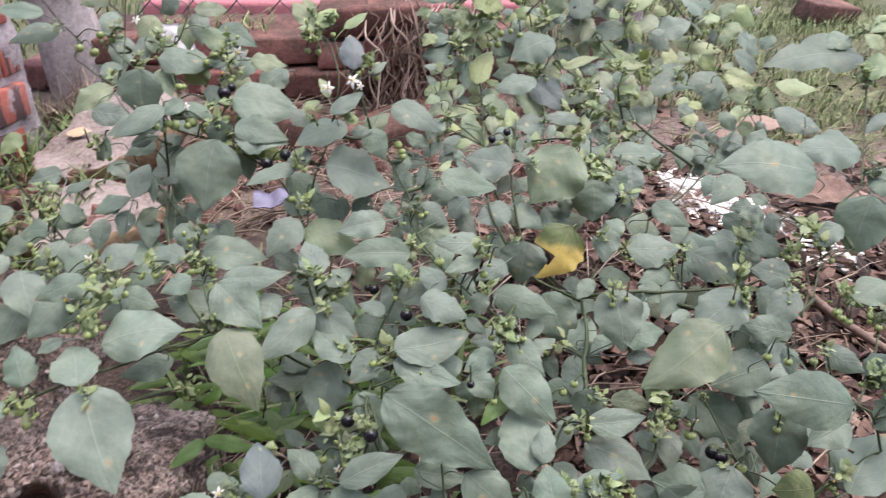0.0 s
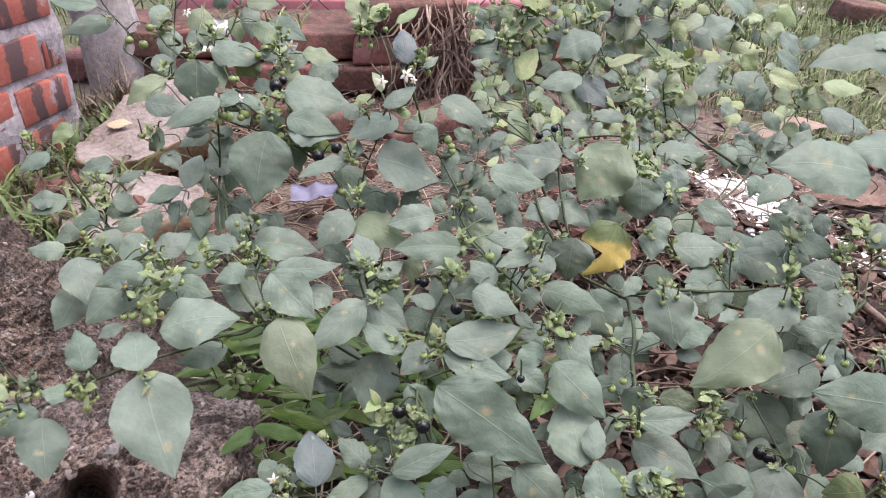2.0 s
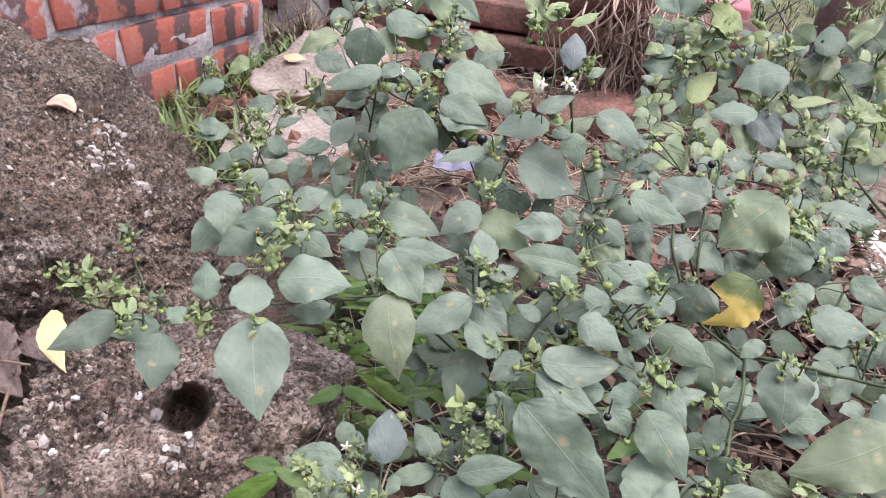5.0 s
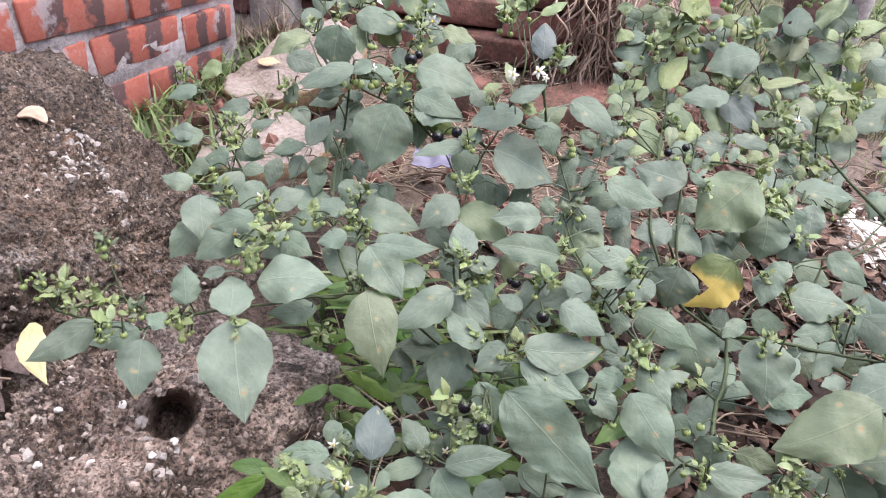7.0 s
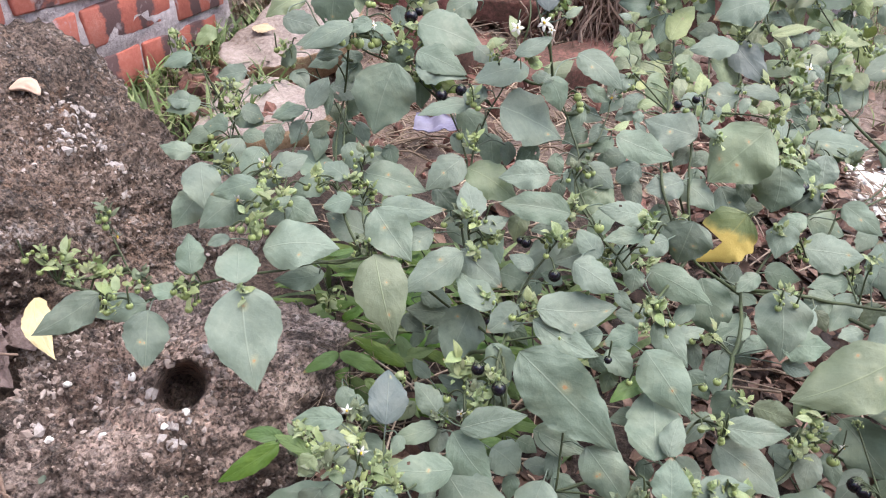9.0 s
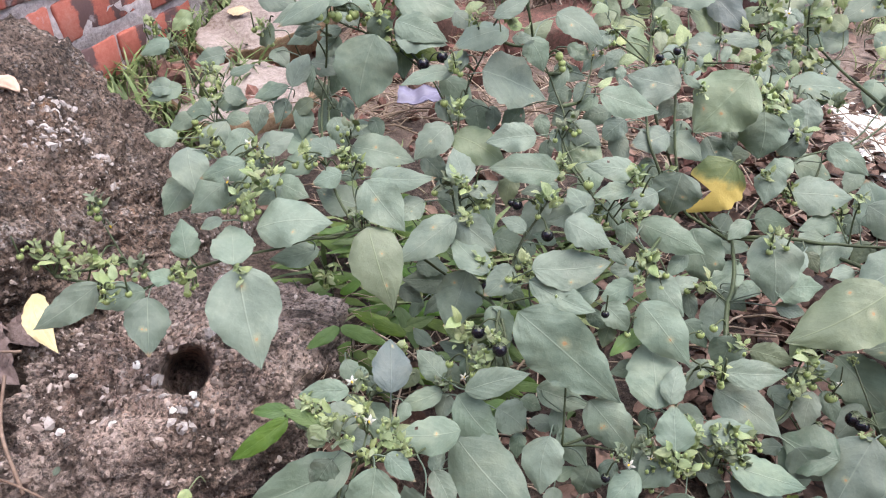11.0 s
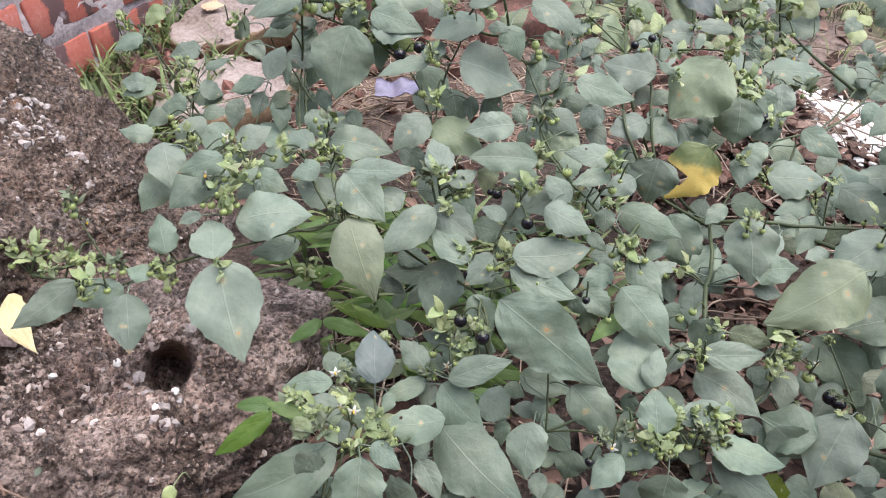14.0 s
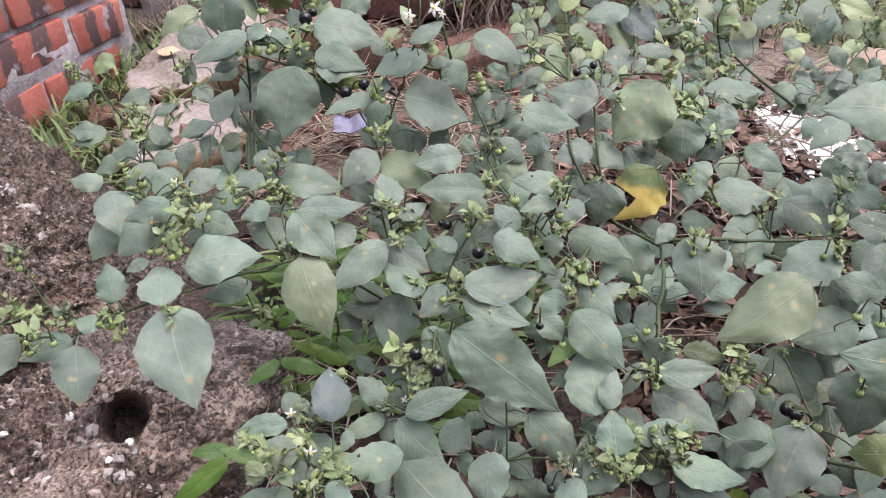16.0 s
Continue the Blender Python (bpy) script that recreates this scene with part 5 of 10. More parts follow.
leaf(plant_c, (-0.002, 0.413, 0.172), (-0.026, 0.397, 0.160), (-0.01, -0.60, 0.80), 0.028, LEAF)
leaf(plant_c, (-0.050, 0.360, 0.137), (-0.025, 0.351, 0.121), (0.24, -0.63, 0.74), 0.028, LEAF)
leaf(plant_c, (-0.194, 0.420, 0.132), (-0.149, 0.415, 0.125), (0.02, -0.74, 0.67), 0.013, BLADE)
leaf(plant_c, (-0.083, 0.269, 0.148), (-0.096, 0.254, 0.135), (0.05, -0.67, 0.74), 0.028, LEAF)
leaf(plant_c, (-0.106, 0.262, 0.195), (-0.086, 0.254, 0.183), (0.32, -0.44, 0.84), 0.014, LEAF, ruffle=1.0)
leaf(plant_c, (-0.146, 0.268, 0.171), (-0.154, 0.251, 0.156), (0.30, -0.71, 0.63), 0.020, LEAF, ruffle=1.0)
leaf(plant_c, (-0.149, 0.270, 0.200), (-0.156, 0.259, 0.189), (-0.10, -0.65, 0.75), 0.014, YOUNG, ruffle=1.0)
leaf(plant_c, (-0.154, 0.280, 0.186), (-0.185, 0.286, 0.188), (-0.02, -0.32, 0.95), 0.010, BLADE)
leaf(plant_c, (-0.191, 0.309, 0.153), (-0.222, 0.305, 0.152), (0.03, -0.48, 0.87), 0.012, BLADE)
leaf(plant_c, (-0.196, 0.423, 0.129), (-0.221, 0.403, 0.117), (0.23, -0.69, 0.69), 0.012, BLADE)
leaf(plant_c, (-0.168, 0.410, 0.119), (-0.142, 0.403, 0.104), (0.21, -0.68, 0.70), 0.010, BLADE)
leaf(plant_c, (-0.188, 0.426, 0.116), (-0.170, 0.436, 0.120), (0.10, -0.52, 0.85), 0.010, BLADE)
leaf(plant_c, (-0.116, 0.382, 0.139), (-0.125, 0.367, 0.130), (0.12, -0.57, 0.81), 0.012, PALE, ruffle=1.0)
leaf(plant_c, (-0.082, 0.414, 0.125), (-0.109, 0.421, 0.132), (0.05, -0.58, 0.82), 0.015, LEAF)
leaf(plant_c, (-0.150, 0.263, 0.128), (-0.162, 0.249, 0.115), (-0.07, -0.64, 0.76), 0.016, LEAF)
leaf(plant_c, (-0.139, 0.275, 0.132), (-0.146, 0.258, 0.113), (-0.06, -0.73, 0.68), 0.016, LEAF)
leaf(plant_c, (-0.159, 0.341, 0.146), (-0.146, 0.324, 0.124), (0.25, -0.68, 0.69), 0.020, PALE)
leaf(plant_c, (-0.148, 0.339, 0.139), (-0.119, 0.323, 0.119), (0.13, -0.65, 0.75), 0.023, LEAF, ruffle=1.0)
leaf(plant_c, (-0.086, 0.300, 0.129), (-0.067, 0.281, 0.111), (0.31, -0.48, 0.82), 0.018, LEAF, ruffle=1.0)
leaf(plant_c, (-0.064, 0.399, 0.152), (-0.042, 0.396, 0.146), (0.06, -0.80, 0.60), 0.017, LEAF)
leaf(plant_c, (-0.153, 0.304, 0.143), (-0.129, 0.308, 0.140), (0.18, -0.33, 0.93), 0.017, LEAF)
leaf(plant_c, (-0.159, 0.370, 0.146), (-0.159, 0.356, 0.131), (0.25, -0.70, 0.67), 0.013, LEAF)
leaf(plant_c, (-0.063, 0.293, 0.102), (-0.071, 0.280, 0.093), (0.05, -0.58, 0.81), 0.012, LEAF)
leaf(plant_c, (-0.067, 0.396, 0.165), (-0.068, 0.376, 0.144), (-0.18, -0.72, 0.67), 0.017, LEAF, ruffle=1.0)
leaf(plant_c, (-0.146, 0.319, 0.155), (-0.175, 0.303, 0.148), (0.06, -0.47, 0.88), 0.024, LEAF, ruffle=1.0)
leaf(plant_c, (-0.101, 0.419, 0.150), (-0.067, 0.420, 0.146), (0.11, -0.72, 0.68), 0.020, PALE)
leaf(plant_c, (-0.004, 0.375, 0.131), (-0.005, 0.356, 0.117), (0.06, -0.58, 0.81), 0.013, LEAF)
leaf(plant_c, (-0.033, 0.378, 0.128), (-0.016, 0.376, 0.121), (0.26, -0.59, 0.77), 0.014, LEAF)
leaf(plant_c, (0.000, 0.325, 0.099), (0.003, 0.311, 0.085), (0.13, -0.69, 0.71), 0.015, LEAF)
leaf(plant_c, (-0.067, 0.302, 0.094), (-0.046, 0.287, 0.078), (0.02, -0.73, 0.68), 0.022, LEAF, ruffle=1.0)
leaf(plant_c, (-0.097, 0.406, 0.125), (-0.085, 0.395, 0.112), (-0.00, -0.77, 0.63), 0.016, LEAF)
leaf(plant_c, (-0.118, 0.439, 0.107), (-0.138, 0.452, 0.113), (-0.09, -0.55, 0.83), 0.013, LEAF)
leaf(plant_c, (-0.148, 0.359, 0.150), (-0.146, 0.346, 0.137), (0.01, -0.70, 0.72), 0.011, LEAF)
leaf(plant_c, (-0.030, 0.361, 0.108), (-0.030, 0.347, 0.094), (-0.24, -0.68, 0.69), 0.014, LEAF)
leaf(plant_c, (-0.178, 0.384, 0.134), (-0.166, 0.371, 0.121), (0.31, -0.54, 0.78), 0.017, LEAF)
leaf(plant_c, (-0.114, 0.342, 0.146), (-0.119, 0.328, 0.137), (0.28, -0.63, 0.73), 0.011, LEAF)
leaf(plant_c, (-0.004, 0.371, 0.114), (-0.026, 0.366, 0.117), (0.21, -0.44, 0.87), 0.014, LEAF)
leaf(plant_c, (-0.087, 0.303, 0.123), (-0.082, 0.324, 0.127), (0.10, -0.24, 0.97), 0.012, LEAF, ruffle=1.0)
leaf(plant_c, (-0.078, 0.403, 0.139), (-0.079, 0.390, 0.124), (-0.09, -0.74, 0.66), 0.014, LEAF, ruffle=1.0)
leaf(plant_c, (-0.090, 0.367, 0.134), (-0.092, 0.349, 0.119), (-0.08, -0.64, 0.76), 0.016, LEAF)
berry(plant_c, (-0.136, 0.300, 0.173), 0.0033, GREEN)
berry(plant_c, (-0.128, 0.273, 0.174), 0.0027, GREEN)
berry(plant_c, (-0.134, 0.339, 0.161), 0.0031, GREEN)
berry(plant_c, (-0.069, 0.362, 0.172), 0.0035, GREEN)
berry(plant_c, (-0.090, 0.378, 0.155), 0.0033, GREEN)
berry(plant_c, (-0.070, 0.385, 0.187), 0.0052, BLACK)
berry(plant_c, (-0.051, 0.364, 0.194), 0.0054, BLACK)
flower(plant_c, (-0.152, 0.330, 0.174), 0.0048)
flower(plant_c, (-0.130, 0.300, 0.173), 0.0050)
flower(plant_c, (-0.075, 0.358, 0.166), 0.0037)
flower(plant_c, (-0.138, 0.297, 0.180), 0.0034)
shoot(plant_c, (-0.063, 0.358, 0.186), 0.0121)
shoot(plant_c, (-0.143, 0.271, 0.194), 0.0114)
shoot(plant_c, (-0.147, 0.336, 0.171), 0.0102)
shoot(plant_c, (-0.111, 0.293, 0.169), 0.0106)
shoot(plant_c, (-0.163, 0.290, 0.192), 0.0085)
shoot(plant_c, (-0.171, 0.300, 0.184), 0.0088)
shoot(plant_c, (-0.149, 0.279, 0.197), 0.0093)
shoot(plant_c, (-0.138, 0.309, 0.175), 0.0089)
shoot(plant_c, (-0.116, 0.300, 0.167), 0.0107)
shoot(plant_c, (-0.120, 0.272, 0.179), 0.0097)
shoot(plant_c, (-0.103, 0.283, 0.174), 0.0085)
shoot(plant_c, (-0.070, 0.367, 0.185), 0.0086)
shoot(plant_c, (-0.057, 0.370, 0.201), 0.0092)
shoot(plant_c, (-0.127, 0.374, 0.167), 0.0081)
shoot(plant_c, (-0.092, 0.365, 0.149), 0.0088)
shoot(plant_c, (-0.096, 0.265, 0.199), 0.0063)
shoot(plant_c, (-0.183, 0.308, 0.151), 0.0118)
plant_c.finish()
plant_d = Plant(0.10, 0.66, "nightshade plant bearing a half-yellow leaf")
stem(plant_d, 0.0010, (-0.052, 0.596, 0.310), (-0.040, 0.585, 0.290), (-0.029, 0.567, 0.276), (-0.027, 0.537, 0.263), (-0.015, 0.511, 0.256), (0.008, 0.478, 0.251))
stem(plant_d, 0.0010, (-0.031, 0.550, 0.269), (-0.016, 0.519, 0.258), (0.001, 0.489, 0.253), (0.024, 0.467, 0.242), (0.050, 0.471, 0.213))
stem(plant_d, 0.0013, (0.064, 0.657, 0.302), (0.063, 0.612, 0.285), (0.067, 0.582, 0.257), (0.080, 0.558, 0.223), (0.123, 0.549, 0.183))
stem(plant_d, 0.0013, (0.047, 0.769, 0.303), (0.040, 0.637, 0.293), (0.040, 0.597, 0.275), (0.047, 0.559, 0.257), (0.078, 0.547, 0.212), (0.127, 0.545, 0.183))
stem(plant_d, 0.0013, (-0.042, 0.364, 0.168), (-0.056, 0.385, 0.190), (-0.055, 0.430, 0.196), (-0.049, 0.463, 0.216), (-0.033, 0.489, 0.239))
stem(plant_d, 0.0008, (-0.034, 0.607, 0.306), (-0.047, 0.593, 0.302), (-0.056, 0.594, 0.311))
stem(plant_d, 0.0007, (-0.013, 0.630, 0.303), (-0.012, 0.613, 0.294), (-0.017, 0.586, 0.283))
leaf(plant_d, (-0.049, 0.534, 0.273), (-0.090, 0.523, 0.268), (0.10, -0.64, 0.76), 0.027, LEAF)
leaf(plant_d, (-0.026, 0.497, 0.263), (-0.083, 0.494, 0.262), (0.01, -0.54, 0.84), 0.029, LEAF)
leaf(plant_d, (-0.102, 0.570, 0.307), (-0.045, 0.570, 0.291), (0.24, -0.46, 0.86), 0.054, LEAF, spots=[(.75, .3)])
leaf(plant_d, (-0.066, 0.580, 0.335), (-0.050, 0.565, 0.317), (0.25, -0.61, 0.75), 0.025, LEAF)
leaf(plant_d, (-0.046, 0.460, 0.230), (-0.068, 0.467, 0.234), (0.03, -0.45, 0.89), 0.014, LEAF)
leaf(plant_d, (-0.017, 0.447, 0.254), (0.020, 0.441, 0.239), (0.25, -0.54, 0.81), 0.027, LEAF)
leaf(plant_d, (-0.037, 0.420, 0.226), (0.021, 0.441, 0.225), (0.22, -0.58, 0.79), 0.032, LEAF, spots=[(.45, .2), (.85, .4)])
leaf(plant_d, (-0.038, 0.418, 0.216), (0.014, 0.410, 0.201), (0.13, -0.63, 0.76), 0.023, LEAF, ruffle=1.0)
leaf(plant_d, (-0.052, 0.436, 0.212), (-0.071, 0.414, 0.197), (0.12, -0.65, 0.75), 0.023, LEAF)
leaf(plant_d, (0.046, 0.423, 0.205), (0.085, 0.392, 0.178), (-0.04, -0.69, 0.72), 0.036, LEAF, spots=[(.6, .5)])
leaf(plant_d, (0.053, 0.455, 0.210), (0.081, 0.431, 0.189), (-0.04, -0.69, 0.72), 0.024, LEAF)
leaf(plant_d, (-0.002, 0.589, 0.290), (0.050, 0.587, 0.278), (0.14, -0.65, 0.74), 0.029, LEAF)
leaf(plant_d, (0.066, 0.610, 0.290), (0.019, 0.617, 0.298), (0.06, -0.56, 0.83), 0.040, LEAF, spots=[(.45, .6)])
leaf(plant_d, (0.034, 0.503, 0.269), (-0.007, 0.497, 0.273), (0.17, -0.58, 0.80), 0.021, LEAF)
leaf(plant_d, (0.030, 0.479, 0.268), (0.001, 0.465, 0.265), (0.19, -0.56, 0.80), 0.015, LEAF)
leaf(plant_d, (0.074, 0.552, 0.241), (0.067, 0.527, 0.215), (-0.11, -0.70, 0.71), 0.042, LEAF)
leaf(plant_d, (0.043, 0.510, 0.215), (0.099, 0.498, 0.200), (0.02, -0.73, 0.69), 0.028, LEAF)
leaf(plant_d, (0.027, 0.452, 0.255), (0.028, 0.438, 0.243), (0.00, -0.65, 0.76), 0.016, LEAF)
leaf(plant_d, (0.001, 0.464, 0.249), (-0.019, 0.486, 0.258), (-0.11, -0.46, 0.88), 0.019, LEAF)
leaf(plant_d, (0.015, 0.434, 0.203), (-0.013, 0.422, 0.195), (0.06, -0.66, 0.75), 0.021, LEAF)
leaf(plant_d, (0.040, 0.442, 0.206), (0.016, 0.427, 0.198), (0.15, -0.67, 0.73), 0.019, LEAF)
leaf(plant_d, (-0.004, 0.489, 0.242), (-0.033, 0.472, 0.231), (0.10, -0.64, 0.76), 0.025, LEAF)
leaf(plant_d, (-0.024, 0.560, 0.272), (0.005, 0.552, 0.260), (0.10, -0.71, 0.69), 0.024, LEAF)
leaf(plant_d, (0.061, 0.581, 0.263), (0.029, 0.562, 0.257), (0.12, -0.48, 0.87), 0.027, LEAF)
leaf(plant_d, (0.022, 0.575, 0.274), (0.005, 0.561, 0.261), (-0.04, -0.65, 0.76), 0.021, LEAF)
leaf(plant_d, (0.002, 0.559, 0.260), (-0.024, 0.535, 0.239), (0.04, -0.68, 0.74), 0.030, PALE, ruffle=1.0)
leaf(plant_d, (0.016, 0.505, 0.238), (0.027, 0.487, 0.219), (-0.04, -0.74, 0.68), 0.016, LEAF)
leaf(plant_d, (-0.002, 0.653, 0.299), (-0.020, 0.633, 0.287), (0.06, -0.56, 0.83), 0.017, LEAF)
leaf(plant_d, (-0.021, 0.610, 0.262), (-0.041, 0.596, 0.250), (0.04, -0.68, 0.73), 0.020, LEAF)
leaf(plant_d, (-0.039, 0.515, 0.225), (-0.047, 0.483, 0.199), (-0.02, -0.65, 0.76), 0.028, LEAF)
leaf(plant_d, (-0.050, 0.569, 0.275), (-0.041, 0.557, 0.259), (0.10, -0.75, 0.66), 0.014, LEAF)
leaf(plant_d, (0.076, 0.623, 0.255), (0.073, 0.604, 0.237), (-0.03, -0.69, 0.73), 0.019, LEAF)
leaf(plant_d, (0.072, 0.665, 0.297), (0.062, 0.655, 0.288), (-0.18, -0.60, 0.78), 0.010, YOUNG, ruffle=1.0)
leaf(plant_d, (-0.067, 0.532, 0.232), (-0.068, 0.514, 0.212), (-0.10, -0.74, 0.67), 0.019, PALE)
leaf(plant_d, (-0.045, 0.630, 0.292), (-0.015, 0.629, 0.284), (0.19, -0.56, 0.80), 0.020, LEAF)
leaf(plant_d, (0.011, 0.450, 0.167), (0.026, 0.441, 0.156), (0.04, -0.72, 0.69), 0.013, LEAF, ruffle=1.0)
leaf(plant_d, (-0.065, 0.407, 0.194), (-0.046, 0.389, 0.171), (0.05, -0.77, 0.63), 0.022, LEAF)
leaf(plant_d, (0.045, 0.572, 0.242), (0.052, 0.553, 0.223), (0.02, -0.69, 0.72), 0.019, LEAF)
leaf(plant_d, (0.050, 0.481, 0.190), (0.022, 0.476, 0.190), (0.10, -0.59, 0.80), 0.019, LEAF)
leaf(plant_d, (-0.014, 0.613, 0.288), (-0.023, 0.595, 0.272), (-0.13, -0.62, 0.77), 0.016, LEAF)
leaf(plant_d, (0.060, 0.591, 0.257), (0.093, 0.575, 0.242), (0.06, -0.61, 0.79), 0.026, LEAF)
leaf(plant_d, (0.011, 0.664, 0.280), (-0.005, 0.654, 0.275), (0.04, -0.49, 0.87), 0.016, LEAF)
leaf(plant_d, (-0.040, 0.482, 0.203), (-0.053, 0.464, 0.189), (-0.03, -0.59, 0.80), 0.016, LEAF)
leaf(plant_d, (-0.033, 0.605, 0.303), (-0.046, 0.587, 0.286), (-0.02, -0.67, 0.75), 0.016, LEAF)
leaf(plant_d, (0.055, 0.527, 0.236), (0.027, 0.512, 0.226), (-0.01, -0.57, 0.82), 0.021, LEAF)
leaf(plant_d, (0.020, 0.426, 0.195), (0.042, 0.414, 0.182), (-0.02, -0.74, 0.67), 0.021, LEAF)
leaf(plant_d, (-0.003, 0.610, 0.277), (-0.021, 0.598, 0.266), (-0.17, -0.50, 0.85), 0.017, LEAF)
leaf(plant_d, (-0.022, 0.479, 0.207), (-0.042, 0.480, 0.212), (0.16, -0.58, 0.80), 0.012, LEAF)
leaf(plant_d, (-0.037, 0.558, 0.268), (-0.022, 0.544, 0.249), (0.13, -0.75, 0.65), 0.017, LEAF)
leaf(plant_d, (-0.068, 0.577, 0.278), (-0.082, 0.558, 0.258), (0.11, -0.75, 0.65), 0.019, LEAF, ruffle=1.0)
leaf(plant_d, (0.012, 0.616, 0.260), (-0.015, 0.603, 0.256), (0.19, -0.59, 0.78), 0.021, LEAF)
leaf(plant_d, (-0.039, 0.523, 0.239), (-0.025, 0.509, 0.227), (-0.09, -0.71, 0.70), 0.014, LEAF)
leaf(plant_d, (-0.027, 0.615, 0.279), (-0.047, 0.601, 0.268), (0.03, -0.65, 0.76), 0.019, LEAF)
leaf(plant_d, (0.064, 0.493, 0.197), (0.044, 0.491, 0.197), (0.04, -0.58, 0.81), 0.012, LEAF)
leaf(plant_d, (0.016, 0.676, 0.295), (0.002, 0.659, 0.280), (-0.23, -0.55, 0.81), 0.020, LEAF, ruffle=1.0)
leaf(plant_d, (0.006, 0.537, 0.248), (-0.008, 0.515, 0.225), (0.05, -0.73, 0.68), 0.019, LEAF)
leaf(plant_d, (0.066, 0.615, 0.278), (0.050, 0.597, 0.265), (0.04, -0.60, 0.80), 0.016, LEAF)
leaf(plant_d, (-0.041, 0.562, 0.255), (-0.039, 0.548, 0.239), (-0.09, -0.77, 0.63), 0.013, LEAF)
leaf(plant_d, (-0.058, 0.450, 0.182), (-0.039, 0.440, 0.168), (0.09, -0.73, 0.68), 0.015, LEAF)
leaf(plant_d, (0.015, 0.579, 0.261), (0.030, 0.556, 0.239), (-0.06, -0.71, 0.70), 0.018, LEAF)
leaf(plant_d, (-0.075, 0.486, 0.200), (-0.045, 0.486, 0.193), (0.22, -0.49, 0.84), 0.024, LEAF, ruffle=1.0)
leaf(plant_d, (0.086, 0.505, 0.194), (0.071, 0.487, 0.179), (-0.06, -0.60, 0.80), 0.014, LEAF)
leaf(plant_d, (-0.038, 0.523, 0.233), (-0.058, 0.514, 0.228), (0.06, -0.61, 0.79), 0.013, LEAF)
leaf(plant_d, (0.019, 0.464, 0.222), (0.034, 0.454, 0.213), (0.00, -0.67, 0.74), 0.011, LEAF)
leaf(plant_d, (0.084, 0.640, 0.264), (0.069, 0.628, 0.253), (-0.06, -0.65, 0.76), 0.016, LEAF)
leaf(plant_d, (0.016, 0.640, 0.294), (0.013, 0.629, 0.283), (-0.06, -0.71, 0.70), 0.010, LEAF)
leaf(plant_d, (0.014, 0.652, 0.291), (0.033, 0.665, 0.294), (0.15, -0.41, 0.90), 0.011, YOUNG)
leaf(plant_d, (0.045, 0.674, 0.291), (0.038, 0.665, 0.284), (0.02, -0.63, 0.78), 0.008, YOUNG, ruffle=1.0)
leaf(plant_d, (0.049, 0.635, 0.304), (0.061, 0.634, 0.300), (0.16, -0.64, 0.75), 0.007, LEAF, ruffle=1.0)
leaf(plant_d, (-0.003, 0.609, 0.286), (0.008, 0.623, 0.291), (0.11, -0.43, 0.90), 0.008, YOUNG, ruffle=1.0)
leaf(plant_d, (0.023, 0.611, 0.285), (0.013, 0.622, 0.291), (-0.10, -0.54, 0.83), 0.008, LEAF, ruffle=1.0)
berry(plant_d, (-0.003, 0.487, 0.261), 0.0041, GREEN)
berry(plant_d, (0.032, 0.473, 0.258), 0.0034, GREEN)
berry(plant_d, (0.040, 0.477, 0.248), 0.0028, GREEN)
berry(plant_d, (-0.040, 0.595, 0.317), 0.0036, GREEN)
berry(plant_d, (-0.037, 0.593, 0.312), 0.0033, GREEN)
berry(plant_d, (-0.021, 0.557, 0.281), 0.0030, GREEN)
berry(plant_d, (-0.019, 0.540, 0.275), 0.0028, GREEN)
berry(plant_d, (0.054, 0.632, 0.304), 0.0030, GREEN)
berry(plant_d, (-0.042, 0.442, 0.217), 0.0030, GREEN)
berry(plant_d, (-0.048, 0.436, 0.212), 0.0028, GREEN)
berry(plant_d, (0.038, 0.399, 0.193), 0.0025, GREEN)
berry(plant_d, (-0.036, 0.591, 0.308), 0.0032, GREEN)
berry(plant_d, (-0.040, 0.595, 0.319), 0.0027, GREEN)
berry(plant_d, (0.047, 0.643, 0.304), 0.0038, BLACK)
berry(plant_d, (-0.029, 0.456, 0.231), 0.0050, BLACK)
berry(plant_d, (-0.056, 0.479, 0.240), 0.0043, BLACK)
berry(plant_d, (-0.061, 0.481, 0.240), 0.0031, BLACK)
berry(plant_d, (0.021, 0.411, 0.199), 0.0031, BLACK)
flower(plant_d, (-0.011, 0.618, 0.312), 0.0056)
shoot(plant_d, (-0.033, 0.478, 0.251), 0.0136)
shoot(plant_d, (0.048, 0.453, 0.221), 0.0133)
shoot(plant_d, (-0.041, 0.431, 0.217), 0.0116)
shoot(plant_d, (-0.024, 0.547, 0.283), 0.0116)
shoot(plant_d, (-0.025, 0.504, 0.266), 0.0111)
shoot(plant_d, (-0.011, 0.413, 0.210), 0.0083)
shoot(plant_d, (0.029, 0.478, 0.280), 0.0114)
shoot(plant_d, (0.064, 0.555, 0.238), 0.0089)
shoot(plant_d, (0.034, 0.453, 0.259), 0.0079)
shoot(plant_d, (0.043, 0.437, 0.214), 0.0067)
shoot(plant_d, (0.007, 0.479, 0.240), 0.0102)
plant_d.finish()
plant_e = Plant(0.20, 0.52, "spreading nightshade plant over dry brown leaf litter")
stem(plant_e, 0.0020, (0.128, 0.547, 0.184), (0.126, 0.500, 0.182), (0.115, 0.442, 0.177), (0.119, 0.407, 0.152))
stem(plant_e, 0.0007, (0.048, 0.465, 0.211), (0.056, 0.445, 0.188), (0.078, 0.416, 0.172), (0.117, 0.406, 0.152))
stem(plant_e, 0.0008, (0.090, 0.358, 0.126), (0.081, 0.377, 0.146), (0.092, 0.405, 0.161), (0.116, 0.419, 0.164))
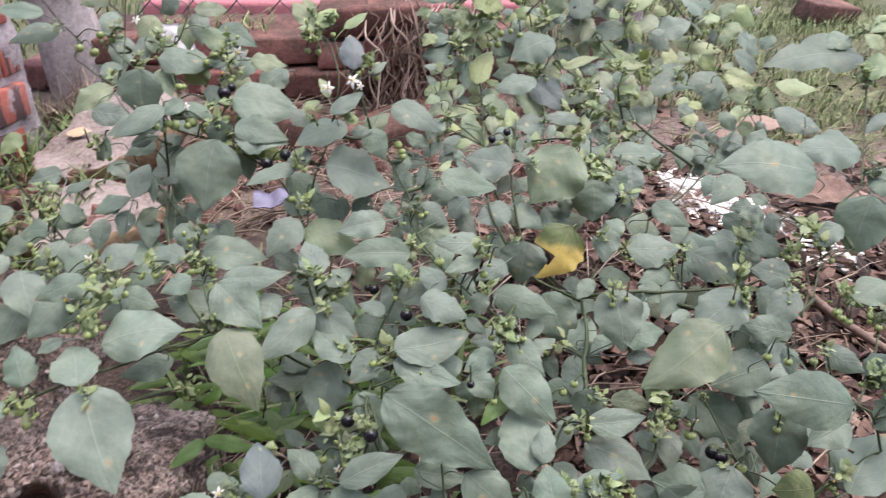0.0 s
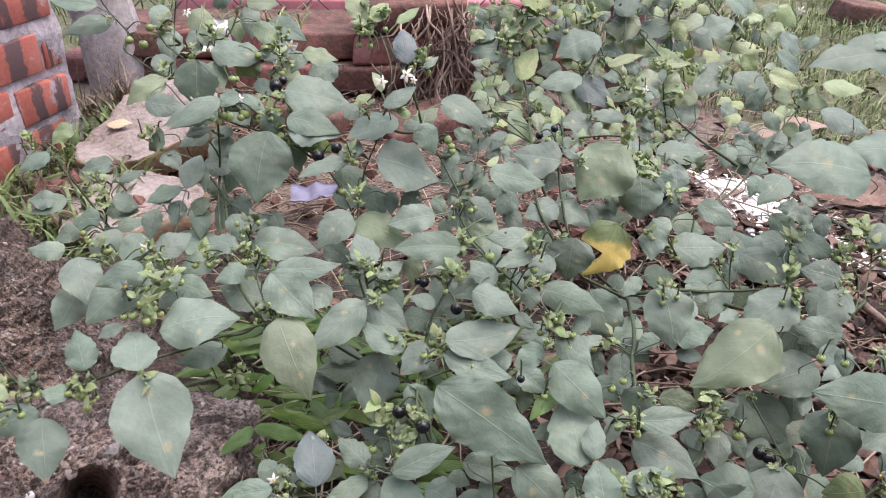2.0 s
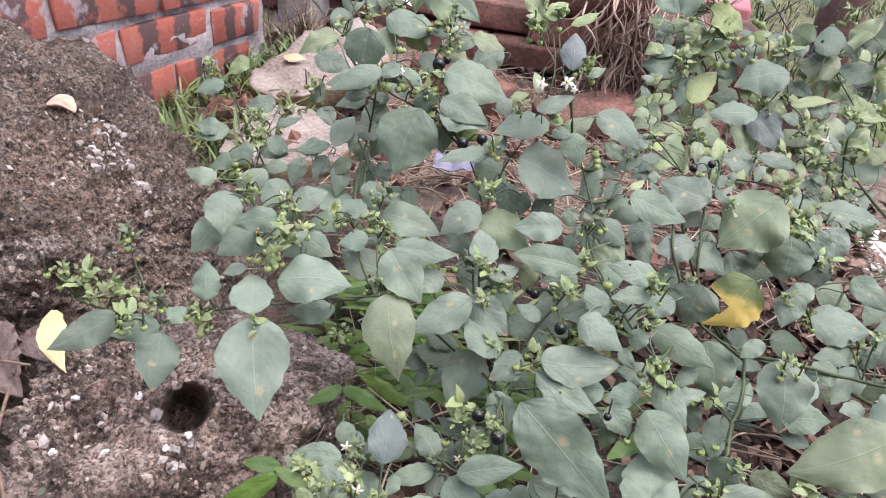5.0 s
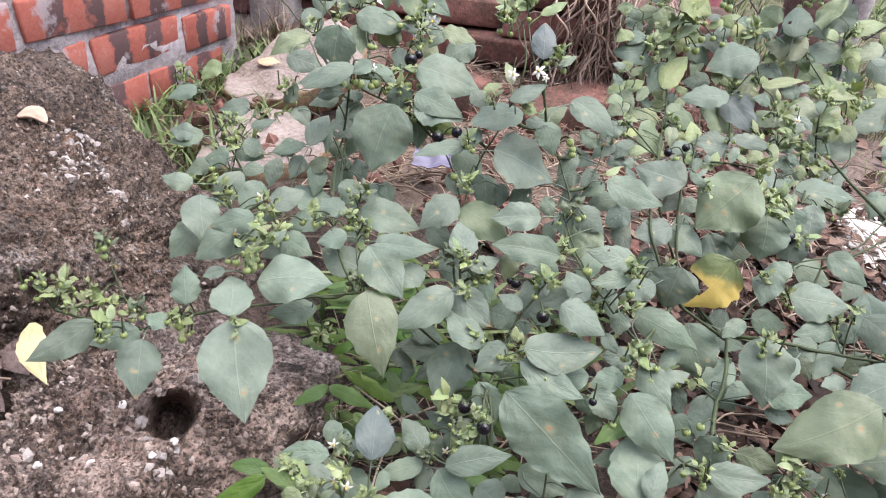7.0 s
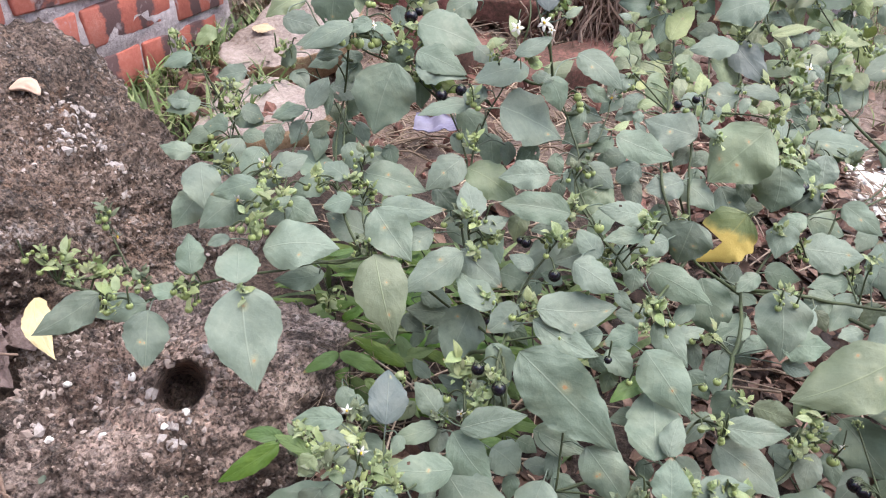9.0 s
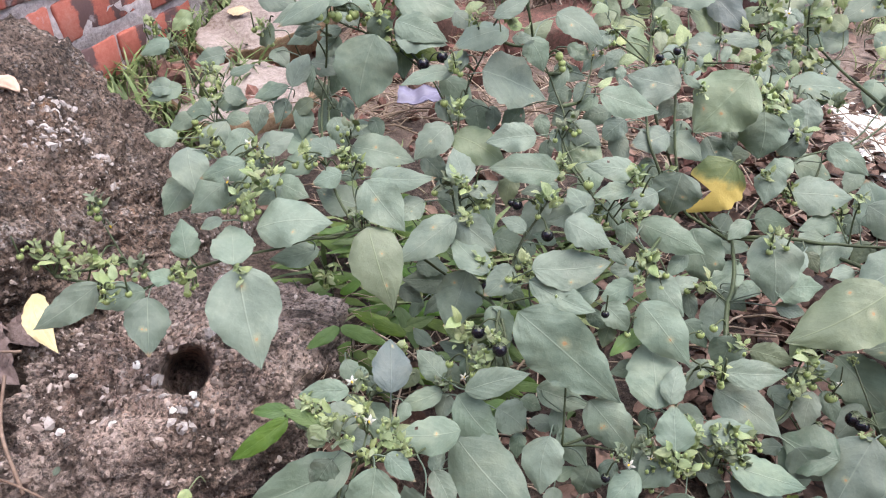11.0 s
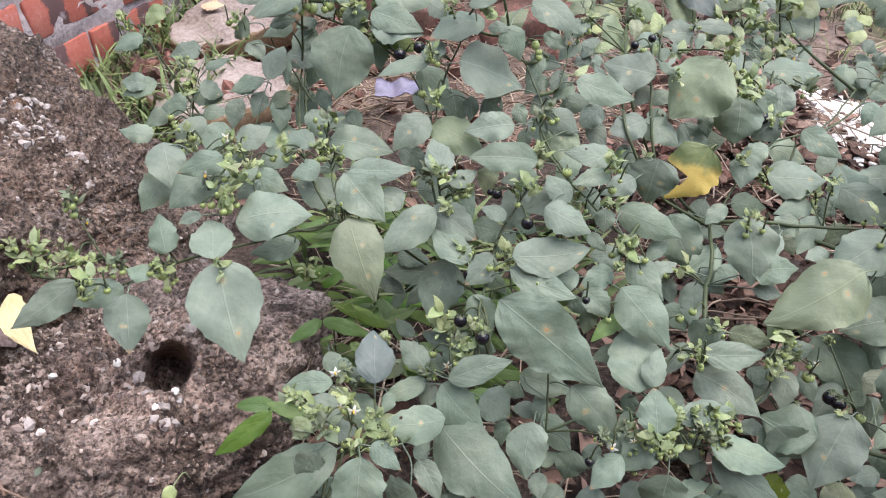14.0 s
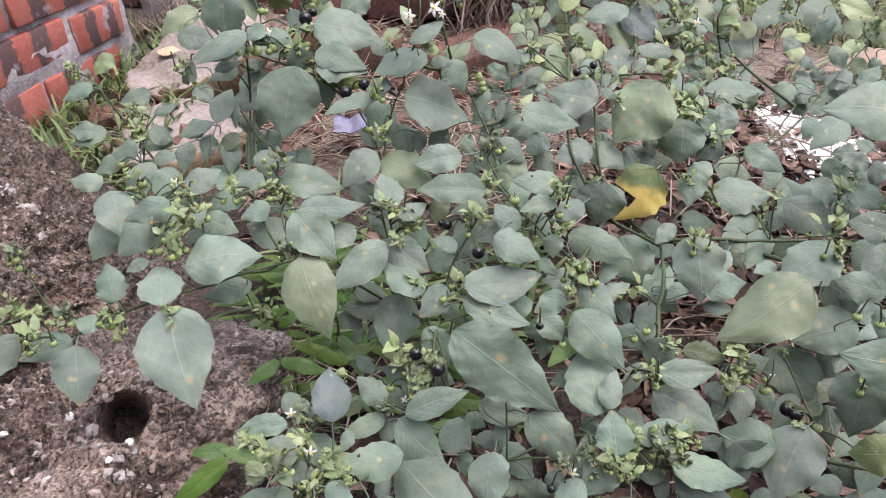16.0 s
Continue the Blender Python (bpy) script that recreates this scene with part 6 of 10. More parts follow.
stem(plant_e, 0.0008, (0.094, 0.348, 0.114), (0.122, 0.360, 0.117), (0.135, 0.379, 0.124))
stem(plant_e, 0.0010, (0.135, 0.377, 0.122), (0.171, 0.411, 0.126), (0.170, 0.423, 0.145), (0.174, 0.433, 0.160))
stem(plant_e, 0.0010, (0.172, 0.408, 0.123), (0.191, 0.393, 0.104), (0.205, 0.373, 0.086))
stem(plant_e, 0.0008, (-0.040, 0.445, 0.206), (-0.033, 0.410, 0.194), (-0.004, 0.378, 0.171), (0.002, 0.340, 0.129))
stem(plant_e, 0.0010, (0.319, 0.409, 0.179), (0.354, 0.457, 0.183), (0.395, 0.520, 0.183))
stem(plant_e, 0.0010, (0.355, 0.413, 0.126), (0.336, 0.417, 0.165), (0.265, 0.379, 0.217), (0.244, 0.384, 0.199))
stem(plant_e, 0.0008, (0.242, 0.407, 0.113), (0.263, 0.400, 0.108), (0.290, 0.388, 0.089))
leaf(plant_e, (-0.042, 0.382, 0.216), (0.038, 0.353, 0.170), (0.07, -0.78, 0.62), 0.048, LEAF, ruffle=1.0, spots=[(.4, .6)])
leaf(plant_e, (-0.022, 0.376, 0.146), (0.020, 0.371, 0.140), (0.04, -0.60, 0.80), 0.022, LEAF)
leaf(plant_e, (0.016, 0.356, 0.165), (0.053, 0.337, 0.134), (-0.04, -0.86, 0.51), 0.032, LEAF)
leaf(plant_e, (0.065, 0.365, 0.156), (0.057, 0.420, 0.176), (-0.02, -0.35, 0.94), 0.041, LEAF)
leaf(plant_e, (0.073, 0.365, 0.164), (0.079, 0.393, 0.177), (-0.10, -0.40, 0.91), 0.018, LEAF)
leaf(plant_e, (0.078, 0.335, 0.150), (0.075, 0.367, 0.163), (-0.10, -0.37, 0.92), 0.027, LEAF)
leaf(plant_e, (0.108, 0.394, 0.175), (0.155, 0.402, 0.175), (0.10, -0.65, 0.76), 0.022, LEAF)
leaf(plant_e, (0.118, 0.427, 0.181), (0.110, 0.406, 0.161), (-0.30, -0.60, 0.74), 0.027, LEAF)
leaf(plant_e, (0.111, 0.403, 0.146), (0.162, 0.383, 0.126), (0.06, -0.62, 0.79), 0.035, LEAF, spots=[(.4, .5)])
leaf(plant_e, (0.138, 0.487, 0.236), (0.145, 0.448, 0.199), (-0.17, -0.69, 0.70), 0.040, LEAF)
leaf(plant_e, (0.095, 0.355, 0.144), (0.135, 0.371, 0.146), (0.14, -0.45, 0.88), 0.018, LEAF)
leaf(plant_e, (0.079, 0.344, 0.137), (0.057, 0.322, 0.120), (-0.00, -0.58, 0.81), 0.028, LEAF)
leaf(plant_e, (0.093, 0.332, 0.114), (0.090, 0.305, 0.086), (-0.17, -0.71, 0.68), 0.036, LEAF)
leaf(plant_e, (0.121, 0.351, 0.126), (0.179, 0.354, 0.110), (0.27, -0.40, 0.88), 0.027, LEAF)
leaf(plant_e, (0.127, 0.355, 0.107), (0.183, 0.344, 0.079), (0.24, -0.63, 0.74), 0.028, LEAF)
leaf(plant_e, (0.056, 0.328, 0.130), (0.036, 0.306, 0.115), (-0.19, -0.42, 0.89), 0.021, LEAF)
leaf(plant_e, (0.184, 0.418, 0.144), (0.180, 0.395, 0.122), (-0.27, -0.66, 0.70), 0.019, LEAF)
leaf(plant_e, (0.175, 0.393, 0.113), (0.181, 0.363, 0.090), (-0.17, -0.62, 0.76), 0.027, LEAF)
leaf(plant_e, (0.225, 0.391, 0.134), (0.200, 0.349, 0.094), (-0.39, -0.51, 0.77), 0.045, LEAF, spots=[(.6, .45)])
leaf(plant_e, (0.217, 0.474, 0.131), (0.259, 0.450, 0.096), (0.04, -0.81, 0.59), 0.040, LEAF)
leaf(plant_e, (0.135, 0.522, 0.178), (0.109, 0.501, 0.160), (-0.03, -0.63, 0.77), 0.024, LEAF)
leaf(plant_e, (0.184, 0.454, 0.166), (0.167, 0.436, 0.156), (-0.10, -0.41, 0.91), 0.019, YOUNG)
leaf(plant_e, (0.068, 0.340, 0.119), (0.043, 0.350, 0.125), (-0.00, -0.56, 0.83), 0.022, LEAF)
leaf(plant_e, (0.024, 0.340, 0.114), (0.019, 0.323, 0.095), (-0.03, -0.73, 0.68), 0.023, LEAF)
leaf(plant_e, (0.051, 0.314, 0.096), (0.024, 0.303, 0.091), (0.03, -0.51, 0.86), 0.026, LEAF)
leaf(plant_e, (0.228, 0.417, 0.081), (0.206, 0.398, 0.072), (-0.10, -0.32, 0.94), 0.025, LEAF)
leaf(plant_e, (0.171, 0.363, 0.068), (0.197, 0.362, 0.063), (0.10, -0.73, 0.68), 0.028, OLIVE)
leaf(plant_e, (0.107, 0.395, 0.124), (0.078, 0.381, 0.121), (0.05, -0.31, 0.95), 0.029, LEAF)
leaf(plant_e, (0.226, 0.463, 0.215), (0.158, 0.435, 0.174), (-0.26, -0.54, 0.80), 0.052, PALE, spots=[(.25, .62), (.3, .2)])
leaf(plant_e, (0.259, 0.507, 0.217), (0.212, 0.483, 0.191), (-0.28, -0.43, 0.86), 0.043, LEAF, spots=[(.9, .5)])
leaf(plant_e, (0.273, 0.353, 0.232), (0.206, 0.359, 0.239), (0.00, -0.72, 0.70), 0.039, LEAF, spots=[(.62, .45)])
leaf(plant_e, (0.282, 0.478, 0.161), (0.228, 0.464, 0.150), (0.02, -0.68, 0.73), 0.041, LEAF)
leaf(plant_e, (0.297, 0.484, 0.192), (0.254, 0.495, 0.197), (-0.09, -0.74, 0.67), 0.028, LEAF)
leaf(plant_e, (0.303, 0.515, 0.219), (0.280, 0.488, 0.190), (-0.32, -0.54, 0.78), 0.027, LEAF)
leaf(plant_e, (0.258, 0.406, 0.180), (0.249, 0.377, 0.138), (-0.52, -0.64, 0.56), 0.042, LEAF)
leaf(plant_e, (0.219, 0.476, 0.130), (0.267, 0.452, 0.096), (-0.17, -0.90, 0.40), 0.042, LEAF)
leaf(plant_e, (0.298, 0.383, 0.186), (0.264, 0.371, 0.175), (-0.02, -0.62, 0.79), 0.028, LEAF)
leaf(plant_e, (0.323, 0.388, 0.105), (0.368, 0.430, 0.129), (-0.23, -0.29, 0.93), 0.046, LEAF)
leaf(plant_e, (0.291, 0.385, 0.118), (0.257, 0.384, 0.112), (-0.12, -0.63, 0.76), 0.031, YOUNG)
leaf(plant_e, (0.288, 0.425, 0.224), (0.315, 0.410, 0.212), (-0.19, -0.82, 0.54), 0.019, LEAF)
leaf(plant_e, (0.401, 0.538, 0.209), (0.362, 0.523, 0.192), (-0.20, -0.45, 0.87), 0.029, LEAF)
leaf(plant_e, (0.365, 0.445, 0.193), (0.338, 0.434, 0.174), (-0.45, -0.34, 0.82), 0.031, LEAF)
leaf(plant_e, (0.372, 0.424, 0.164), (0.338, 0.412, 0.152), (-0.11, -0.51, 0.85), 0.034, LEAF)
leaf(plant_e, (0.204, 0.379, 0.119), (0.162, 0.388, 0.121), (-0.07, -0.54, 0.84), 0.039, LEAF)
leaf(plant_e, (0.174, 0.383, 0.121), (0.195, 0.368, 0.100), (-0.13, -0.86, 0.49), 0.033, LEAF)
leaf(plant_e, (0.057, 0.422, 0.177), (0.029, 0.400, 0.167), (-0.08, -0.32, 0.94), 0.015, BLADE)
leaf(plant_e, (0.121, 0.359, 0.099), (0.120, 0.346, 0.085), (-0.32, -0.68, 0.66), 0.013, LEAF)
leaf(plant_e, (0.113, 0.483, 0.169), (0.113, 0.451, 0.145), (-0.23, -0.59, 0.78), 0.022, LEAF)
leaf(plant_e, (0.208, 0.450, 0.114), (0.218, 0.431, 0.098), (-0.22, -0.70, 0.67), 0.016, LEAF)
leaf(plant_e, (0.237, 0.377, 0.070), (0.225, 0.348, 0.052), (-0.43, -0.36, 0.83), 0.025, PALE, ruffle=1.0)
leaf(plant_e, (0.017, 0.325, 0.087), (0.003, 0.301, 0.063), (-0.22, -0.62, 0.75), 0.024, LEAF)
leaf(plant_e, (0.258, 0.422, 0.226), (0.259, 0.407, 0.209), (-0.46, -0.67, 0.58), 0.013, LEAF)
leaf(plant_e, (0.294, 0.391, 0.049), (0.321, 0.396, 0.048), (0.10, -0.43, 0.90), 0.019, LEAF)
leaf(plant_e, (0.276, 0.535, 0.170), (0.280, 0.508, 0.138), (-0.54, -0.67, 0.51), 0.022, LEAF)
leaf(plant_e, (0.306, 0.393, 0.050), (0.268, 0.386, 0.049), (0.10, -0.65, 0.75), 0.021, LEAF)
leaf(plant_e, (0.143, 0.454, 0.209), (0.181, 0.466, 0.208), (0.23, -0.62, 0.75), 0.025, LEAF, ruffle=1.0)
leaf(plant_e, (0.280, 0.397, 0.040), (0.253, 0.389, 0.036), (0.02, -0.49, 0.87), 0.019, LEAF)
leaf(plant_e, (0.134, 0.429, 0.167), (0.168, 0.428, 0.160), (0.07, -0.84, 0.54), 0.020, PALE, ruffle=1.0)
leaf(plant_e, (0.204, 0.389, 0.045), (0.233, 0.378, 0.032), (0.15, -0.54, 0.83), 0.027, LEAF, ruffle=1.0)
leaf(plant_e, (0.304, 0.413, 0.081), (0.282, 0.383, 0.062), (-0.26, -0.39, 0.88), 0.022, LEAF)
leaf(plant_e, (0.271, 0.415, 0.070), (0.275, 0.402, 0.055), (-0.39, -0.75, 0.53), 0.012, LEAF)
leaf(plant_e, (0.187, 0.454, 0.127), (0.216, 0.463, 0.131), (0.13, -0.69, 0.72), 0.018, LEAF)
leaf(plant_e, (0.165, 0.373, 0.060), (0.164, 0.341, 0.037), (-0.42, -0.53, 0.74), 0.025, LEAF, ruffle=1.0)
leaf(plant_e, (0.275, 0.410, 0.069), (0.294, 0.396, 0.053), (-0.15, -0.82, 0.55), 0.021, LEAF, ruffle=1.0)
leaf(plant_e, (0.260, 0.437, 0.108), (0.262, 0.410, 0.086), (-0.55, -0.56, 0.62), 0.022, LEAF)
leaf(plant_e, (0.308, 0.555, 0.194), (0.290, 0.523, 0.173), (-0.24, -0.42, 0.88), 0.025, LEAF)
leaf(plant_e, (0.140, 0.365, 0.062), (0.148, 0.340, 0.041), (-0.22, -0.69, 0.69), 0.021, LEAF)
leaf(plant_e, (0.102, 0.355, 0.108), (0.122, 0.354, 0.102), (0.14, -0.77, 0.62), 0.015, LEAF)
leaf(plant_e, (0.176, 0.404, 0.091), (0.153, 0.398, 0.090), (0.06, -0.36, 0.93), 0.014, LEAF)
leaf(plant_e, (0.077, 0.342, 0.081), (0.065, 0.324, 0.068), (-0.21, -0.47, 0.86), 0.018, LEAF)
leaf(plant_e, (0.028, 0.427, 0.176), (0.024, 0.413, 0.161), (-0.13, -0.72, 0.68), 0.014, PALE)
leaf(plant_e, (0.131, 0.341, 0.078), (0.114, 0.327, 0.067), (-0.18, -0.49, 0.85), 0.014, LEAF)
leaf(plant_e, (0.182, 0.441, 0.120), (0.185, 0.426, 0.106), (-0.25, -0.67, 0.70), 0.014, LEAF)
leaf(plant_e, (0.001, 0.332, 0.098), (0.015, 0.344, 0.101), (0.09, -0.32, 0.94), 0.011, LEAF)
leaf(plant_e, (0.269, 0.432, 0.200), (0.251, 0.422, 0.194), (-0.09, -0.37, 0.93), 0.011, LEAF)
leaf(plant_e, (0.270, 0.484, 0.131), (0.267, 0.462, 0.106), (-0.48, -0.62, 0.62), 0.021, LEAF)
leaf(plant_e, (-0.001, 0.357, 0.127), (0.023, 0.342, 0.103), (0.23, -0.71, 0.67), 0.021, LEAF, ruffle=1.0)
leaf(plant_e, (0.177, 0.514, 0.204), (0.165, 0.493, 0.188), (-0.37, -0.43, 0.83), 0.016, LEAF)
leaf(plant_e, (0.126, 0.383, 0.115), (0.139, 0.373, 0.104), (-0.16, -0.81, 0.57), 0.014, LEAF, ruffle=1.0)
leaf(plant_e, (0.098, 0.371, 0.119), (0.107, 0.360, 0.106), (-0.21, -0.83, 0.52), 0.013, LEAF)
leaf(plant_e, (0.278, 0.378, 0.050), (0.260, 0.374, 0.046), (-0.09, -0.42, 0.91), 0.011, LEAF)
leaf(plant_e, (0.293, 0.404, 0.131), (0.274, 0.397, 0.127), (-0.08, -0.41, 0.91), 0.016, LEAF)
leaf(plant_e, (0.312, 0.409, 0.072), (0.327, 0.396, 0.059), (-0.27, -0.84, 0.47), 0.018, LEAF)
leaf(plant_e, (0.090, 0.466, 0.154), (0.110, 0.454, 0.138), (-0.00, -0.80, 0.60), 0.020, LEAF)
leaf(plant_e, (0.114, 0.432, 0.136), (0.093, 0.432, 0.138), (0.12, -0.57, 0.82), 0.016, LEAF)
leaf(plant_e, (0.175, 0.431, 0.120), (0.167, 0.413, 0.101), (-0.21, -0.67, 0.71), 0.014, LEAF)
leaf(plant_e, (0.275, 0.507, 0.173), (0.289, 0.492, 0.159), (-0.22, -0.76, 0.61), 0.016, LEAF, ruffle=1.0)
leaf(plant_e, (0.111, 0.371, 0.093), (0.089, 0.367, 0.091), (0.10, -0.69, 0.72), 0.015, LEAF)
leaf(plant_e, (0.114, 0.493, 0.171), (0.140, 0.482, 0.159), (-0.06, -0.81, 0.58), 0.019, LEAF)
leaf(plant_e, (0.265, 0.439, 0.135), (0.246, 0.424, 0.122), (-0.34, -0.32, 0.88), 0.019, PALE)
leaf(plant_e, (0.218, 0.513, 0.193), (0.198, 0.502, 0.190), (-0.03, -0.28, 0.96), 0.016, LEAF)
leaf(plant_e, (0.062, 0.386, 0.131), (0.065, 0.373, 0.117), (0.03, -0.74, 0.68), 0.014, LEAF)
leaf(plant_e, (0.241, 0.451, 0.103), (0.219, 0.423, 0.087), (-0.08, -0.46, 0.88), 0.021, LEAF, ruffle=1.0)
leaf(plant_e, (0.336, 0.404, 0.044), (0.315, 0.384, 0.024), (-0.46, -0.33, 0.82), 0.026, PALE)
leaf(plant_e, (0.276, 0.401, 0.057), (0.248, 0.391, 0.057), (0.13, -0.36, 0.92), 0.017, LEAF)
leaf(plant_e, (0.117, 0.380, 0.109), (0.115, 0.365, 0.093), (-0.08, -0.72, 0.69), 0.011, LEAF, ruffle=1.0)
leaf(plant_e, (0.157, 0.425, 0.126), (0.180, 0.433, 0.127), (0.11, -0.37, 0.92), 0.016, LEAF)
leaf(plant_e, (0.272, 0.467, 0.142), (0.265, 0.450, 0.131), (-0.11, -0.52, 0.84), 0.013, LEAF)
leaf(plant_e, (0.040, 0.344, 0.118), (0.036, 0.329, 0.105), (-0.16, -0.62, 0.77), 0.014, LEAF)
leaf(plant_e, (0.100, 0.407, 0.163), (0.086, 0.392, 0.149), (-0.22, -0.55, 0.81), 0.013, LEAF)
leaf(plant_e, (0.067, 0.370, 0.128), (0.054, 0.358, 0.122), (0.09, -0.51, 0.86), 0.010, LEAF)
leaf(plant_e, (0.052, 0.409, 0.154), (0.031, 0.399, 0.149), (0.10, -0.63, 0.77), 0.014, LEAF)
leaf(plant_e, (0.093, 0.336, 0.044), (0.079, 0.347, 0.049), (-0.06, -0.46, 0.89), 0.014, LEAF, ruffle=1.0)
leaf(plant_e, (0.149, 0.454, 0.193), (0.173, 0.455, 0.188), (0.16, -0.76, 0.63), 0.013, LEAF, ruffle=1.0)
leaf(plant_e, (0.075, 0.480, 0.175), (0.098, 0.493, 0.179), (0.06, -0.37, 0.93), 0.016, LEAF)
leaf(plant_e, (0.256, 0.443, 0.199), (0.282, 0.448, 0.200), (0.11, -0.72, 0.69), 0.017, LEAF)
leaf(plant_e, (0.107, 0.337, 0.084), (0.130, 0.348, 0.084), (0.07, -0.18, 0.98), 0.014, LEAF)
leaf(plant_e, (0.240, 0.423, 0.107), (0.254, 0.439, 0.113), (-0.22, -0.20, 0.96), 0.013, PALE)
leaf(plant_e, (0.299, 0.396, 0.032), (0.320, 0.394, 0.027), (0.14, -0.52, 0.84), 0.015, LEAF)
leaf(plant_e, (0.144, 0.494, 0.183), (0.125, 0.477, 0.173), (-0.22, -0.31, 0.92), 0.016, LEAF, ruffle=1.0)
leaf(plant_e, (0.293, 0.439, 0.074), (0.274, 0.419, 0.064), (-0.15, -0.34, 0.93), 0.018, LEAF)
leaf(plant_e, (0.090, 0.484, 0.170), (0.098, 0.468, 0.151), (-0.25, -0.77, 0.58), 0.014, LEAF, ruffle=1.0)
leaf(plant_e, (0.170, 0.439, 0.143), (0.188, 0.434, 0.134), (0.08, -0.80, 0.60), 0.012, LEAF)
leaf(plant_e, (0.284, 0.397, 0.164), (0.268, 0.390, 0.160), (0.09, -0.65, 0.75), 0.012, LEAF)
berry(plant_e, (0.094, 0.424, 0.180), 0.0034, GREEN)
berry(plant_e, (0.104, 0.431, 0.182), 0.0032, GREEN)
berry(plant_e, (0.188, 0.429, 0.138), 0.0033, GREEN)
berry(plant_e, (0.207, 0.435, 0.122), 0.0043, GREEN)
berry(plant_e, (0.163, 0.412, 0.158), 0.0027, GREEN)
berry(plant_e, (0.177, 0.419, 0.144), 0.0028, GREEN)
berry(plant_e, (0.092, 0.364, 0.146), 0.0026, GREEN)
berry(plant_e, (0.061, 0.345, 0.143), 0.0026, GREEN)
berry(plant_e, (0.083, 0.337, 0.123), 0.0026, GREEN)
berry(plant_e, (0.337, 0.496, 0.205), 0.0041, GREEN)
berry(plant_e, (0.337, 0.488, 0.205), 0.0033, GREEN)
berry(plant_e, (0.342, 0.485, 0.203), 0.0033, GREEN)
berry(plant_e, (0.262, 0.392, 0.237), 0.0028, GREEN)
berry(plant_e, (0.296, 0.389, 0.197), 0.0031, GREEN)
berry(plant_e, (0.373, 0.504, 0.195), 0.0035, GREEN)
berry(plant_e, (0.376, 0.494, 0.190), 0.0032, GREEN)
berry(plant_e, (0.238, 0.399, 0.122), 0.0038, GREEN)
berry(plant_e, (0.247, 0.424, 0.215), 0.0034, GREEN)
berry(plant_e, (0.242, 0.389, 0.239), 0.0030, GREEN)
berry(plant_e, (0.210, 0.436, 0.121), 0.0033, GREEN)
berry(plant_e, (0.175, 0.418, 0.145), 0.0032, GREEN)
berry(plant_e, (0.223, 0.420, 0.120), 0.0057, BLACK)
berry(plant_e, (0.226, 0.412, 0.121), 0.0052, BLACK)
berry(plant_e, (0.192, 0.403, 0.121), 0.0050, BLACK)
berry(plant_e, (0.193, 0.378, 0.109), 0.0053, BLACK)
berry(plant_e, (0.034, 0.320, 0.128), 0.0034, BLACK)
berry(plant_e, (0.221, 0.418, 0.120), 0.0058, BLACK)
berry(plant_e, (0.225, 0.412, 0.121), 0.0048, BLACK)
berry(plant_e, (0.192, 0.403, 0.121), 0.0043, BLACK)
berry(plant_e, (0.297, 0.384, 0.168), 0.0040, BLACK)
flower(plant_e, (0.048, 0.325, 0.141), 0.0047)
flower(plant_e, (0.218, 0.452, 0.122), 0.0041)
flower(plant_e, (0.358, 0.374, 0.065), 0.0050)
flower(plant_e, (0.294, 0.381, 0.139), 0.0047)
flower(plant_e, (0.301, 0.381, 0.129), 0.0044)
flower(plant_e, (0.063, 0.334, 0.140), 0.0032)
shoot(plant_e, (0.085, 0.348, 0.143), 0.0120)
shoot(plant_e, (0.130, 0.367, 0.139), 0.0114)
shoot(plant_e, (0.088, 0.338, 0.132), 0.0100)
shoot(plant_e, (0.042, 0.330, 0.146), 0.0086)
shoot(plant_e, (0.174, 0.426, 0.168), 0.0114)
shoot(plant_e, (0.193, 0.440, 0.142), 0.0097)
shoot(plant_e, (0.100, 0.473, 0.189), 0.0104)
shoot(plant_e, (0.117, 0.363, 0.143), 0.0116)
shoot(plant_e, (0.171, 0.414, 0.154), 0.0111)
shoot(plant_e, (0.384, 0.506, 0.194), 0.0148)
shoot(plant_e, (0.357, 0.520, 0.208), 0.0110)
shoot(plant_e, (0.347, 0.437, 0.188), 0.0135)
shoot(plant_e, (0.056, 0.340, 0.148), 0.0083)
shoot(plant_e, (0.087, 0.354, 0.147), 0.0108)
shoot(plant_e, (0.104, 0.361, 0.146), 0.0108)
shoot(plant_e, (0.113, 0.353, 0.139), 0.0092)
shoot(plant_e, (0.076, 0.344, 0.142), 0.0087)
shoot(plant_e, (0.078, 0.329, 0.151), 0.0109)
shoot(plant_e, (0.102, 0.386, 0.184), 0.0095)
shoot(plant_e, (0.121, 0.416, 0.182), 0.0103)
shoot(plant_e, (0.089, 0.357, 0.153), 0.0077)
shoot(plant_e, (0.070, 0.336, 0.139), 0.0113)
shoot(plant_e, (0.130, 0.357, 0.124), 0.0121)
shoot(plant_e, (0.219, 0.392, 0.132), 0.0066)
shoot(plant_e, (0.223, 0.462, 0.141), 0.0063)
shoot(plant_e, (0.189, 0.446, 0.174), 0.0085)
shoot(plant_e, (0.067, 0.330, 0.120), 0.0095)
shoot(plant_e, (0.237, 0.420, 0.084), 0.0084)
shoot(plant_e, (0.255, 0.400, 0.183), 0.0090)
shoot(plant_e, (0.321, 0.396, 0.115), 0.0102)
shoot(plant_e, (0.284, 0.416, 0.228), 0.0071)
shoot(plant_e, (0.360, 0.421, 0.165), 0.0111)
plant_e.finish()
plant_f = Plant(0.17, 0.82, "tall upright nightshade plant with pale young tops")
stem(plant_f, 0.0010, (0.284, 0.741, 0.232), (0.239, 0.670, 0.224), (0.187, 0.631, 0.225), (0.157, 0.590, 0.217), (0.131, 0.548, 0.185))
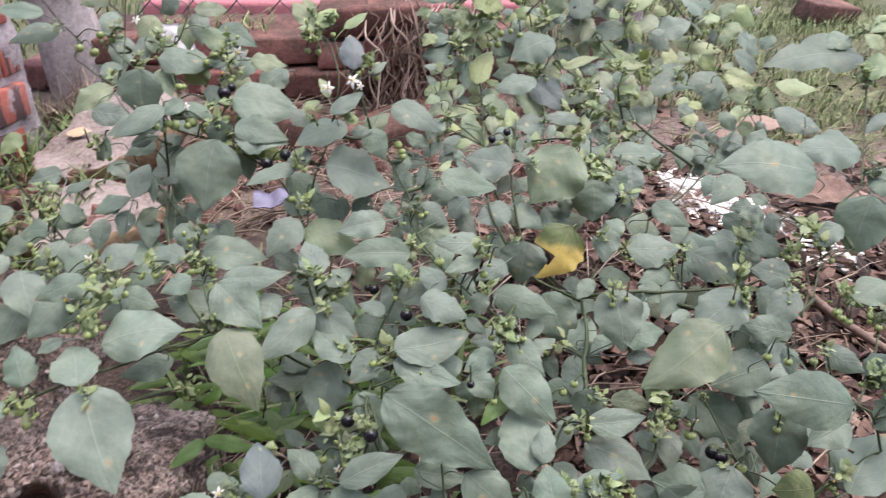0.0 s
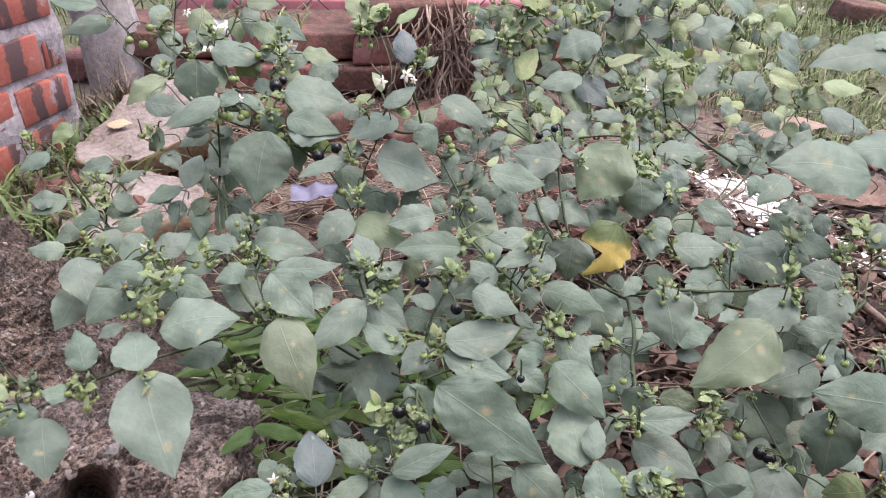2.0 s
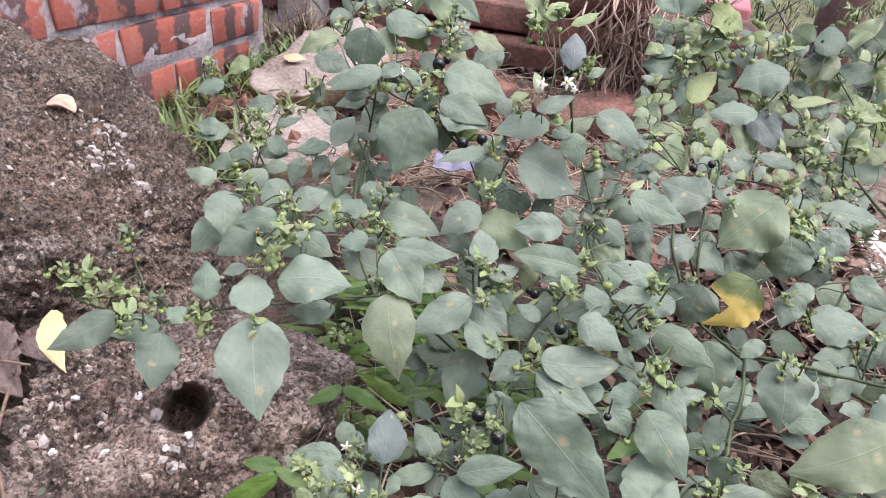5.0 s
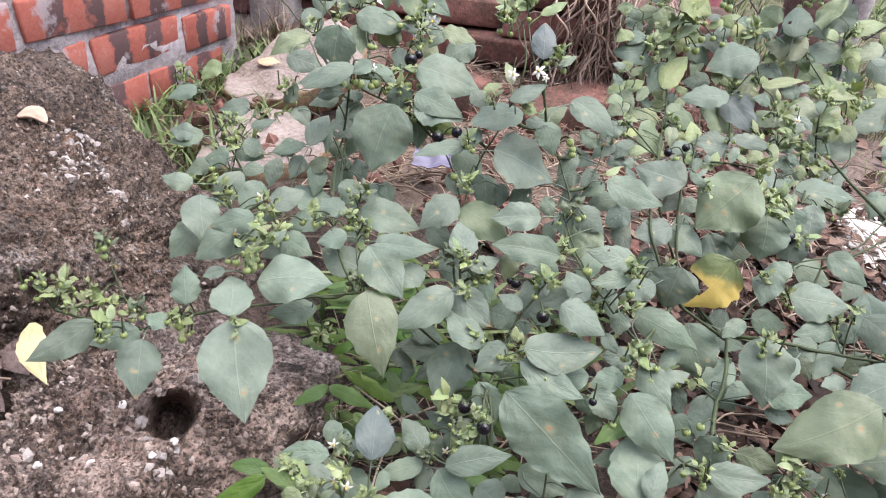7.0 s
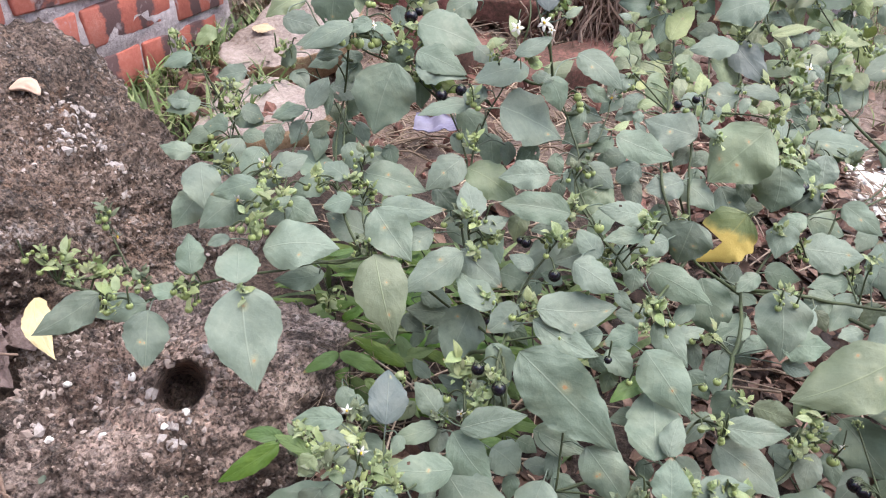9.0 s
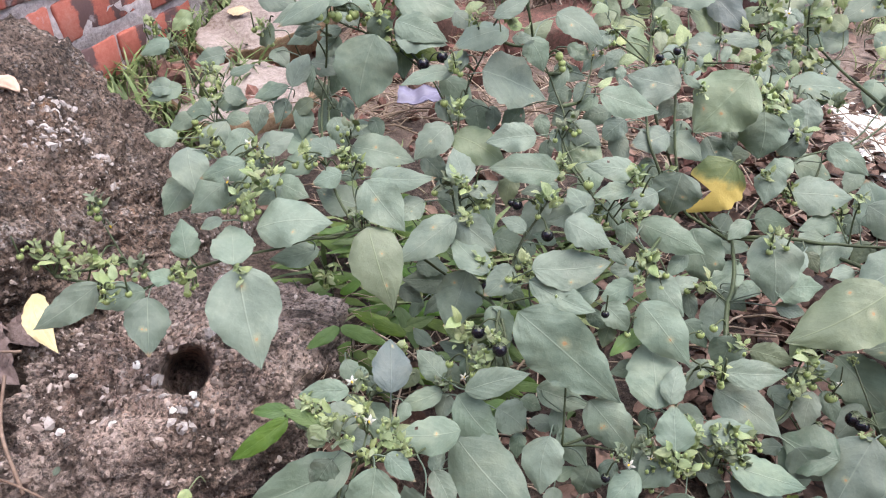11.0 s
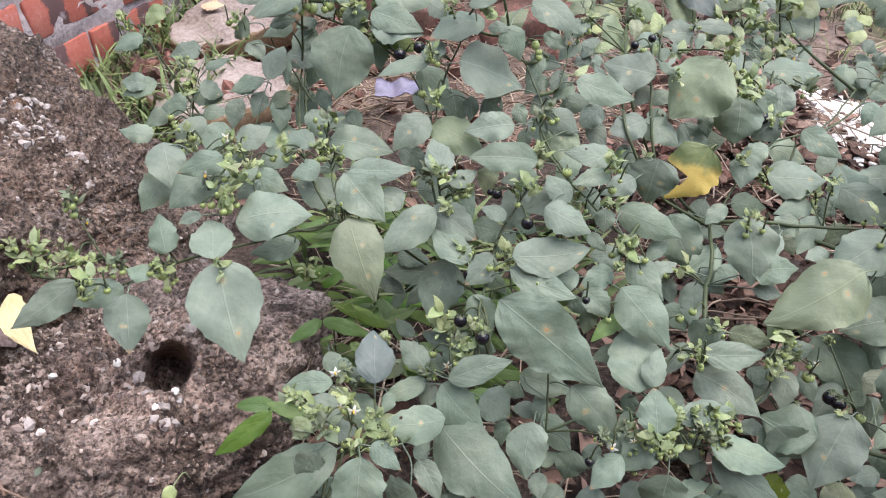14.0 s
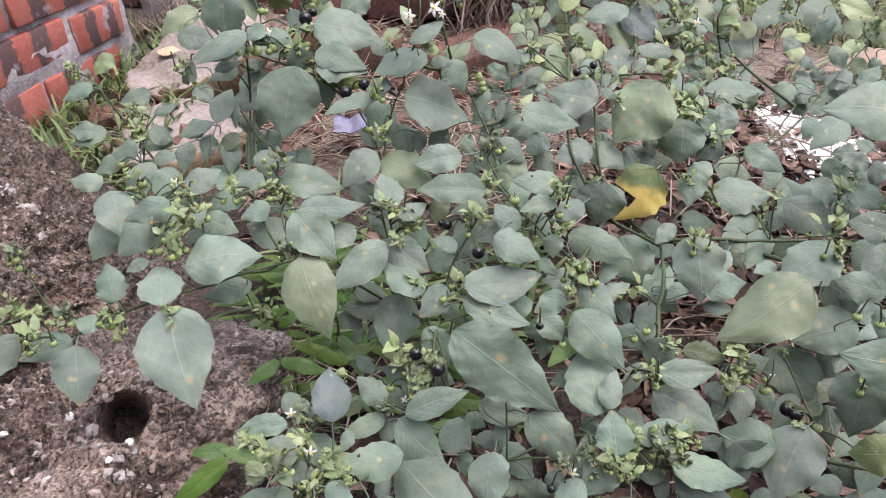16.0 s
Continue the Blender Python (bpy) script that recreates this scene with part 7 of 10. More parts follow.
stem(plant_f, 0.0010, (0.145, 0.636, 0.264), (0.149, 0.662, 0.274), (0.143, 0.716, 0.283))
stem(plant_f, 0.0007, (0.176, 0.729, 0.266), (0.220, 0.822, 0.245), (0.238, 0.858, 0.245))
stem(plant_f, 0.0008, (-0.100, 0.595, 0.334), (-0.091, 0.585, 0.357), (-0.090, 0.599, 0.385), (-0.103, 0.643, 0.400))
stem(plant_f, 0.0012, (-0.062, 0.594, 0.324), (-0.067, 0.587, 0.353), (-0.073, 0.594, 0.377))
stem(plant_f, 0.0007, (-0.073, 0.594, 0.377), (-0.078, 0.600, 0.382), (-0.080, 0.588, 0.380))
stem(plant_f, 0.0008, (-0.066, 0.588, 0.351), (-0.082, 0.595, 0.383), (-0.100, 0.650, 0.403))
stem(plant_f, 0.0013, (0.031, 0.802, 0.361), (0.040, 0.805, 0.318), (0.044, 0.748, 0.301), (0.040, 0.646, 0.295), (0.050, 0.590, 0.268))
stem(plant_f, 0.0010, (0.039, 0.808, 0.402), (0.042, 0.806, 0.379), (0.037, 0.807, 0.354))
stem(plant_f, 0.0008, (0.138, 0.820, 0.323), (0.154, 0.804, 0.313), (0.155, 0.779, 0.285))
stem(plant_f, 0.0010, (0.155, 0.793, 0.308), (0.163, 0.761, 0.281), (0.141, 0.689, 0.284), (0.146, 0.653, 0.273))
stem(plant_f, 0.0008, (0.111, 0.797, 0.320), (0.111, 0.756, 0.292), (0.098, 0.651, 0.300))
stem(plant_f, 0.0008, (0.077, 0.771, 0.311), (0.075, 0.696, 0.304), (0.068, 0.629, 0.298))
stem(plant_f, 0.0008, (0.228, 0.926, 0.367), (0.230, 0.893, 0.324), (0.207, 0.812, 0.311))
leaf(plant_f, (0.122, 0.618, 0.303), (0.079, 0.575, 0.271), (-0.03, -0.58, 0.81), 0.059, THIN, spots=[(.3, .45), (.6, .6), (.7, .3)])
leaf(plant_f, (0.141, 0.616, 0.272), (0.140, 0.586, 0.246), (-0.05, -0.66, 0.75), 0.043, LEAF)
leaf(plant_f, (0.118, 0.572, 0.246), (0.084, 0.542, 0.210), (0.10, -0.66, 0.74), 0.047, YELLOW)
leaf(plant_f, (0.158, 0.589, 0.235), (0.151, 0.566, 0.211), (-0.28, -0.67, 0.69), 0.026, LEAF)
leaf(plant_f, (0.092, 0.539, 0.196), (0.118, 0.508, 0.160), (-0.16, -0.80, 0.58), 0.039, LEAF)
leaf(plant_f, (0.137, 0.543, 0.208), (0.120, 0.527, 0.197), (-0.08, -0.53, 0.84), 0.016, LEAF)
leaf(plant_f, (0.186, 0.637, 0.245), (0.163, 0.619, 0.232), (-0.04, -0.53, 0.85), 0.028, LEAF)
leaf(plant_f, (0.173, 0.602, 0.237), (0.146, 0.589, 0.225), (-0.11, -0.53, 0.84), 0.020, LEAF)
leaf(plant_f, (-0.092, 0.555, 0.361), (-0.066, 0.574, 0.373), (0.08, -0.62, 0.78), 0.015, LEAF)
leaf(plant_f, (-0.075, 0.594, 0.386), (-0.081, 0.624, 0.408), (0.05, -0.60, 0.80), 0.021, MAUVE)
leaf(plant_f, (-0.061, 0.605, 0.379), (-0.049, 0.619, 0.386), (0.15, -0.54, 0.83), 0.008, LEAF)
leaf(plant_f, (-0.047, 0.628, 0.343), (-0.004, 0.616, 0.321), (0.22, -0.62, 0.75), 0.029, LEAF)
leaf(plant_f, (0.012, 0.737, 0.362), (-0.022, 0.733, 0.359), (0.02, -0.68, 0.73), 0.026, LEAF)
leaf(plant_f, (0.036, 0.765, 0.320), (0.056, 0.812, 0.343), (0.10, -0.48, 0.87), 0.026, YOUNG)
leaf(plant_f, (0.032, 0.790, 0.339), (0.022, 0.761, 0.312), (-0.00, -0.69, 0.72), 0.021, LEAF)
leaf(plant_f, (0.041, 0.720, 0.311), (0.073, 0.724, 0.307), (0.18, -0.64, 0.75), 0.029, LEAF)
leaf(plant_f, (0.124, 0.801, 0.360), (0.074, 0.782, 0.340), (-0.09, -0.60, 0.80), 0.043, LEAF)
leaf(plant_f, (0.098, 0.783, 0.321), (0.142, 0.757, 0.290), (0.02, -0.75, 0.66), 0.033, MAUVE)
leaf(plant_f, (0.149, 0.737, 0.288), (0.102, 0.730, 0.292), (0.17, -0.64, 0.75), 0.017, LEAF)
leaf(plant_f, (0.102, 0.761, 0.326), (0.054, 0.747, 0.319), (0.04, -0.56, 0.83), 0.029, LEAF)
leaf(plant_f, (0.181, 0.859, 0.353), (0.136, 0.862, 0.359), (0.06, -0.69, 0.72), 0.041, LEAF)
leaf(plant_f, (0.162, 0.855, 0.369), (0.165, 0.897, 0.393), (-0.24, -0.46, 0.85), 0.029, LEAF)
leaf(plant_f, (0.226, 0.901, 0.352), (0.171, 0.879, 0.338), (0.06, -0.64, 0.76), 0.028, LEAF)
leaf(plant_f, (0.140, 0.819, 0.321), (0.185, 0.836, 0.330), (0.07, -0.61, 0.79), 0.013, YOUNG)
leaf(plant_f, (0.226, 0.833, 0.312), (0.207, 0.871, 0.332), (-0.24, -0.56, 0.80), 0.023, YOUNG)
leaf(plant_f, (0.227, 0.894, 0.383), (0.190, 0.900, 0.387), (-0.05, -0.75, 0.66), 0.033, LEAF)
leaf(plant_f, (0.029, 0.799, 0.404), (0.067, 0.796, 0.397), (0.08, -0.65, 0.75), 0.033, YOUNG)
leaf(plant_f, (0.229, 0.905, 0.358), (0.245, 0.883, 0.332), (0.00, -0.77, 0.64), 0.021, YOUNG)
leaf(plant_f, (0.106, 0.696, 0.297), (0.069, 0.690, 0.299), (0.15, -0.50, 0.85), 0.030, LEAF)
leaf(plant_f, (0.029, 0.772, 0.366), (0.016, 0.777, 0.371), (0.09, -0.64, 0.76), 0.020, YOUNG)
leaf(plant_f, (0.037, 0.781, 0.368), (0.065, 0.813, 0.381), (0.20, -0.54, 0.82), 0.011, YOUNG)
leaf(plant_f, (0.004, 0.747, 0.378), (-0.010, 0.735, 0.368), (-0.01, -0.60, 0.80), 0.016, LEAF)
leaf(plant_f, (0.116, 0.819, 0.307), (0.140, 0.809, 0.285), (0.14, -0.83, 0.54), 0.029, LEAF)
leaf(plant_f, (0.194, 0.813, 0.317), (0.169, 0.790, 0.299), (-0.10, -0.55, 0.83), 0.027, LEAF)
leaf(plant_f, (0.080, 0.769, 0.300), (0.118, 0.767, 0.289), (0.21, -0.61, 0.77), 0.036, LEAF)
leaf(plant_f, (0.018, 0.687, 0.302), (0.048, 0.685, 0.291), (0.23, -0.60, 0.77), 0.033, LEAF)
leaf(plant_f, (0.000, 0.647, 0.321), (-0.016, 0.631, 0.308), (-0.12, -0.54, 0.84), 0.021, LEAF)
leaf(plant_f, (0.204, 0.840, 0.316), (0.245, 0.844, 0.318), (0.01, -0.53, 0.85), 0.015, YOUNG)
leaf(plant_f, (0.164, 0.782, 0.292), (0.138, 0.796, 0.306), (0.10, -0.60, 0.79), 0.032, LEAF)
leaf(plant_f, (0.120, 0.806, 0.350), (0.095, 0.814, 0.356), (-0.00, -0.65, 0.76), 0.027, LEAF)
leaf(plant_f, (0.140, 0.858, 0.393), (0.119, 0.840, 0.379), (-0.12, -0.50, 0.86), 0.028, LEAF)
leaf(plant_f, (-0.072, 0.565, 0.349), (-0.084, 0.572, 0.356), (0.19, -0.49, 0.85), 0.011, YOUNG)
leaf(plant_f, (-0.079, 0.572, 0.339), (-0.060, 0.573, 0.338), (0.08, -0.59, 0.80), 0.012, LEAF)
leaf(plant_f, (-0.088, 0.640, 0.409), (-0.068, 0.659, 0.419), (0.15, -0.58, 0.80), 0.010, YOUNG)
leaf(plant_f, (0.019, 0.766, 0.416), (-0.011, 0.768, 0.421), (0.09, -0.69, 0.72), 0.037, LEAF)
leaf(plant_f, (0.029, 0.791, 0.408), (0.064, 0.795, 0.392), (0.36, -0.67, 0.65), 0.034, YOUNG)
leaf(plant_f, (-0.026, 0.740, 0.426), (0.002, 0.742, 0.411), (0.33, -0.77, 0.54), 0.020, LEAF)
leaf(plant_f, (0.035, 0.794, 0.435), (0.009, 0.786, 0.430), (0.06, -0.65, 0.75), 0.030, LEAF)
leaf(plant_f, (0.065, 0.821, 0.421), (0.092, 0.839, 0.430), (0.17, -0.62, 0.76), 0.028, LEAF)
leaf(plant_f, (0.150, 0.867, 0.429), (0.121, 0.864, 0.433), (0.19, -0.69, 0.70), 0.041, LEAF)
leaf(plant_f, (0.207, 0.886, 0.387), (0.183, 0.893, 0.396), (0.03, -0.76, 0.65), 0.047, LEAF)
leaf(plant_f, (0.059, 0.863, 0.343), (0.083, 0.853, 0.325), (0.08, -0.81, 0.59), 0.024, LEAF)
leaf(plant_f, (0.227, 0.852, 0.244), (0.209, 0.834, 0.233), (0.07, -0.58, 0.81), 0.018, LEAF)
leaf(plant_f, (0.175, 0.756, 0.247), (0.199, 0.769, 0.253), (0.05, -0.48, 0.87), 0.017, LEAF)
leaf(plant_f, (0.078, 0.654, 0.299), (0.071, 0.642, 0.287), (-0.08, -0.68, 0.73), 0.011, LEAF)
leaf(plant_f, (0.172, 0.769, 0.269), (0.184, 0.754, 0.254), (-0.10, -0.76, 0.64), 0.018, LEAF)
leaf(plant_f, (0.181, 0.696, 0.247), (0.193, 0.674, 0.225), (-0.21, -0.75, 0.63), 0.023, LEAF, ruffle=1.0)
leaf(plant_f, (0.145, 0.724, 0.283), (0.127, 0.718, 0.280), (0.01, -0.43, 0.90), 0.017, YOUNG)
leaf(plant_f, (0.135, 0.607, 0.170), (0.121, 0.584, 0.154), (0.02, -0.59, 0.80), 0.020, LEAF)
leaf(plant_f, (-0.071, 0.619, 0.318), (-0.050, 0.644, 0.330), (0.11, -0.49, 0.87), 0.020, PALE)
leaf(plant_f, (0.075, 0.870, 0.355), (0.098, 0.851, 0.337), (0.02, -0.67, 0.74), 0.027, LEAF)
leaf(plant_f, (0.152, 0.584, 0.185), (0.186, 0.589, 0.179), (0.22, -0.70, 0.67), 0.024, LEAF)
leaf(plant_f, (0.099, 0.616, 0.245), (0.121, 0.590, 0.219), (0.14, -0.66, 0.74), 0.031, LEAF)
leaf(plant_f, (0.058, 0.712, 0.298), (0.064, 0.701, 0.287), (0.00, -0.67, 0.75), 0.011, YOUNG)
leaf(plant_f, (0.032, 0.846, 0.376), (0.020, 0.825, 0.355), (0.05, -0.73, 0.69), 0.024, LEAF)
leaf(plant_f, (0.050, 0.821, 0.363), (0.070, 0.820, 0.360), (0.08, -0.72, 0.69), 0.015, YOUNG)
leaf(plant_f, (0.044, 0.782, 0.297), (0.024, 0.778, 0.294), (0.03, -0.60, 0.80), 0.016, YOUNG)
leaf(plant_f, (0.092, 0.660, 0.292), (0.076, 0.655, 0.291), (0.13, -0.46, 0.88), 0.013, YOUNG)
leaf(plant_f, (0.173, 0.781, 0.285), (0.182, 0.768, 0.273), (-0.00, -0.69, 0.73), 0.013, LEAF)
leaf(plant_f, (0.092, 0.843, 0.358), (0.082, 0.871, 0.373), (0.02, -0.46, 0.89), 0.020, LEAF)
leaf(plant_f, (0.168, 0.698, 0.276), (0.155, 0.677, 0.260), (-0.22, -0.51, 0.83), 0.016, LEAF)
leaf(plant_f, (0.113, 0.618, 0.223), (0.144, 0.627, 0.226), (0.04, -0.46, 0.89), 0.025, PALE)
leaf(plant_f, (0.174, 0.843, 0.304), (0.168, 0.827, 0.293), (-0.25, -0.52, 0.82), 0.012, YOUNG)
leaf(plant_f, (0.071, 0.675, 0.299), (0.048, 0.664, 0.295), (0.09, -0.53, 0.85), 0.018, LEAF)
leaf(plant_f, (0.110, 0.895, 0.373), (0.121, 0.879, 0.359), (-0.04, -0.67, 0.74), 0.014, LEAF)
leaf(plant_f, (0.157, 0.891, 0.327), (0.185, 0.882, 0.313), (0.11, -0.73, 0.68), 0.028, YOUNG)
leaf(plant_f, (0.030, 0.838, 0.340), (0.046, 0.824, 0.328), (-0.01, -0.69, 0.73), 0.017, LEAF, ruffle=1.0)
leaf(plant_f, (0.195, 0.863, 0.319), (0.206, 0.852, 0.307), (-0.12, -0.79, 0.60), 0.013, YOUNG)
leaf(plant_f, (0.127, 0.881, 0.374), (0.129, 0.862, 0.354), (0.04, -0.72, 0.69), 0.015, LEAF)
leaf(plant_f, (0.170, 0.751, 0.265), (0.152, 0.749, 0.266), (0.14, -0.52, 0.84), 0.012, LEAF, ruffle=1.0)
leaf(plant_f, (0.186, 0.860, 0.298), (0.188, 0.883, 0.311), (-0.18, -0.46, 0.87), 0.013, LEAF)
leaf(plant_f, (-0.000, 0.807, 0.391), (0.012, 0.789, 0.373), (-0.04, -0.71, 0.70), 0.018, LEAF)
leaf(plant_f, (0.121, 0.571, 0.163), (0.155, 0.574, 0.155), (0.24, -0.61, 0.76), 0.023, LEAF, ruffle=1.0)
leaf(plant_f, (0.099, 0.846, 0.377), (0.107, 0.825, 0.357), (0.04, -0.67, 0.74), 0.017, YOUNG)
leaf(plant_f, (0.150, 0.845, 0.314), (0.169, 0.834, 0.295), (0.21, -0.74, 0.65), 0.019, LEAF, ruffle=1.0)
leaf(plant_f, (0.007, 0.734, 0.295), (0.028, 0.749, 0.300), (0.11, -0.47, 0.87), 0.019, LEAF, ruffle=1.0)
leaf(plant_f, (0.216, 0.968, 0.357), (0.225, 0.947, 0.339), (-0.10, -0.68, 0.73), 0.019, LEAF, ruffle=1.0)
leaf(plant_f, (0.086, 0.811, 0.319), (0.056, 0.806, 0.318), (0.07, -0.60, 0.80), 0.025, LEAF, ruffle=1.0)
leaf(plant_f, (0.124, 0.833, 0.313), (0.144, 0.830, 0.306), (0.12, -0.74, 0.66), 0.013, YOUNG, ruffle=1.0)
leaf(plant_f, (0.187, 0.792, 0.307), (0.177, 0.770, 0.288), (-0.13, -0.63, 0.77), 0.015, LEAF)
leaf(plant_f, (0.104, 0.840, 0.323), (0.109, 0.827, 0.308), (0.01, -0.77, 0.64), 0.015, YOUNG)
leaf(plant_f, (0.224, 0.935, 0.318), (0.194, 0.918, 0.305), (-0.11, -0.47, 0.88), 0.030, LEAF)
leaf(plant_f, (0.040, 0.849, 0.378), (0.041, 0.833, 0.364), (-0.01, -0.63, 0.77), 0.014, YOUNG)
leaf(plant_f, (-0.016, 0.792, 0.389), (0.001, 0.789, 0.380), (0.17, -0.80, 0.58), 0.014, LEAF)
leaf(plant_f, (0.157, 0.782, 0.281), (0.183, 0.777, 0.270), (0.21, -0.58, 0.79), 0.022, LEAF, ruffle=1.0)
leaf(plant_f, (0.136, 0.855, 0.324), (0.138, 0.840, 0.309), (-0.22, -0.69, 0.69), 0.013, YOUNG)
leaf(plant_f, (0.083, 0.843, 0.383), (0.096, 0.833, 0.372), (-0.10, -0.79, 0.60), 0.014, YOUNG)
leaf(plant_f, (0.248, 0.930, 0.323), (0.254, 0.908, 0.301), (-0.23, -0.72, 0.65), 0.019, LEAF, ruffle=1.0)
leaf(plant_f, (-0.014, 0.798, 0.379), (0.002, 0.784, 0.366), (0.07, -0.63, 0.77), 0.018, LEAF)
leaf(plant_f, (0.074, 0.858, 0.330), (0.067, 0.837, 0.314), (-0.04, -0.60, 0.80), 0.015, LEAF)
leaf(plant_f, (-0.035, 0.637, 0.311), (-0.012, 0.633, 0.301), (0.20, -0.65, 0.74), 0.016, LEAF)
leaf(plant_f, (0.218, 0.906, 0.329), (0.241, 0.901, 0.320), (0.07, -0.72, 0.69), 0.017, LEAF)
leaf(plant_f, (0.046, 0.846, 0.355), (0.047, 0.830, 0.338), (-0.09, -0.72, 0.69), 0.017, YOUNG)
leaf(plant_f, (-0.008, 0.744, 0.379), (-0.021, 0.729, 0.370), (0.06, -0.53, 0.84), 0.016, YOUNG)
leaf(plant_f, (0.056, 0.817, 0.299), (0.043, 0.804, 0.288), (-0.09, -0.55, 0.83), 0.014, LEAF)
leaf(plant_f, (0.189, 0.813, 0.274), (0.204, 0.805, 0.262), (0.01, -0.82, 0.57), 0.014, LEAF)
leaf(plant_f, (0.007, 0.718, 0.315), (-0.017, 0.702, 0.303), (0.05, -0.65, 0.76), 0.017, LEAF, ruffle=1.0)
leaf(plant_f, (0.029, 0.765, 0.297), (0.015, 0.777, 0.305), (0.01, -0.56, 0.83), 0.011, LEAF)
leaf(plant_f, (0.116, 0.615, 0.256), (0.120, 0.600, 0.240), (-0.14, -0.74, 0.66), 0.015, LEAF)
leaf(plant_f, (0.011, 0.782, 0.334), (-0.000, 0.768, 0.323), (-0.12, -0.53, 0.84), 0.010, YOUNG)
leaf(plant_f, (-0.002, 0.749, 0.319), (0.016, 0.763, 0.326), (0.05, -0.52, 0.85), 0.016, YOUNG, ruffle=1.0)
leaf(plant_f, (0.058, 0.819, 0.368), (0.048, 0.847, 0.383), (-0.20, -0.52, 0.83), 0.016, YOUNG)
leaf(plant_f, (-0.006, 0.736, 0.323), (0.010, 0.721, 0.304), (0.13, -0.72, 0.68), 0.014, LEAF, ruffle=1.0)
leaf(plant_f, (-0.012, 0.739, 0.338), (-0.000, 0.758, 0.348), (0.14, -0.55, 0.83), 0.012, YOUNG)
leaf(plant_f, (0.178, 0.825, 0.314), (0.155, 0.837, 0.322), (0.02, -0.58, 0.81), 0.017, LEAF, ruffle=1.0)
leaf(plant_f, (-0.019, 0.738, 0.394), (-0.015, 0.754, 0.403), (0.16, -0.50, 0.85), 0.007, YOUNG)
leaf(plant_f, (-0.004, 0.687, 0.325), (-0.014, 0.697, 0.332), (-0.08, -0.61, 0.79), 0.007, LEAF)
leaf(plant_f, (0.144, 0.886, 0.356), (0.152, 0.905, 0.365), (-0.16, -0.36, 0.92), 0.009, LEAF, ruffle=1.0)
leaf(plant_f, (0.071, 0.690, 0.296), (0.067, 0.714, 0.310), (-0.17, -0.53, 0.83), 0.015, YOUNG, ruffle=1.0)
leaf(plant_f, (0.216, 0.833, 0.314), (0.212, 0.823, 0.303), (-0.13, -0.68, 0.72), 0.008, LEAF)
leaf(plant_f, (-0.018, 0.711, 0.324), (-0.003, 0.730, 0.334), (0.09, -0.53, 0.84), 0.012, YOUNG, ruffle=1.0)
leaf(plant_f, (0.066, 0.606, 0.305), (0.082, 0.601, 0.297), (0.15, -0.74, 0.65), 0.009, LEAF)
leaf(plant_f, (0.022, 0.780, 0.327), (0.012, 0.805, 0.340), (-0.12, -0.49, 0.86), 0.014, LEAF, ruffle=1.0)
leaf(plant_f, (0.141, 0.853, 0.370), (0.123, 0.851, 0.369), (0.06, -0.69, 0.72), 0.013, LEAF)
leaf(plant_f, (0.243, 0.879, 0.304), (0.256, 0.864, 0.284), (-0.09, -0.82, 0.57), 0.019, YOUNG)
leaf(plant_f, (0.013, 0.745, 0.309), (0.019, 0.769, 0.319), (0.10, -0.41, 0.91), 0.012, LEAF, ruffle=1.0)
leaf(plant_f, (0.148, 0.788, 0.315), (0.128, 0.787, 0.319), (0.16, -0.71, 0.68), 0.014, LEAF)
leaf(plant_f, (0.083, 0.834, 0.381), (0.068, 0.823, 0.371), (-0.07, -0.62, 0.78), 0.012, YOUNG)
leaf(plant_f, (0.164, 0.864, 0.327), (0.133, 0.854, 0.324), (0.10, -0.53, 0.84), 0.026, LEAF, ruffle=1.0)
leaf(plant_f, (0.181, 0.703, 0.259), (0.179, 0.688, 0.245), (-0.07, -0.68, 0.73), 0.010, LEAF)
leaf(plant_f, (0.116, 0.817, 0.362), (0.113, 0.835, 0.373), (-0.25, -0.54, 0.80), 0.010, LEAF, ruffle=1.0)
leaf(plant_f, (0.150, 0.732, 0.278), (0.163, 0.734, 0.278), (0.06, -0.65, 0.76), 0.008, YOUNG, ruffle=1.0)
leaf(plant_f, (0.176, 0.765, 0.273), (0.191, 0.759, 0.265), (0.04, -0.76, 0.65), 0.009, LEAF, ruffle=1.0)
leaf(plant_f, (0.032, 0.803, 0.355), (0.004, 0.801, 0.358), (0.13, -0.65, 0.75), 0.016, LEAF)
leaf(plant_f, (-0.007, 0.705, 0.355), (-0.020, 0.705, 0.357), (0.10, -0.63, 0.77), 0.008, LEAF)
leaf(plant_f, (0.122, 0.858, 0.384), (0.107, 0.845, 0.378), (0.09, -0.57, 0.82), 0.010, LEAF)
leaf(plant_f, (0.018, 0.746, 0.300), (0.040, 0.739, 0.292), (0.09, -0.62, 0.78), 0.018, YOUNG)
leaf(plant_f, (-0.012, 0.734, 0.406), (-0.027, 0.727, 0.401), (0.06, -0.65, 0.76), 0.010, YOUNG, ruffle=1.0)
leaf(plant_f, (0.146, 0.663, 0.278), (0.147, 0.686, 0.291), (-0.15, -0.46, 0.88), 0.013, LEAF)
leaf(plant_f, (0.203, 0.897, 0.361), (0.184, 0.915, 0.373), (-0.09, -0.62, 0.78), 0.019, LEAF)
leaf(plant_f, (0.060, 0.717, 0.292), (0.062, 0.735, 0.300), (0.07, -0.42, 0.91), 0.009, YOUNG, ruffle=1.0)
leaf(plant_f, (0.008, 0.768, 0.391), (0.023, 0.772, 0.390), (0.23, -0.70, 0.68), 0.010, LEAF)
leaf(plant_f, (0.086, 0.789, 0.341), (0.088, 0.776, 0.328), (-0.19, -0.70, 0.69), 0.012, YOUNG)
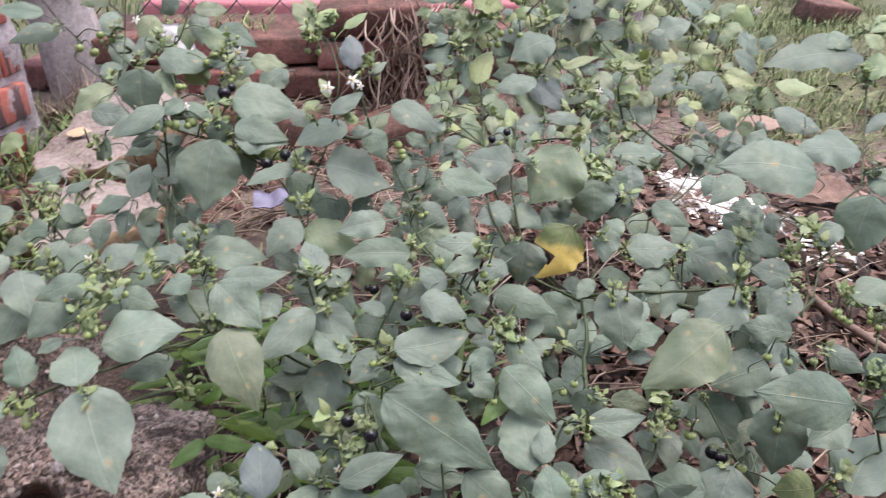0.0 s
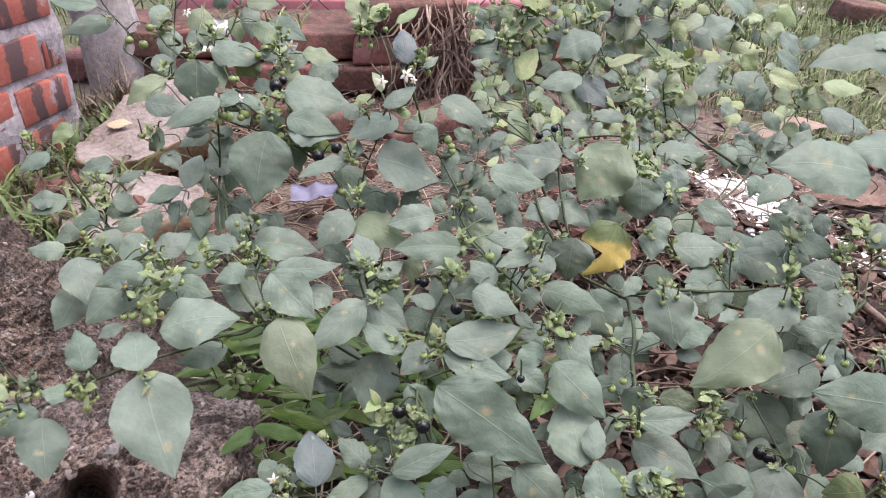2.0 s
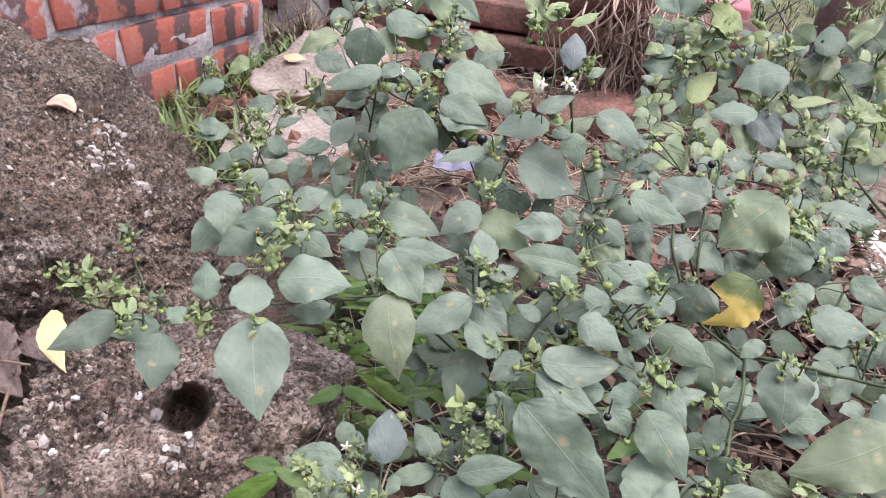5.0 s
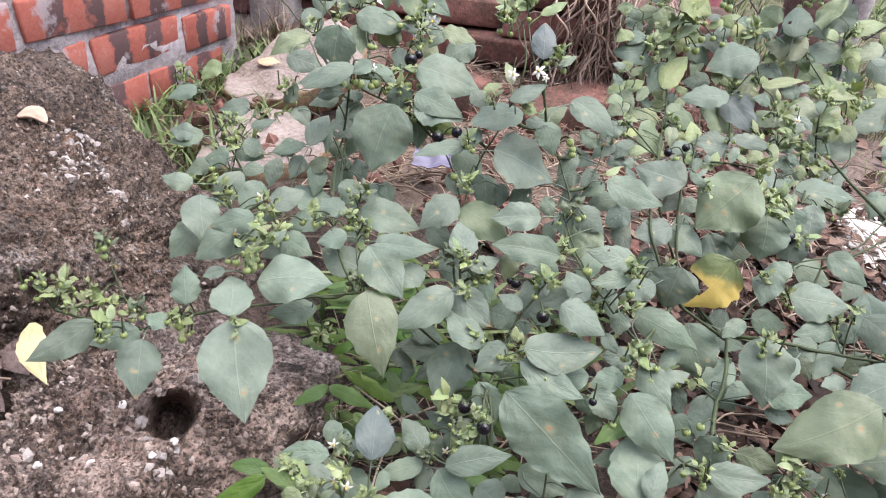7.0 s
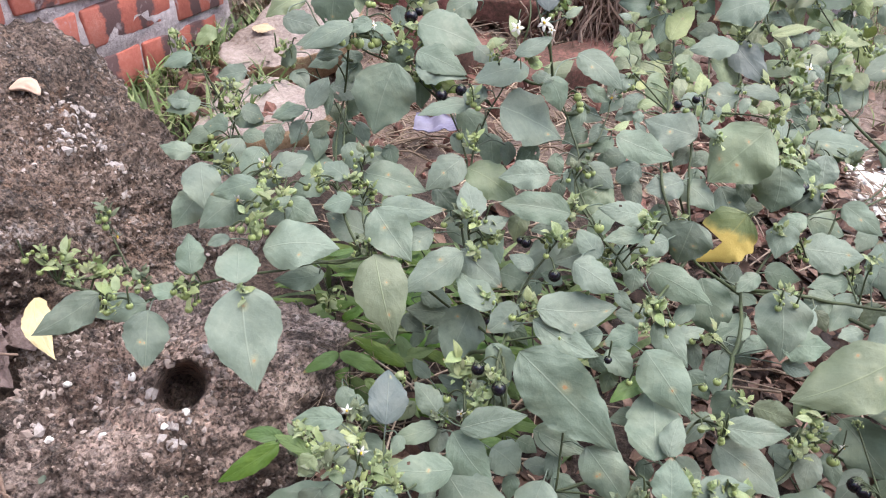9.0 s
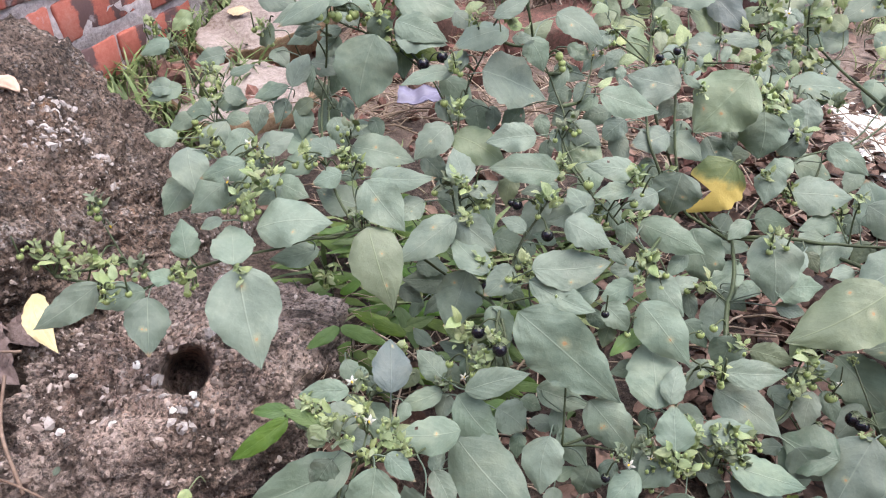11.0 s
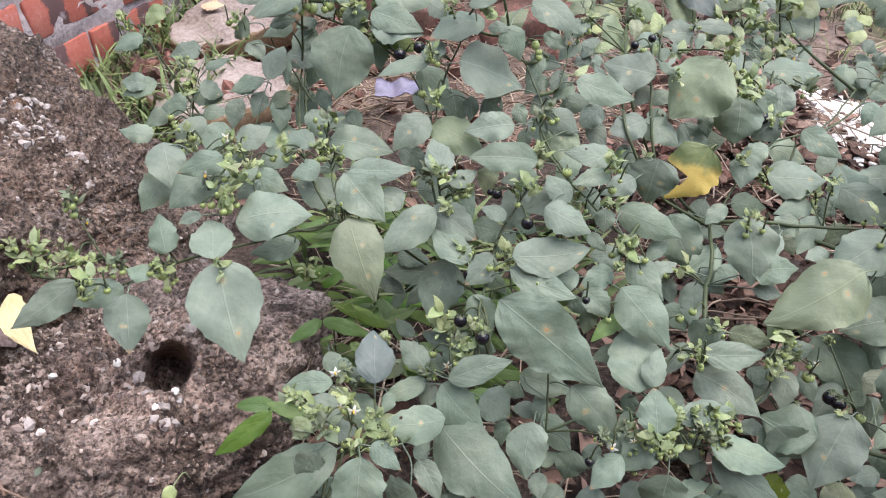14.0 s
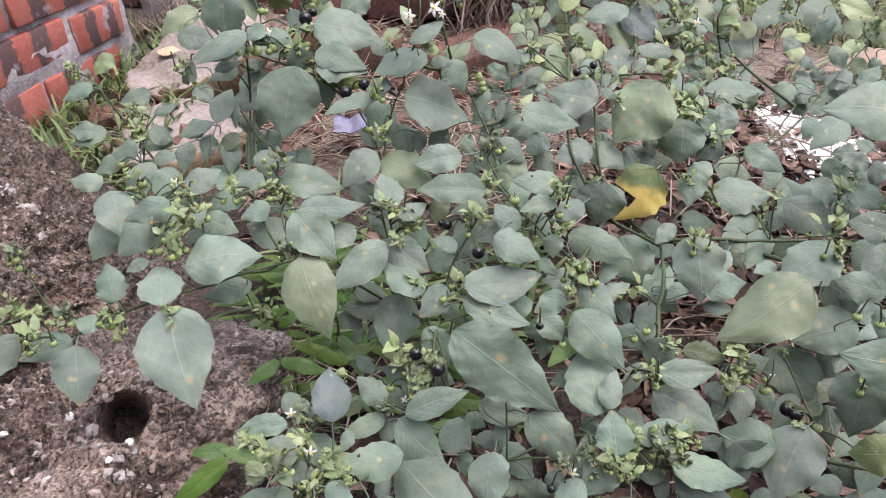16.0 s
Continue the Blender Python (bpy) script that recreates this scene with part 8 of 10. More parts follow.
leaf(plant_f, (0.160, 0.874, 0.375), (0.148, 0.864, 0.368), (0.10, -0.64, 0.76), 0.010, LEAF)
leaf(plant_f, (0.110, 0.818, 0.328), (0.109, 0.804, 0.315), (-0.16, -0.65, 0.74), 0.008, YOUNG)
leaf(plant_f, (0.117, 0.796, 0.314), (0.125, 0.828, 0.331), (-0.19, -0.43, 0.89), 0.015, LEAF, ruffle=1.0)
leaf(plant_f, (0.176, 0.891, 0.337), (0.174, 0.876, 0.321), (-0.06, -0.70, 0.71), 0.012, LEAF, ruffle=1.0)
leaf(plant_f, (0.231, 0.925, 0.336), (0.229, 0.912, 0.321), (-0.28, -0.71, 0.64), 0.010, YOUNG, ruffle=1.0)
leaf(plant_f, (0.183, 0.775, 0.309), (0.191, 0.766, 0.300), (-0.05, -0.74, 0.67), 0.008, LEAF)
leaf(plant_f, (0.037, 0.793, 0.350), (0.011, 0.792, 0.352), (0.08, -0.61, 0.79), 0.021, LEAF, ruffle=1.0)
leaf(plant_f, (0.157, 0.762, 0.304), (0.175, 0.763, 0.304), (0.04, -0.67, 0.74), 0.013, YOUNG)
leaf(plant_f, (0.154, 0.744, 0.290), (0.158, 0.729, 0.276), (-0.09, -0.68, 0.72), 0.010, YOUNG)
leaf(plant_f, (0.031, 0.798, 0.381), (0.012, 0.818, 0.393), (-0.06, -0.56, 0.83), 0.017, YOUNG, ruffle=1.0)
leaf(plant_f, (0.229, 0.948, 0.356), (0.245, 0.946, 0.350), (0.20, -0.71, 0.68), 0.014, YOUNG, ruffle=1.0)
leaf(plant_f, (0.219, 0.924, 0.348), (0.220, 0.952, 0.362), (-0.15, -0.42, 0.89), 0.013, YOUNG, ruffle=1.0)
leaf(plant_f, (-0.008, 0.706, 0.336), (-0.017, 0.720, 0.343), (0.01, -0.45, 0.89), 0.009, LEAF, ruffle=1.0)
leaf(plant_f, (0.193, 0.850, 0.321), (0.181, 0.842, 0.314), (-0.11, -0.51, 0.85), 0.011, LEAF)
leaf(plant_f, (0.050, 0.704, 0.305), (0.052, 0.686, 0.290), (0.09, -0.61, 0.79), 0.014, LEAF, ruffle=1.0)
leaf(plant_f, (0.031, 0.786, 0.301), (0.045, 0.809, 0.310), (0.20, -0.44, 0.88), 0.014, YOUNG)
leaf(plant_f, (0.064, 0.790, 0.311), (0.048, 0.792, 0.315), (0.12, -0.59, 0.80), 0.011, YOUNG, ruffle=1.0)
leaf(plant_f, (0.113, 0.693, 0.300), (0.109, 0.677, 0.286), (-0.16, -0.63, 0.76), 0.010, LEAF)
leaf(plant_f, (0.017, 0.665, 0.310), (0.005, 0.657, 0.306), (0.06, -0.49, 0.87), 0.010, YOUNG, ruffle=1.0)
leaf(plant_f, (0.010, 0.807, 0.372), (0.010, 0.797, 0.360), (-0.12, -0.76, 0.64), 0.007, LEAF, ruffle=1.0)
leaf(plant_f, (0.165, 0.652, 0.261), (0.168, 0.674, 0.270), (-0.12, -0.37, 0.92), 0.008, YOUNG)
leaf(plant_f, (0.150, 0.863, 0.346), (0.140, 0.854, 0.336), (-0.16, -0.62, 0.77), 0.011, YOUNG)
leaf(plant_f, (0.082, 0.652, 0.305), (0.084, 0.645, 0.296), (-0.11, -0.79, 0.61), 0.006, LEAF, ruffle=1.0)
leaf(plant_f, (0.194, 0.884, 0.324), (0.182, 0.903, 0.335), (-0.27, -0.61, 0.75), 0.013, YOUNG, ruffle=1.0)
leaf(plant_f, (0.178, 0.691, 0.259), (0.154, 0.682, 0.257), (0.08, -0.42, 0.91), 0.018, LEAF, ruffle=1.0)
leaf(plant_f, (0.193, 0.767, 0.263), (0.198, 0.756, 0.248), (-0.19, -0.80, 0.57), 0.010, YOUNG)
leaf(plant_f, (0.181, 0.793, 0.289), (0.172, 0.784, 0.281), (-0.14, -0.55, 0.82), 0.007, YOUNG, ruffle=1.0)
leaf(plant_f, (0.091, 0.655, 0.294), (0.093, 0.670, 0.302), (0.07, -0.44, 0.89), 0.009, YOUNG)
leaf(plant_f, (0.026, 0.813, 0.329), (0.027, 0.829, 0.338), (0.12, -0.47, 0.87), 0.007, YOUNG)
leaf(plant_f, (0.199, 0.802, 0.323), (0.198, 0.788, 0.312), (-0.30, -0.60, 0.74), 0.010, LEAF)
leaf(plant_f, (0.202, 0.799, 0.266), (0.190, 0.791, 0.261), (-0.03, -0.46, 0.89), 0.008, YOUNG, ruffle=1.0)
leaf(plant_f, (0.068, 0.825, 0.382), (0.080, 0.834, 0.385), (0.15, -0.54, 0.83), 0.009, LEAF)
leaf(plant_f, (0.088, 0.840, 0.381), (0.102, 0.848, 0.384), (0.13, -0.49, 0.86), 0.009, LEAF)
leaf(plant_f, (0.127, 0.701, 0.282), (0.117, 0.711, 0.286), (-0.15, -0.54, 0.83), 0.007, LEAF)
leaf(plant_f, (0.006, 0.788, 0.329), (0.016, 0.780, 0.319), (-0.02, -0.80, 0.61), 0.009, YOUNG)
leaf(plant_f, (-0.003, 0.691, 0.329), (-0.018, 0.681, 0.325), (0.13, -0.56, 0.82), 0.011, LEAF, ruffle=1.0)
leaf(plant_f, (0.075, 0.617, 0.298), (0.083, 0.629, 0.302), (0.13, -0.41, 0.90), 0.005, LEAF, ruffle=1.0)
leaf(plant_f, (0.055, 0.753, 0.305), (0.060, 0.771, 0.314), (-0.12, -0.45, 0.88), 0.011, LEAF)
leaf(plant_f, (-0.001, 0.757, 0.344), (0.012, 0.764, 0.346), (0.19, -0.53, 0.83), 0.008, LEAF)
leaf(plant_f, (0.137, 0.839, 0.324), (0.151, 0.841, 0.322), (0.20, -0.67, 0.72), 0.009, YOUNG)
leaf(plant_f, (0.215, 0.888, 0.316), (0.199, 0.878, 0.311), (0.07, -0.53, 0.84), 0.013, LEAF)
leaf(plant_f, (0.008, 0.708, 0.306), (0.007, 0.695, 0.293), (-0.15, -0.68, 0.72), 0.008, LEAF)
berry(plant_f, (0.169, 0.598, 0.226), 0.0047, GREEN)
berry(plant_f, (0.052, 0.800, 0.354), 0.0039, GREEN)
berry(plant_f, (0.061, 0.800, 0.354), 0.0042, GREEN)
berry(plant_f, (0.064, 0.801, 0.366), 0.0038, GREEN)
berry(plant_f, (0.084, 0.822, 0.396), 0.0044, GREEN)
berry(plant_f, (0.075, 0.804, 0.368), 0.0032, GREEN)
berry(plant_f, (0.086, 0.805, 0.363), 0.0033, GREEN)
berry(plant_f, (0.077, 0.819, 0.399), 0.0035, GREEN)
berry(plant_f, (0.062, 0.651, 0.308), 0.0038, BLACK)
berry(plant_f, (0.170, 0.632, 0.248), 0.0063, BLACK)
berry(plant_f, (0.164, 0.626, 0.250), 0.0050, BLACK)
flower(plant_f, (-0.010, 0.622, 0.313), 0.0049)
flower(plant_f, (-0.074, 0.570, 0.384), 0.0068)
flower(plant_f, (-0.068, 0.571, 0.379), 0.0036)
flower(plant_f, (0.170, 0.751, 0.315), 0.0057)
shoot(plant_f, (0.157, 0.659, 0.275), 0.0128)
shoot(plant_f, (0.153, 0.635, 0.269), 0.0110)
shoot(plant_f, (0.137, 0.748, 0.287), 0.0168)
shoot(plant_f, (0.193, 0.780, 0.271), 0.0157)
shoot(plant_f, (0.083, 0.597, 0.299), 0.0071)
shoot(plant_f, (0.028, 0.781, 0.371), 0.0180)
shoot(plant_f, (0.047, 0.792, 0.395), 0.0143)
shoot(plant_f, (0.157, 0.772, 0.318), 0.0156)
shoot(plant_f, (0.143, 0.638, 0.281), 0.0153)
shoot(plant_f, (-0.002, 0.646, 0.316), 0.0115)
shoot(plant_f, (0.107, 0.781, 0.330), 0.0118)
shoot(plant_f, (0.233, 0.898, 0.347), 0.0159)
shoot(plant_f, (0.115, 0.828, 0.376), 0.0161)
shoot(plant_f, (-0.086, 0.569, 0.358), 0.0079)
shoot(plant_f, (0.174, 0.877, 0.369), 0.0125)
shoot(plant_f, (0.240, 0.867, 0.320), 0.0205)
shoot(plant_f, (0.143, 0.624, 0.273), 0.0135)
shoot(plant_f, (0.166, 0.755, 0.295), 0.0167)
shoot(plant_f, (0.180, 0.892, 0.408), 0.0134)
shoot(plant_f, (0.140, 0.475, 0.242), 0.0090)
shoot(plant_f, (0.126, 0.622, 0.312), 0.0113)
shoot(plant_f, (0.149, 0.579, 0.233), 0.0072)
shoot(plant_f, (0.174, 0.592, 0.214), 0.0093)
shoot(plant_f, (0.182, 0.632, 0.249), 0.0122)
shoot(plant_f, (-0.064, 0.603, 0.390), 0.0121)
shoot(plant_f, (0.014, 0.734, 0.374), 0.0125)
shoot(plant_f, (0.050, 0.710, 0.309), 0.0096)
shoot(plant_f, (0.145, 0.743, 0.287), 0.0069)
shoot(plant_f, (0.182, 0.864, 0.349), 0.0077)
shoot(plant_f, (0.132, 0.816, 0.330), 0.0087)
shoot(plant_f, (0.018, 0.797, 0.404), 0.0122)
shoot(plant_f, (0.104, 0.693, 0.307), 0.0085)
shoot(plant_f, (0.204, 0.820, 0.322), 0.0098)
shoot(plant_f, (0.004, 0.650, 0.324), 0.0076)
shoot(plant_f, (0.205, 0.847, 0.319), 0.0087)
shoot(plant_f, (0.153, 0.775, 0.290), 0.0087)
shoot(plant_f, (0.113, 0.811, 0.347), 0.0111)
shoot(plant_f, (-0.079, 0.569, 0.358), 0.0078)
shoot(plant_f, (0.027, 0.795, 0.412), 0.0077)
shoot(plant_f, (0.030, 0.785, 0.433), 0.0093)
plant_f.finish()
plant_g = Plant(0.46, 0.78, "nightshade plant with large insect-bitten leaves near lime")
stem(plant_g, 0.0017, (0.127, 0.549, 0.184), (0.163, 0.536, 0.199), (0.211, 0.544, 0.194), (0.261, 0.541, 0.199))
stem(plant_g, 0.0010, (0.228, 0.918, 0.353), (0.231, 0.890, 0.322), (0.200, 0.793, 0.307), (0.221, 0.823, 0.244), (0.192, 0.709, 0.248))
stem(plant_g, 0.0008, (0.192, 0.709, 0.248), (0.236, 0.812, 0.231), (0.262, 0.855, 0.230))
stem(plant_g, 0.0010, (0.387, 0.852, 0.262), (0.324, 0.776, 0.240), (0.271, 0.696, 0.230), (0.211, 0.642, 0.216))
stem(plant_g, 0.0008, (0.329, 0.551, 0.217), (0.330, 0.569, 0.230), (0.342, 0.581, 0.244))
stem(plant_g, 0.0008, (0.269, 0.532, 0.203), (0.294, 0.538, 0.215), (0.335, 0.552, 0.216), (0.373, 0.580, 0.218))
stem(plant_g, 0.0010, (0.248, 0.500, 0.183), (0.266, 0.528, 0.199), (0.270, 0.547, 0.208))
stem(plant_g, 0.0008, (0.309, 0.497, 0.199), (0.330, 0.537, 0.207), (0.329, 0.551, 0.217))
stem(plant_g, 0.0010, (0.444, 0.683, 0.235), (0.489, 0.780, 0.261), (0.515, 0.844, 0.294), (0.555, 0.935, 0.340))
stem(plant_g, 0.0008, (0.330, 0.522, 0.201), (0.350, 0.558, 0.214), (0.395, 0.590, 0.213))
leaf(plant_g, (0.190, 0.744, 0.245), (0.256, 0.759, 0.239), (0.20, -0.53, 0.83), 0.033, LEAF)
leaf(plant_g, (0.180, 0.599, 0.206), (0.235, 0.606, 0.204), (0.11, -0.48, 0.87), 0.041, LEAF, spots=[(.7, .5)])
leaf(plant_g, (0.212, 0.643, 0.233), (0.250, 0.629, 0.215), (0.04, -0.74, 0.67), 0.025, LEAF)
leaf(plant_g, (0.221, 0.587, 0.190), (0.187, 0.572, 0.184), (0.04, -0.46, 0.89), 0.023, LEAF)
leaf(plant_g, (0.228, 0.917, 0.365), (0.273, 0.947, 0.375), (0.12, -0.48, 0.87), 0.022, YOUNG)
leaf(plant_g, (0.295, 0.895, 0.293), (0.254, 0.866, 0.270), (-0.05, -0.58, 0.81), 0.031, LEAF)
leaf(plant_g, (0.272, 0.932, 0.356), (0.238, 0.909, 0.337), (-0.04, -0.61, 0.80), 0.022, LEAF)
leaf(plant_g, (0.275, 0.955, 0.329), (0.300, 0.945, 0.308), (0.10, -0.84, 0.53), 0.028, LEAF)
leaf(plant_g, (0.206, 0.830, 0.273), (0.235, 0.824, 0.257), (0.22, -0.71, 0.67), 0.024, LEAF)
leaf(plant_g, (0.273, 0.869, 0.241), (0.234, 0.881, 0.249), (-0.02, -0.61, 0.79), 0.038, LEAF)
leaf(plant_g, (0.232, 0.828, 0.215), (0.269, 0.860, 0.229), (0.02, -0.42, 0.91), 0.038, LEAF)
leaf(plant_g, (0.553, 0.936, 0.304), (0.418, 0.924, 0.292), (-0.05, -0.43, 0.90), 0.068, LEAF)
leaf(plant_g, (0.329, 0.571, 0.299), (0.238, 0.572, 0.307), (0.06, -0.60, 0.79), 0.057, LEAF, spots=[(.45, .5)])
leaf(plant_g, (0.465, 0.735, 0.252), (0.391, 0.741, 0.251), (-0.06, -0.54, 0.84), 0.049, LEAF)
leaf(plant_g, (0.374, 0.848, 0.284), (0.413, 0.834, 0.271), (-0.04, -0.74, 0.67), 0.029, LEAF)
leaf(plant_g, (0.376, 0.778, 0.285), (0.432, 0.764, 0.265), (0.14, -0.58, 0.80), 0.035, LEAF)
leaf(plant_g, (0.376, 0.936, 0.281), (0.420, 0.925, 0.265), (0.08, -0.71, 0.70), 0.030, YOUNG)
leaf(plant_g, (0.403, 0.842, 0.294), (0.456, 0.843, 0.288), (0.11, -0.52, 0.85), 0.025, YOUNG)
leaf(plant_g, (0.273, 0.936, 0.279), (0.336, 0.921, 0.264), (-0.00, -0.72, 0.70), 0.041, LEAF)
leaf(plant_g, (0.350, 0.988, 0.262), (0.404, 0.964, 0.230), (0.11, -0.69, 0.71), 0.044, LEAF)
leaf(plant_g, (0.336, 1.058, 0.295), (0.410, 1.044, 0.281), (0.01, -0.67, 0.74), 0.029, YOUNG)
leaf(plant_g, (0.294, 0.993, 0.318), (0.344, 1.005, 0.331), (-0.03, -0.67, 0.74), 0.038, LEAF)
leaf(plant_g, (0.351, 0.919, 0.257), (0.366, 0.908, 0.242), (-0.06, -0.83, 0.56), 0.035, LEAF)
leaf(plant_g, (0.503, 1.086, 0.278), (0.480, 1.097, 0.288), (-0.12, -0.78, 0.62), 0.027, LEAF)
leaf(plant_g, (0.258, 0.589, 0.184), (0.250, 0.633, 0.209), (-0.43, -0.52, 0.74), 0.036, LEAF)
leaf(plant_g, (0.232, 0.568, 0.221), (0.279, 0.547, 0.199), (-0.03, -0.76, 0.65), 0.033, LEAF)
leaf(plant_g, (0.273, 0.559, 0.246), (0.311, 0.551, 0.228), (0.13, -0.79, 0.59), 0.024, LEAF)
leaf(plant_g, (0.305, 0.523, 0.222), (0.269, 0.530, 0.228), (-0.01, -0.71, 0.71), 0.028, LEAF)
leaf(plant_g, (0.422, 0.627, 0.250), (0.400, 0.596, 0.202), (-0.41, -0.67, 0.62), 0.051, LEAF)
leaf(plant_g, (0.365, 0.574, 0.248), (0.340, 0.559, 0.230), (-0.32, -0.46, 0.83), 0.024, LEAF)
leaf(plant_g, (0.540, 0.851, 0.308), (0.504, 0.857, 0.311), (-0.03, -0.60, 0.80), 0.041, LEAF)
leaf(plant_g, (0.540, 0.954, 0.323), (0.493, 0.945, 0.310), (-0.12, -0.54, 0.83), 0.031, LEAF)
leaf(plant_g, (0.491, 0.685, 0.234), (0.455, 0.705, 0.245), (-0.10, -0.62, 0.78), 0.040, LEAF)
leaf(plant_g, (0.576, 0.912, 0.359), (0.532, 0.899, 0.342), (-0.25, -0.36, 0.90), 0.036, YOUNG)
leaf(plant_g, (0.541, 0.879, 0.326), (0.528, 0.903, 0.341), (-0.30, -0.61, 0.73), 0.019, YOUNG)
leaf(plant_g, (0.507, 0.778, 0.282), (0.478, 0.760, 0.262), (-0.30, -0.46, 0.84), 0.017, LEAF)
leaf(plant_g, (0.310, 0.684, 0.247), (0.275, 0.653, 0.227), (-0.15, -0.41, 0.90), 0.032, LEAF)
leaf(plant_g, (0.308, 0.774, 0.207), (0.298, 0.803, 0.222), (-0.35, -0.54, 0.76), 0.018, LEAF)
leaf(plant_g, (0.193, 0.662, 0.201), (0.230, 0.656, 0.194), (0.05, -0.62, 0.78), 0.032, LEAF)
leaf(plant_g, (0.333, 0.884, 0.233), (0.310, 0.888, 0.237), (0.03, -0.56, 0.83), 0.021, YOUNG)
leaf(plant_g, (0.293, 0.656, 0.216), (0.314, 0.637, 0.193), (-0.13, -0.81, 0.57), 0.024, LEAF)
leaf(plant_g, (0.247, 0.566, 0.185), (0.231, 0.549, 0.170), (-0.12, -0.61, 0.78), 0.018, PALE, ruffle=1.0)
leaf(plant_g, (0.323, 0.789, 0.228), (0.348, 0.787, 0.222), (0.10, -0.71, 0.70), 0.022, LEAF)
leaf(plant_g, (0.280, 0.583, 0.220), (0.297, 0.561, 0.197), (-0.27, -0.78, 0.57), 0.024, LEAF)
leaf(plant_g, (0.223, 0.562, 0.193), (0.203, 0.531, 0.172), (-0.07, -0.52, 0.85), 0.025, LEAF)
leaf(plant_g, (0.200, 0.548, 0.198), (0.175, 0.535, 0.186), (0.00, -0.65, 0.76), 0.023, LEAF)
leaf(plant_g, (0.312, 0.599, 0.248), (0.307, 0.577, 0.230), (-0.49, -0.48, 0.73), 0.016, LEAF)
leaf(plant_g, (0.209, 0.825, 0.300), (0.209, 0.809, 0.281), (-0.00, -0.75, 0.66), 0.019, LEAF)
leaf(plant_g, (0.313, 0.613, 0.250), (0.298, 0.622, 0.255), (-0.14, -0.66, 0.74), 0.013, LEAF)
leaf(plant_g, (0.314, 0.615, 0.238), (0.287, 0.611, 0.238), (0.10, -0.62, 0.78), 0.021, LEAF)
leaf(plant_g, (0.303, 0.633, 0.199), (0.260, 0.626, 0.193), (-0.01, -0.60, 0.80), 0.028, LEAF)
leaf(plant_g, (0.431, 1.044, 0.264), (0.408, 1.031, 0.260), (0.11, -0.48, 0.87), 0.014, LEAF)
leaf(plant_g, (0.371, 0.849, 0.242), (0.392, 0.839, 0.228), (0.04, -0.80, 0.60), 0.020, YOUNG)
leaf(plant_g, (0.476, 1.199, 0.304), (0.510, 1.185, 0.287), (0.00, -0.78, 0.62), 0.037, YOUNG)
leaf(plant_g, (0.394, 0.854, 0.239), (0.413, 0.854, 0.231), (0.23, -0.73, 0.64), 0.016, LEAF)
leaf(plant_g, (0.302, 0.808, 0.230), (0.329, 0.809, 0.224), (0.22, -0.66, 0.72), 0.017, LEAF, ruffle=1.0)
leaf(plant_g, (0.316, 0.853, 0.222), (0.338, 0.854, 0.218), (0.16, -0.57, 0.80), 0.016, LEAF)
leaf(plant_g, (0.297, 0.786, 0.227), (0.327, 0.784, 0.222), (0.07, -0.63, 0.77), 0.023, LEAF)
leaf(plant_g, (0.313, 0.643, 0.231), (0.290, 0.642, 0.231), (0.03, -0.49, 0.87), 0.020, LEAF)
leaf(plant_g, (0.291, 0.705, 0.238), (0.281, 0.688, 0.219), (-0.26, -0.63, 0.73), 0.018, LEAF, ruffle=1.0)
leaf(plant_g, (0.286, 0.794, 0.238), (0.279, 0.766, 0.216), (-0.28, -0.53, 0.80), 0.023, LEAF)
leaf(plant_g, (0.208, 0.725, 0.241), (0.210, 0.697, 0.210), (-0.10, -0.75, 0.66), 0.028, LEAF, ruffle=1.0)
leaf(plant_g, (0.360, 0.796, 0.236), (0.343, 0.779, 0.223), (-0.18, -0.47, 0.86), 0.015, LEAF)
leaf(plant_g, (0.465, 1.150, 0.299), (0.448, 1.126, 0.274), (-0.18, -0.64, 0.74), 0.026, YOUNG)
leaf(plant_g, (0.385, 1.100, 0.335), (0.407, 1.104, 0.333), (0.17, -0.66, 0.73), 0.020, LEAF, ruffle=1.0)
leaf(plant_g, (0.386, 0.919, 0.260), (0.407, 0.925, 0.261), (0.14, -0.60, 0.79), 0.014, YOUNG)
leaf(plant_g, (0.319, 0.857, 0.237), (0.338, 0.852, 0.231), (0.02, -0.70, 0.71), 0.017, LEAF)
leaf(plant_g, (0.235, 0.619, 0.167), (0.260, 0.618, 0.162), (0.13, -0.66, 0.74), 0.020, LEAF, ruffle=1.0)
leaf(plant_g, (0.311, 0.625, 0.229), (0.313, 0.609, 0.213), (-0.15, -0.69, 0.71), 0.014, LEAF)
leaf(plant_g, (0.431, 1.053, 0.272), (0.469, 1.048, 0.254), (0.26, -0.63, 0.73), 0.037, LEAF)
leaf(plant_g, (0.354, 0.790, 0.235), (0.327, 0.801, 0.242), (-0.04, -0.64, 0.77), 0.029, LEAF, ruffle=1.0)
leaf(plant_g, (0.405, 1.096, 0.300), (0.414, 1.081, 0.280), (-0.25, -0.82, 0.52), 0.016, LEAF)
leaf(plant_g, (0.238, 0.838, 0.293), (0.213, 0.836, 0.292), (0.03, -0.62, 0.78), 0.020, LEAF)
leaf(plant_g, (0.366, 0.785, 0.235), (0.390, 0.817, 0.249), (-0.27, -0.21, 0.94), 0.023, LEAF)
leaf(plant_g, (0.343, 1.065, 0.345), (0.380, 1.063, 0.338), (0.10, -0.65, 0.76), 0.038, LEAF)
leaf(plant_g, (0.425, 1.101, 0.293), (0.431, 1.085, 0.274), (-0.20, -0.78, 0.59), 0.016, LEAF, ruffle=1.0)
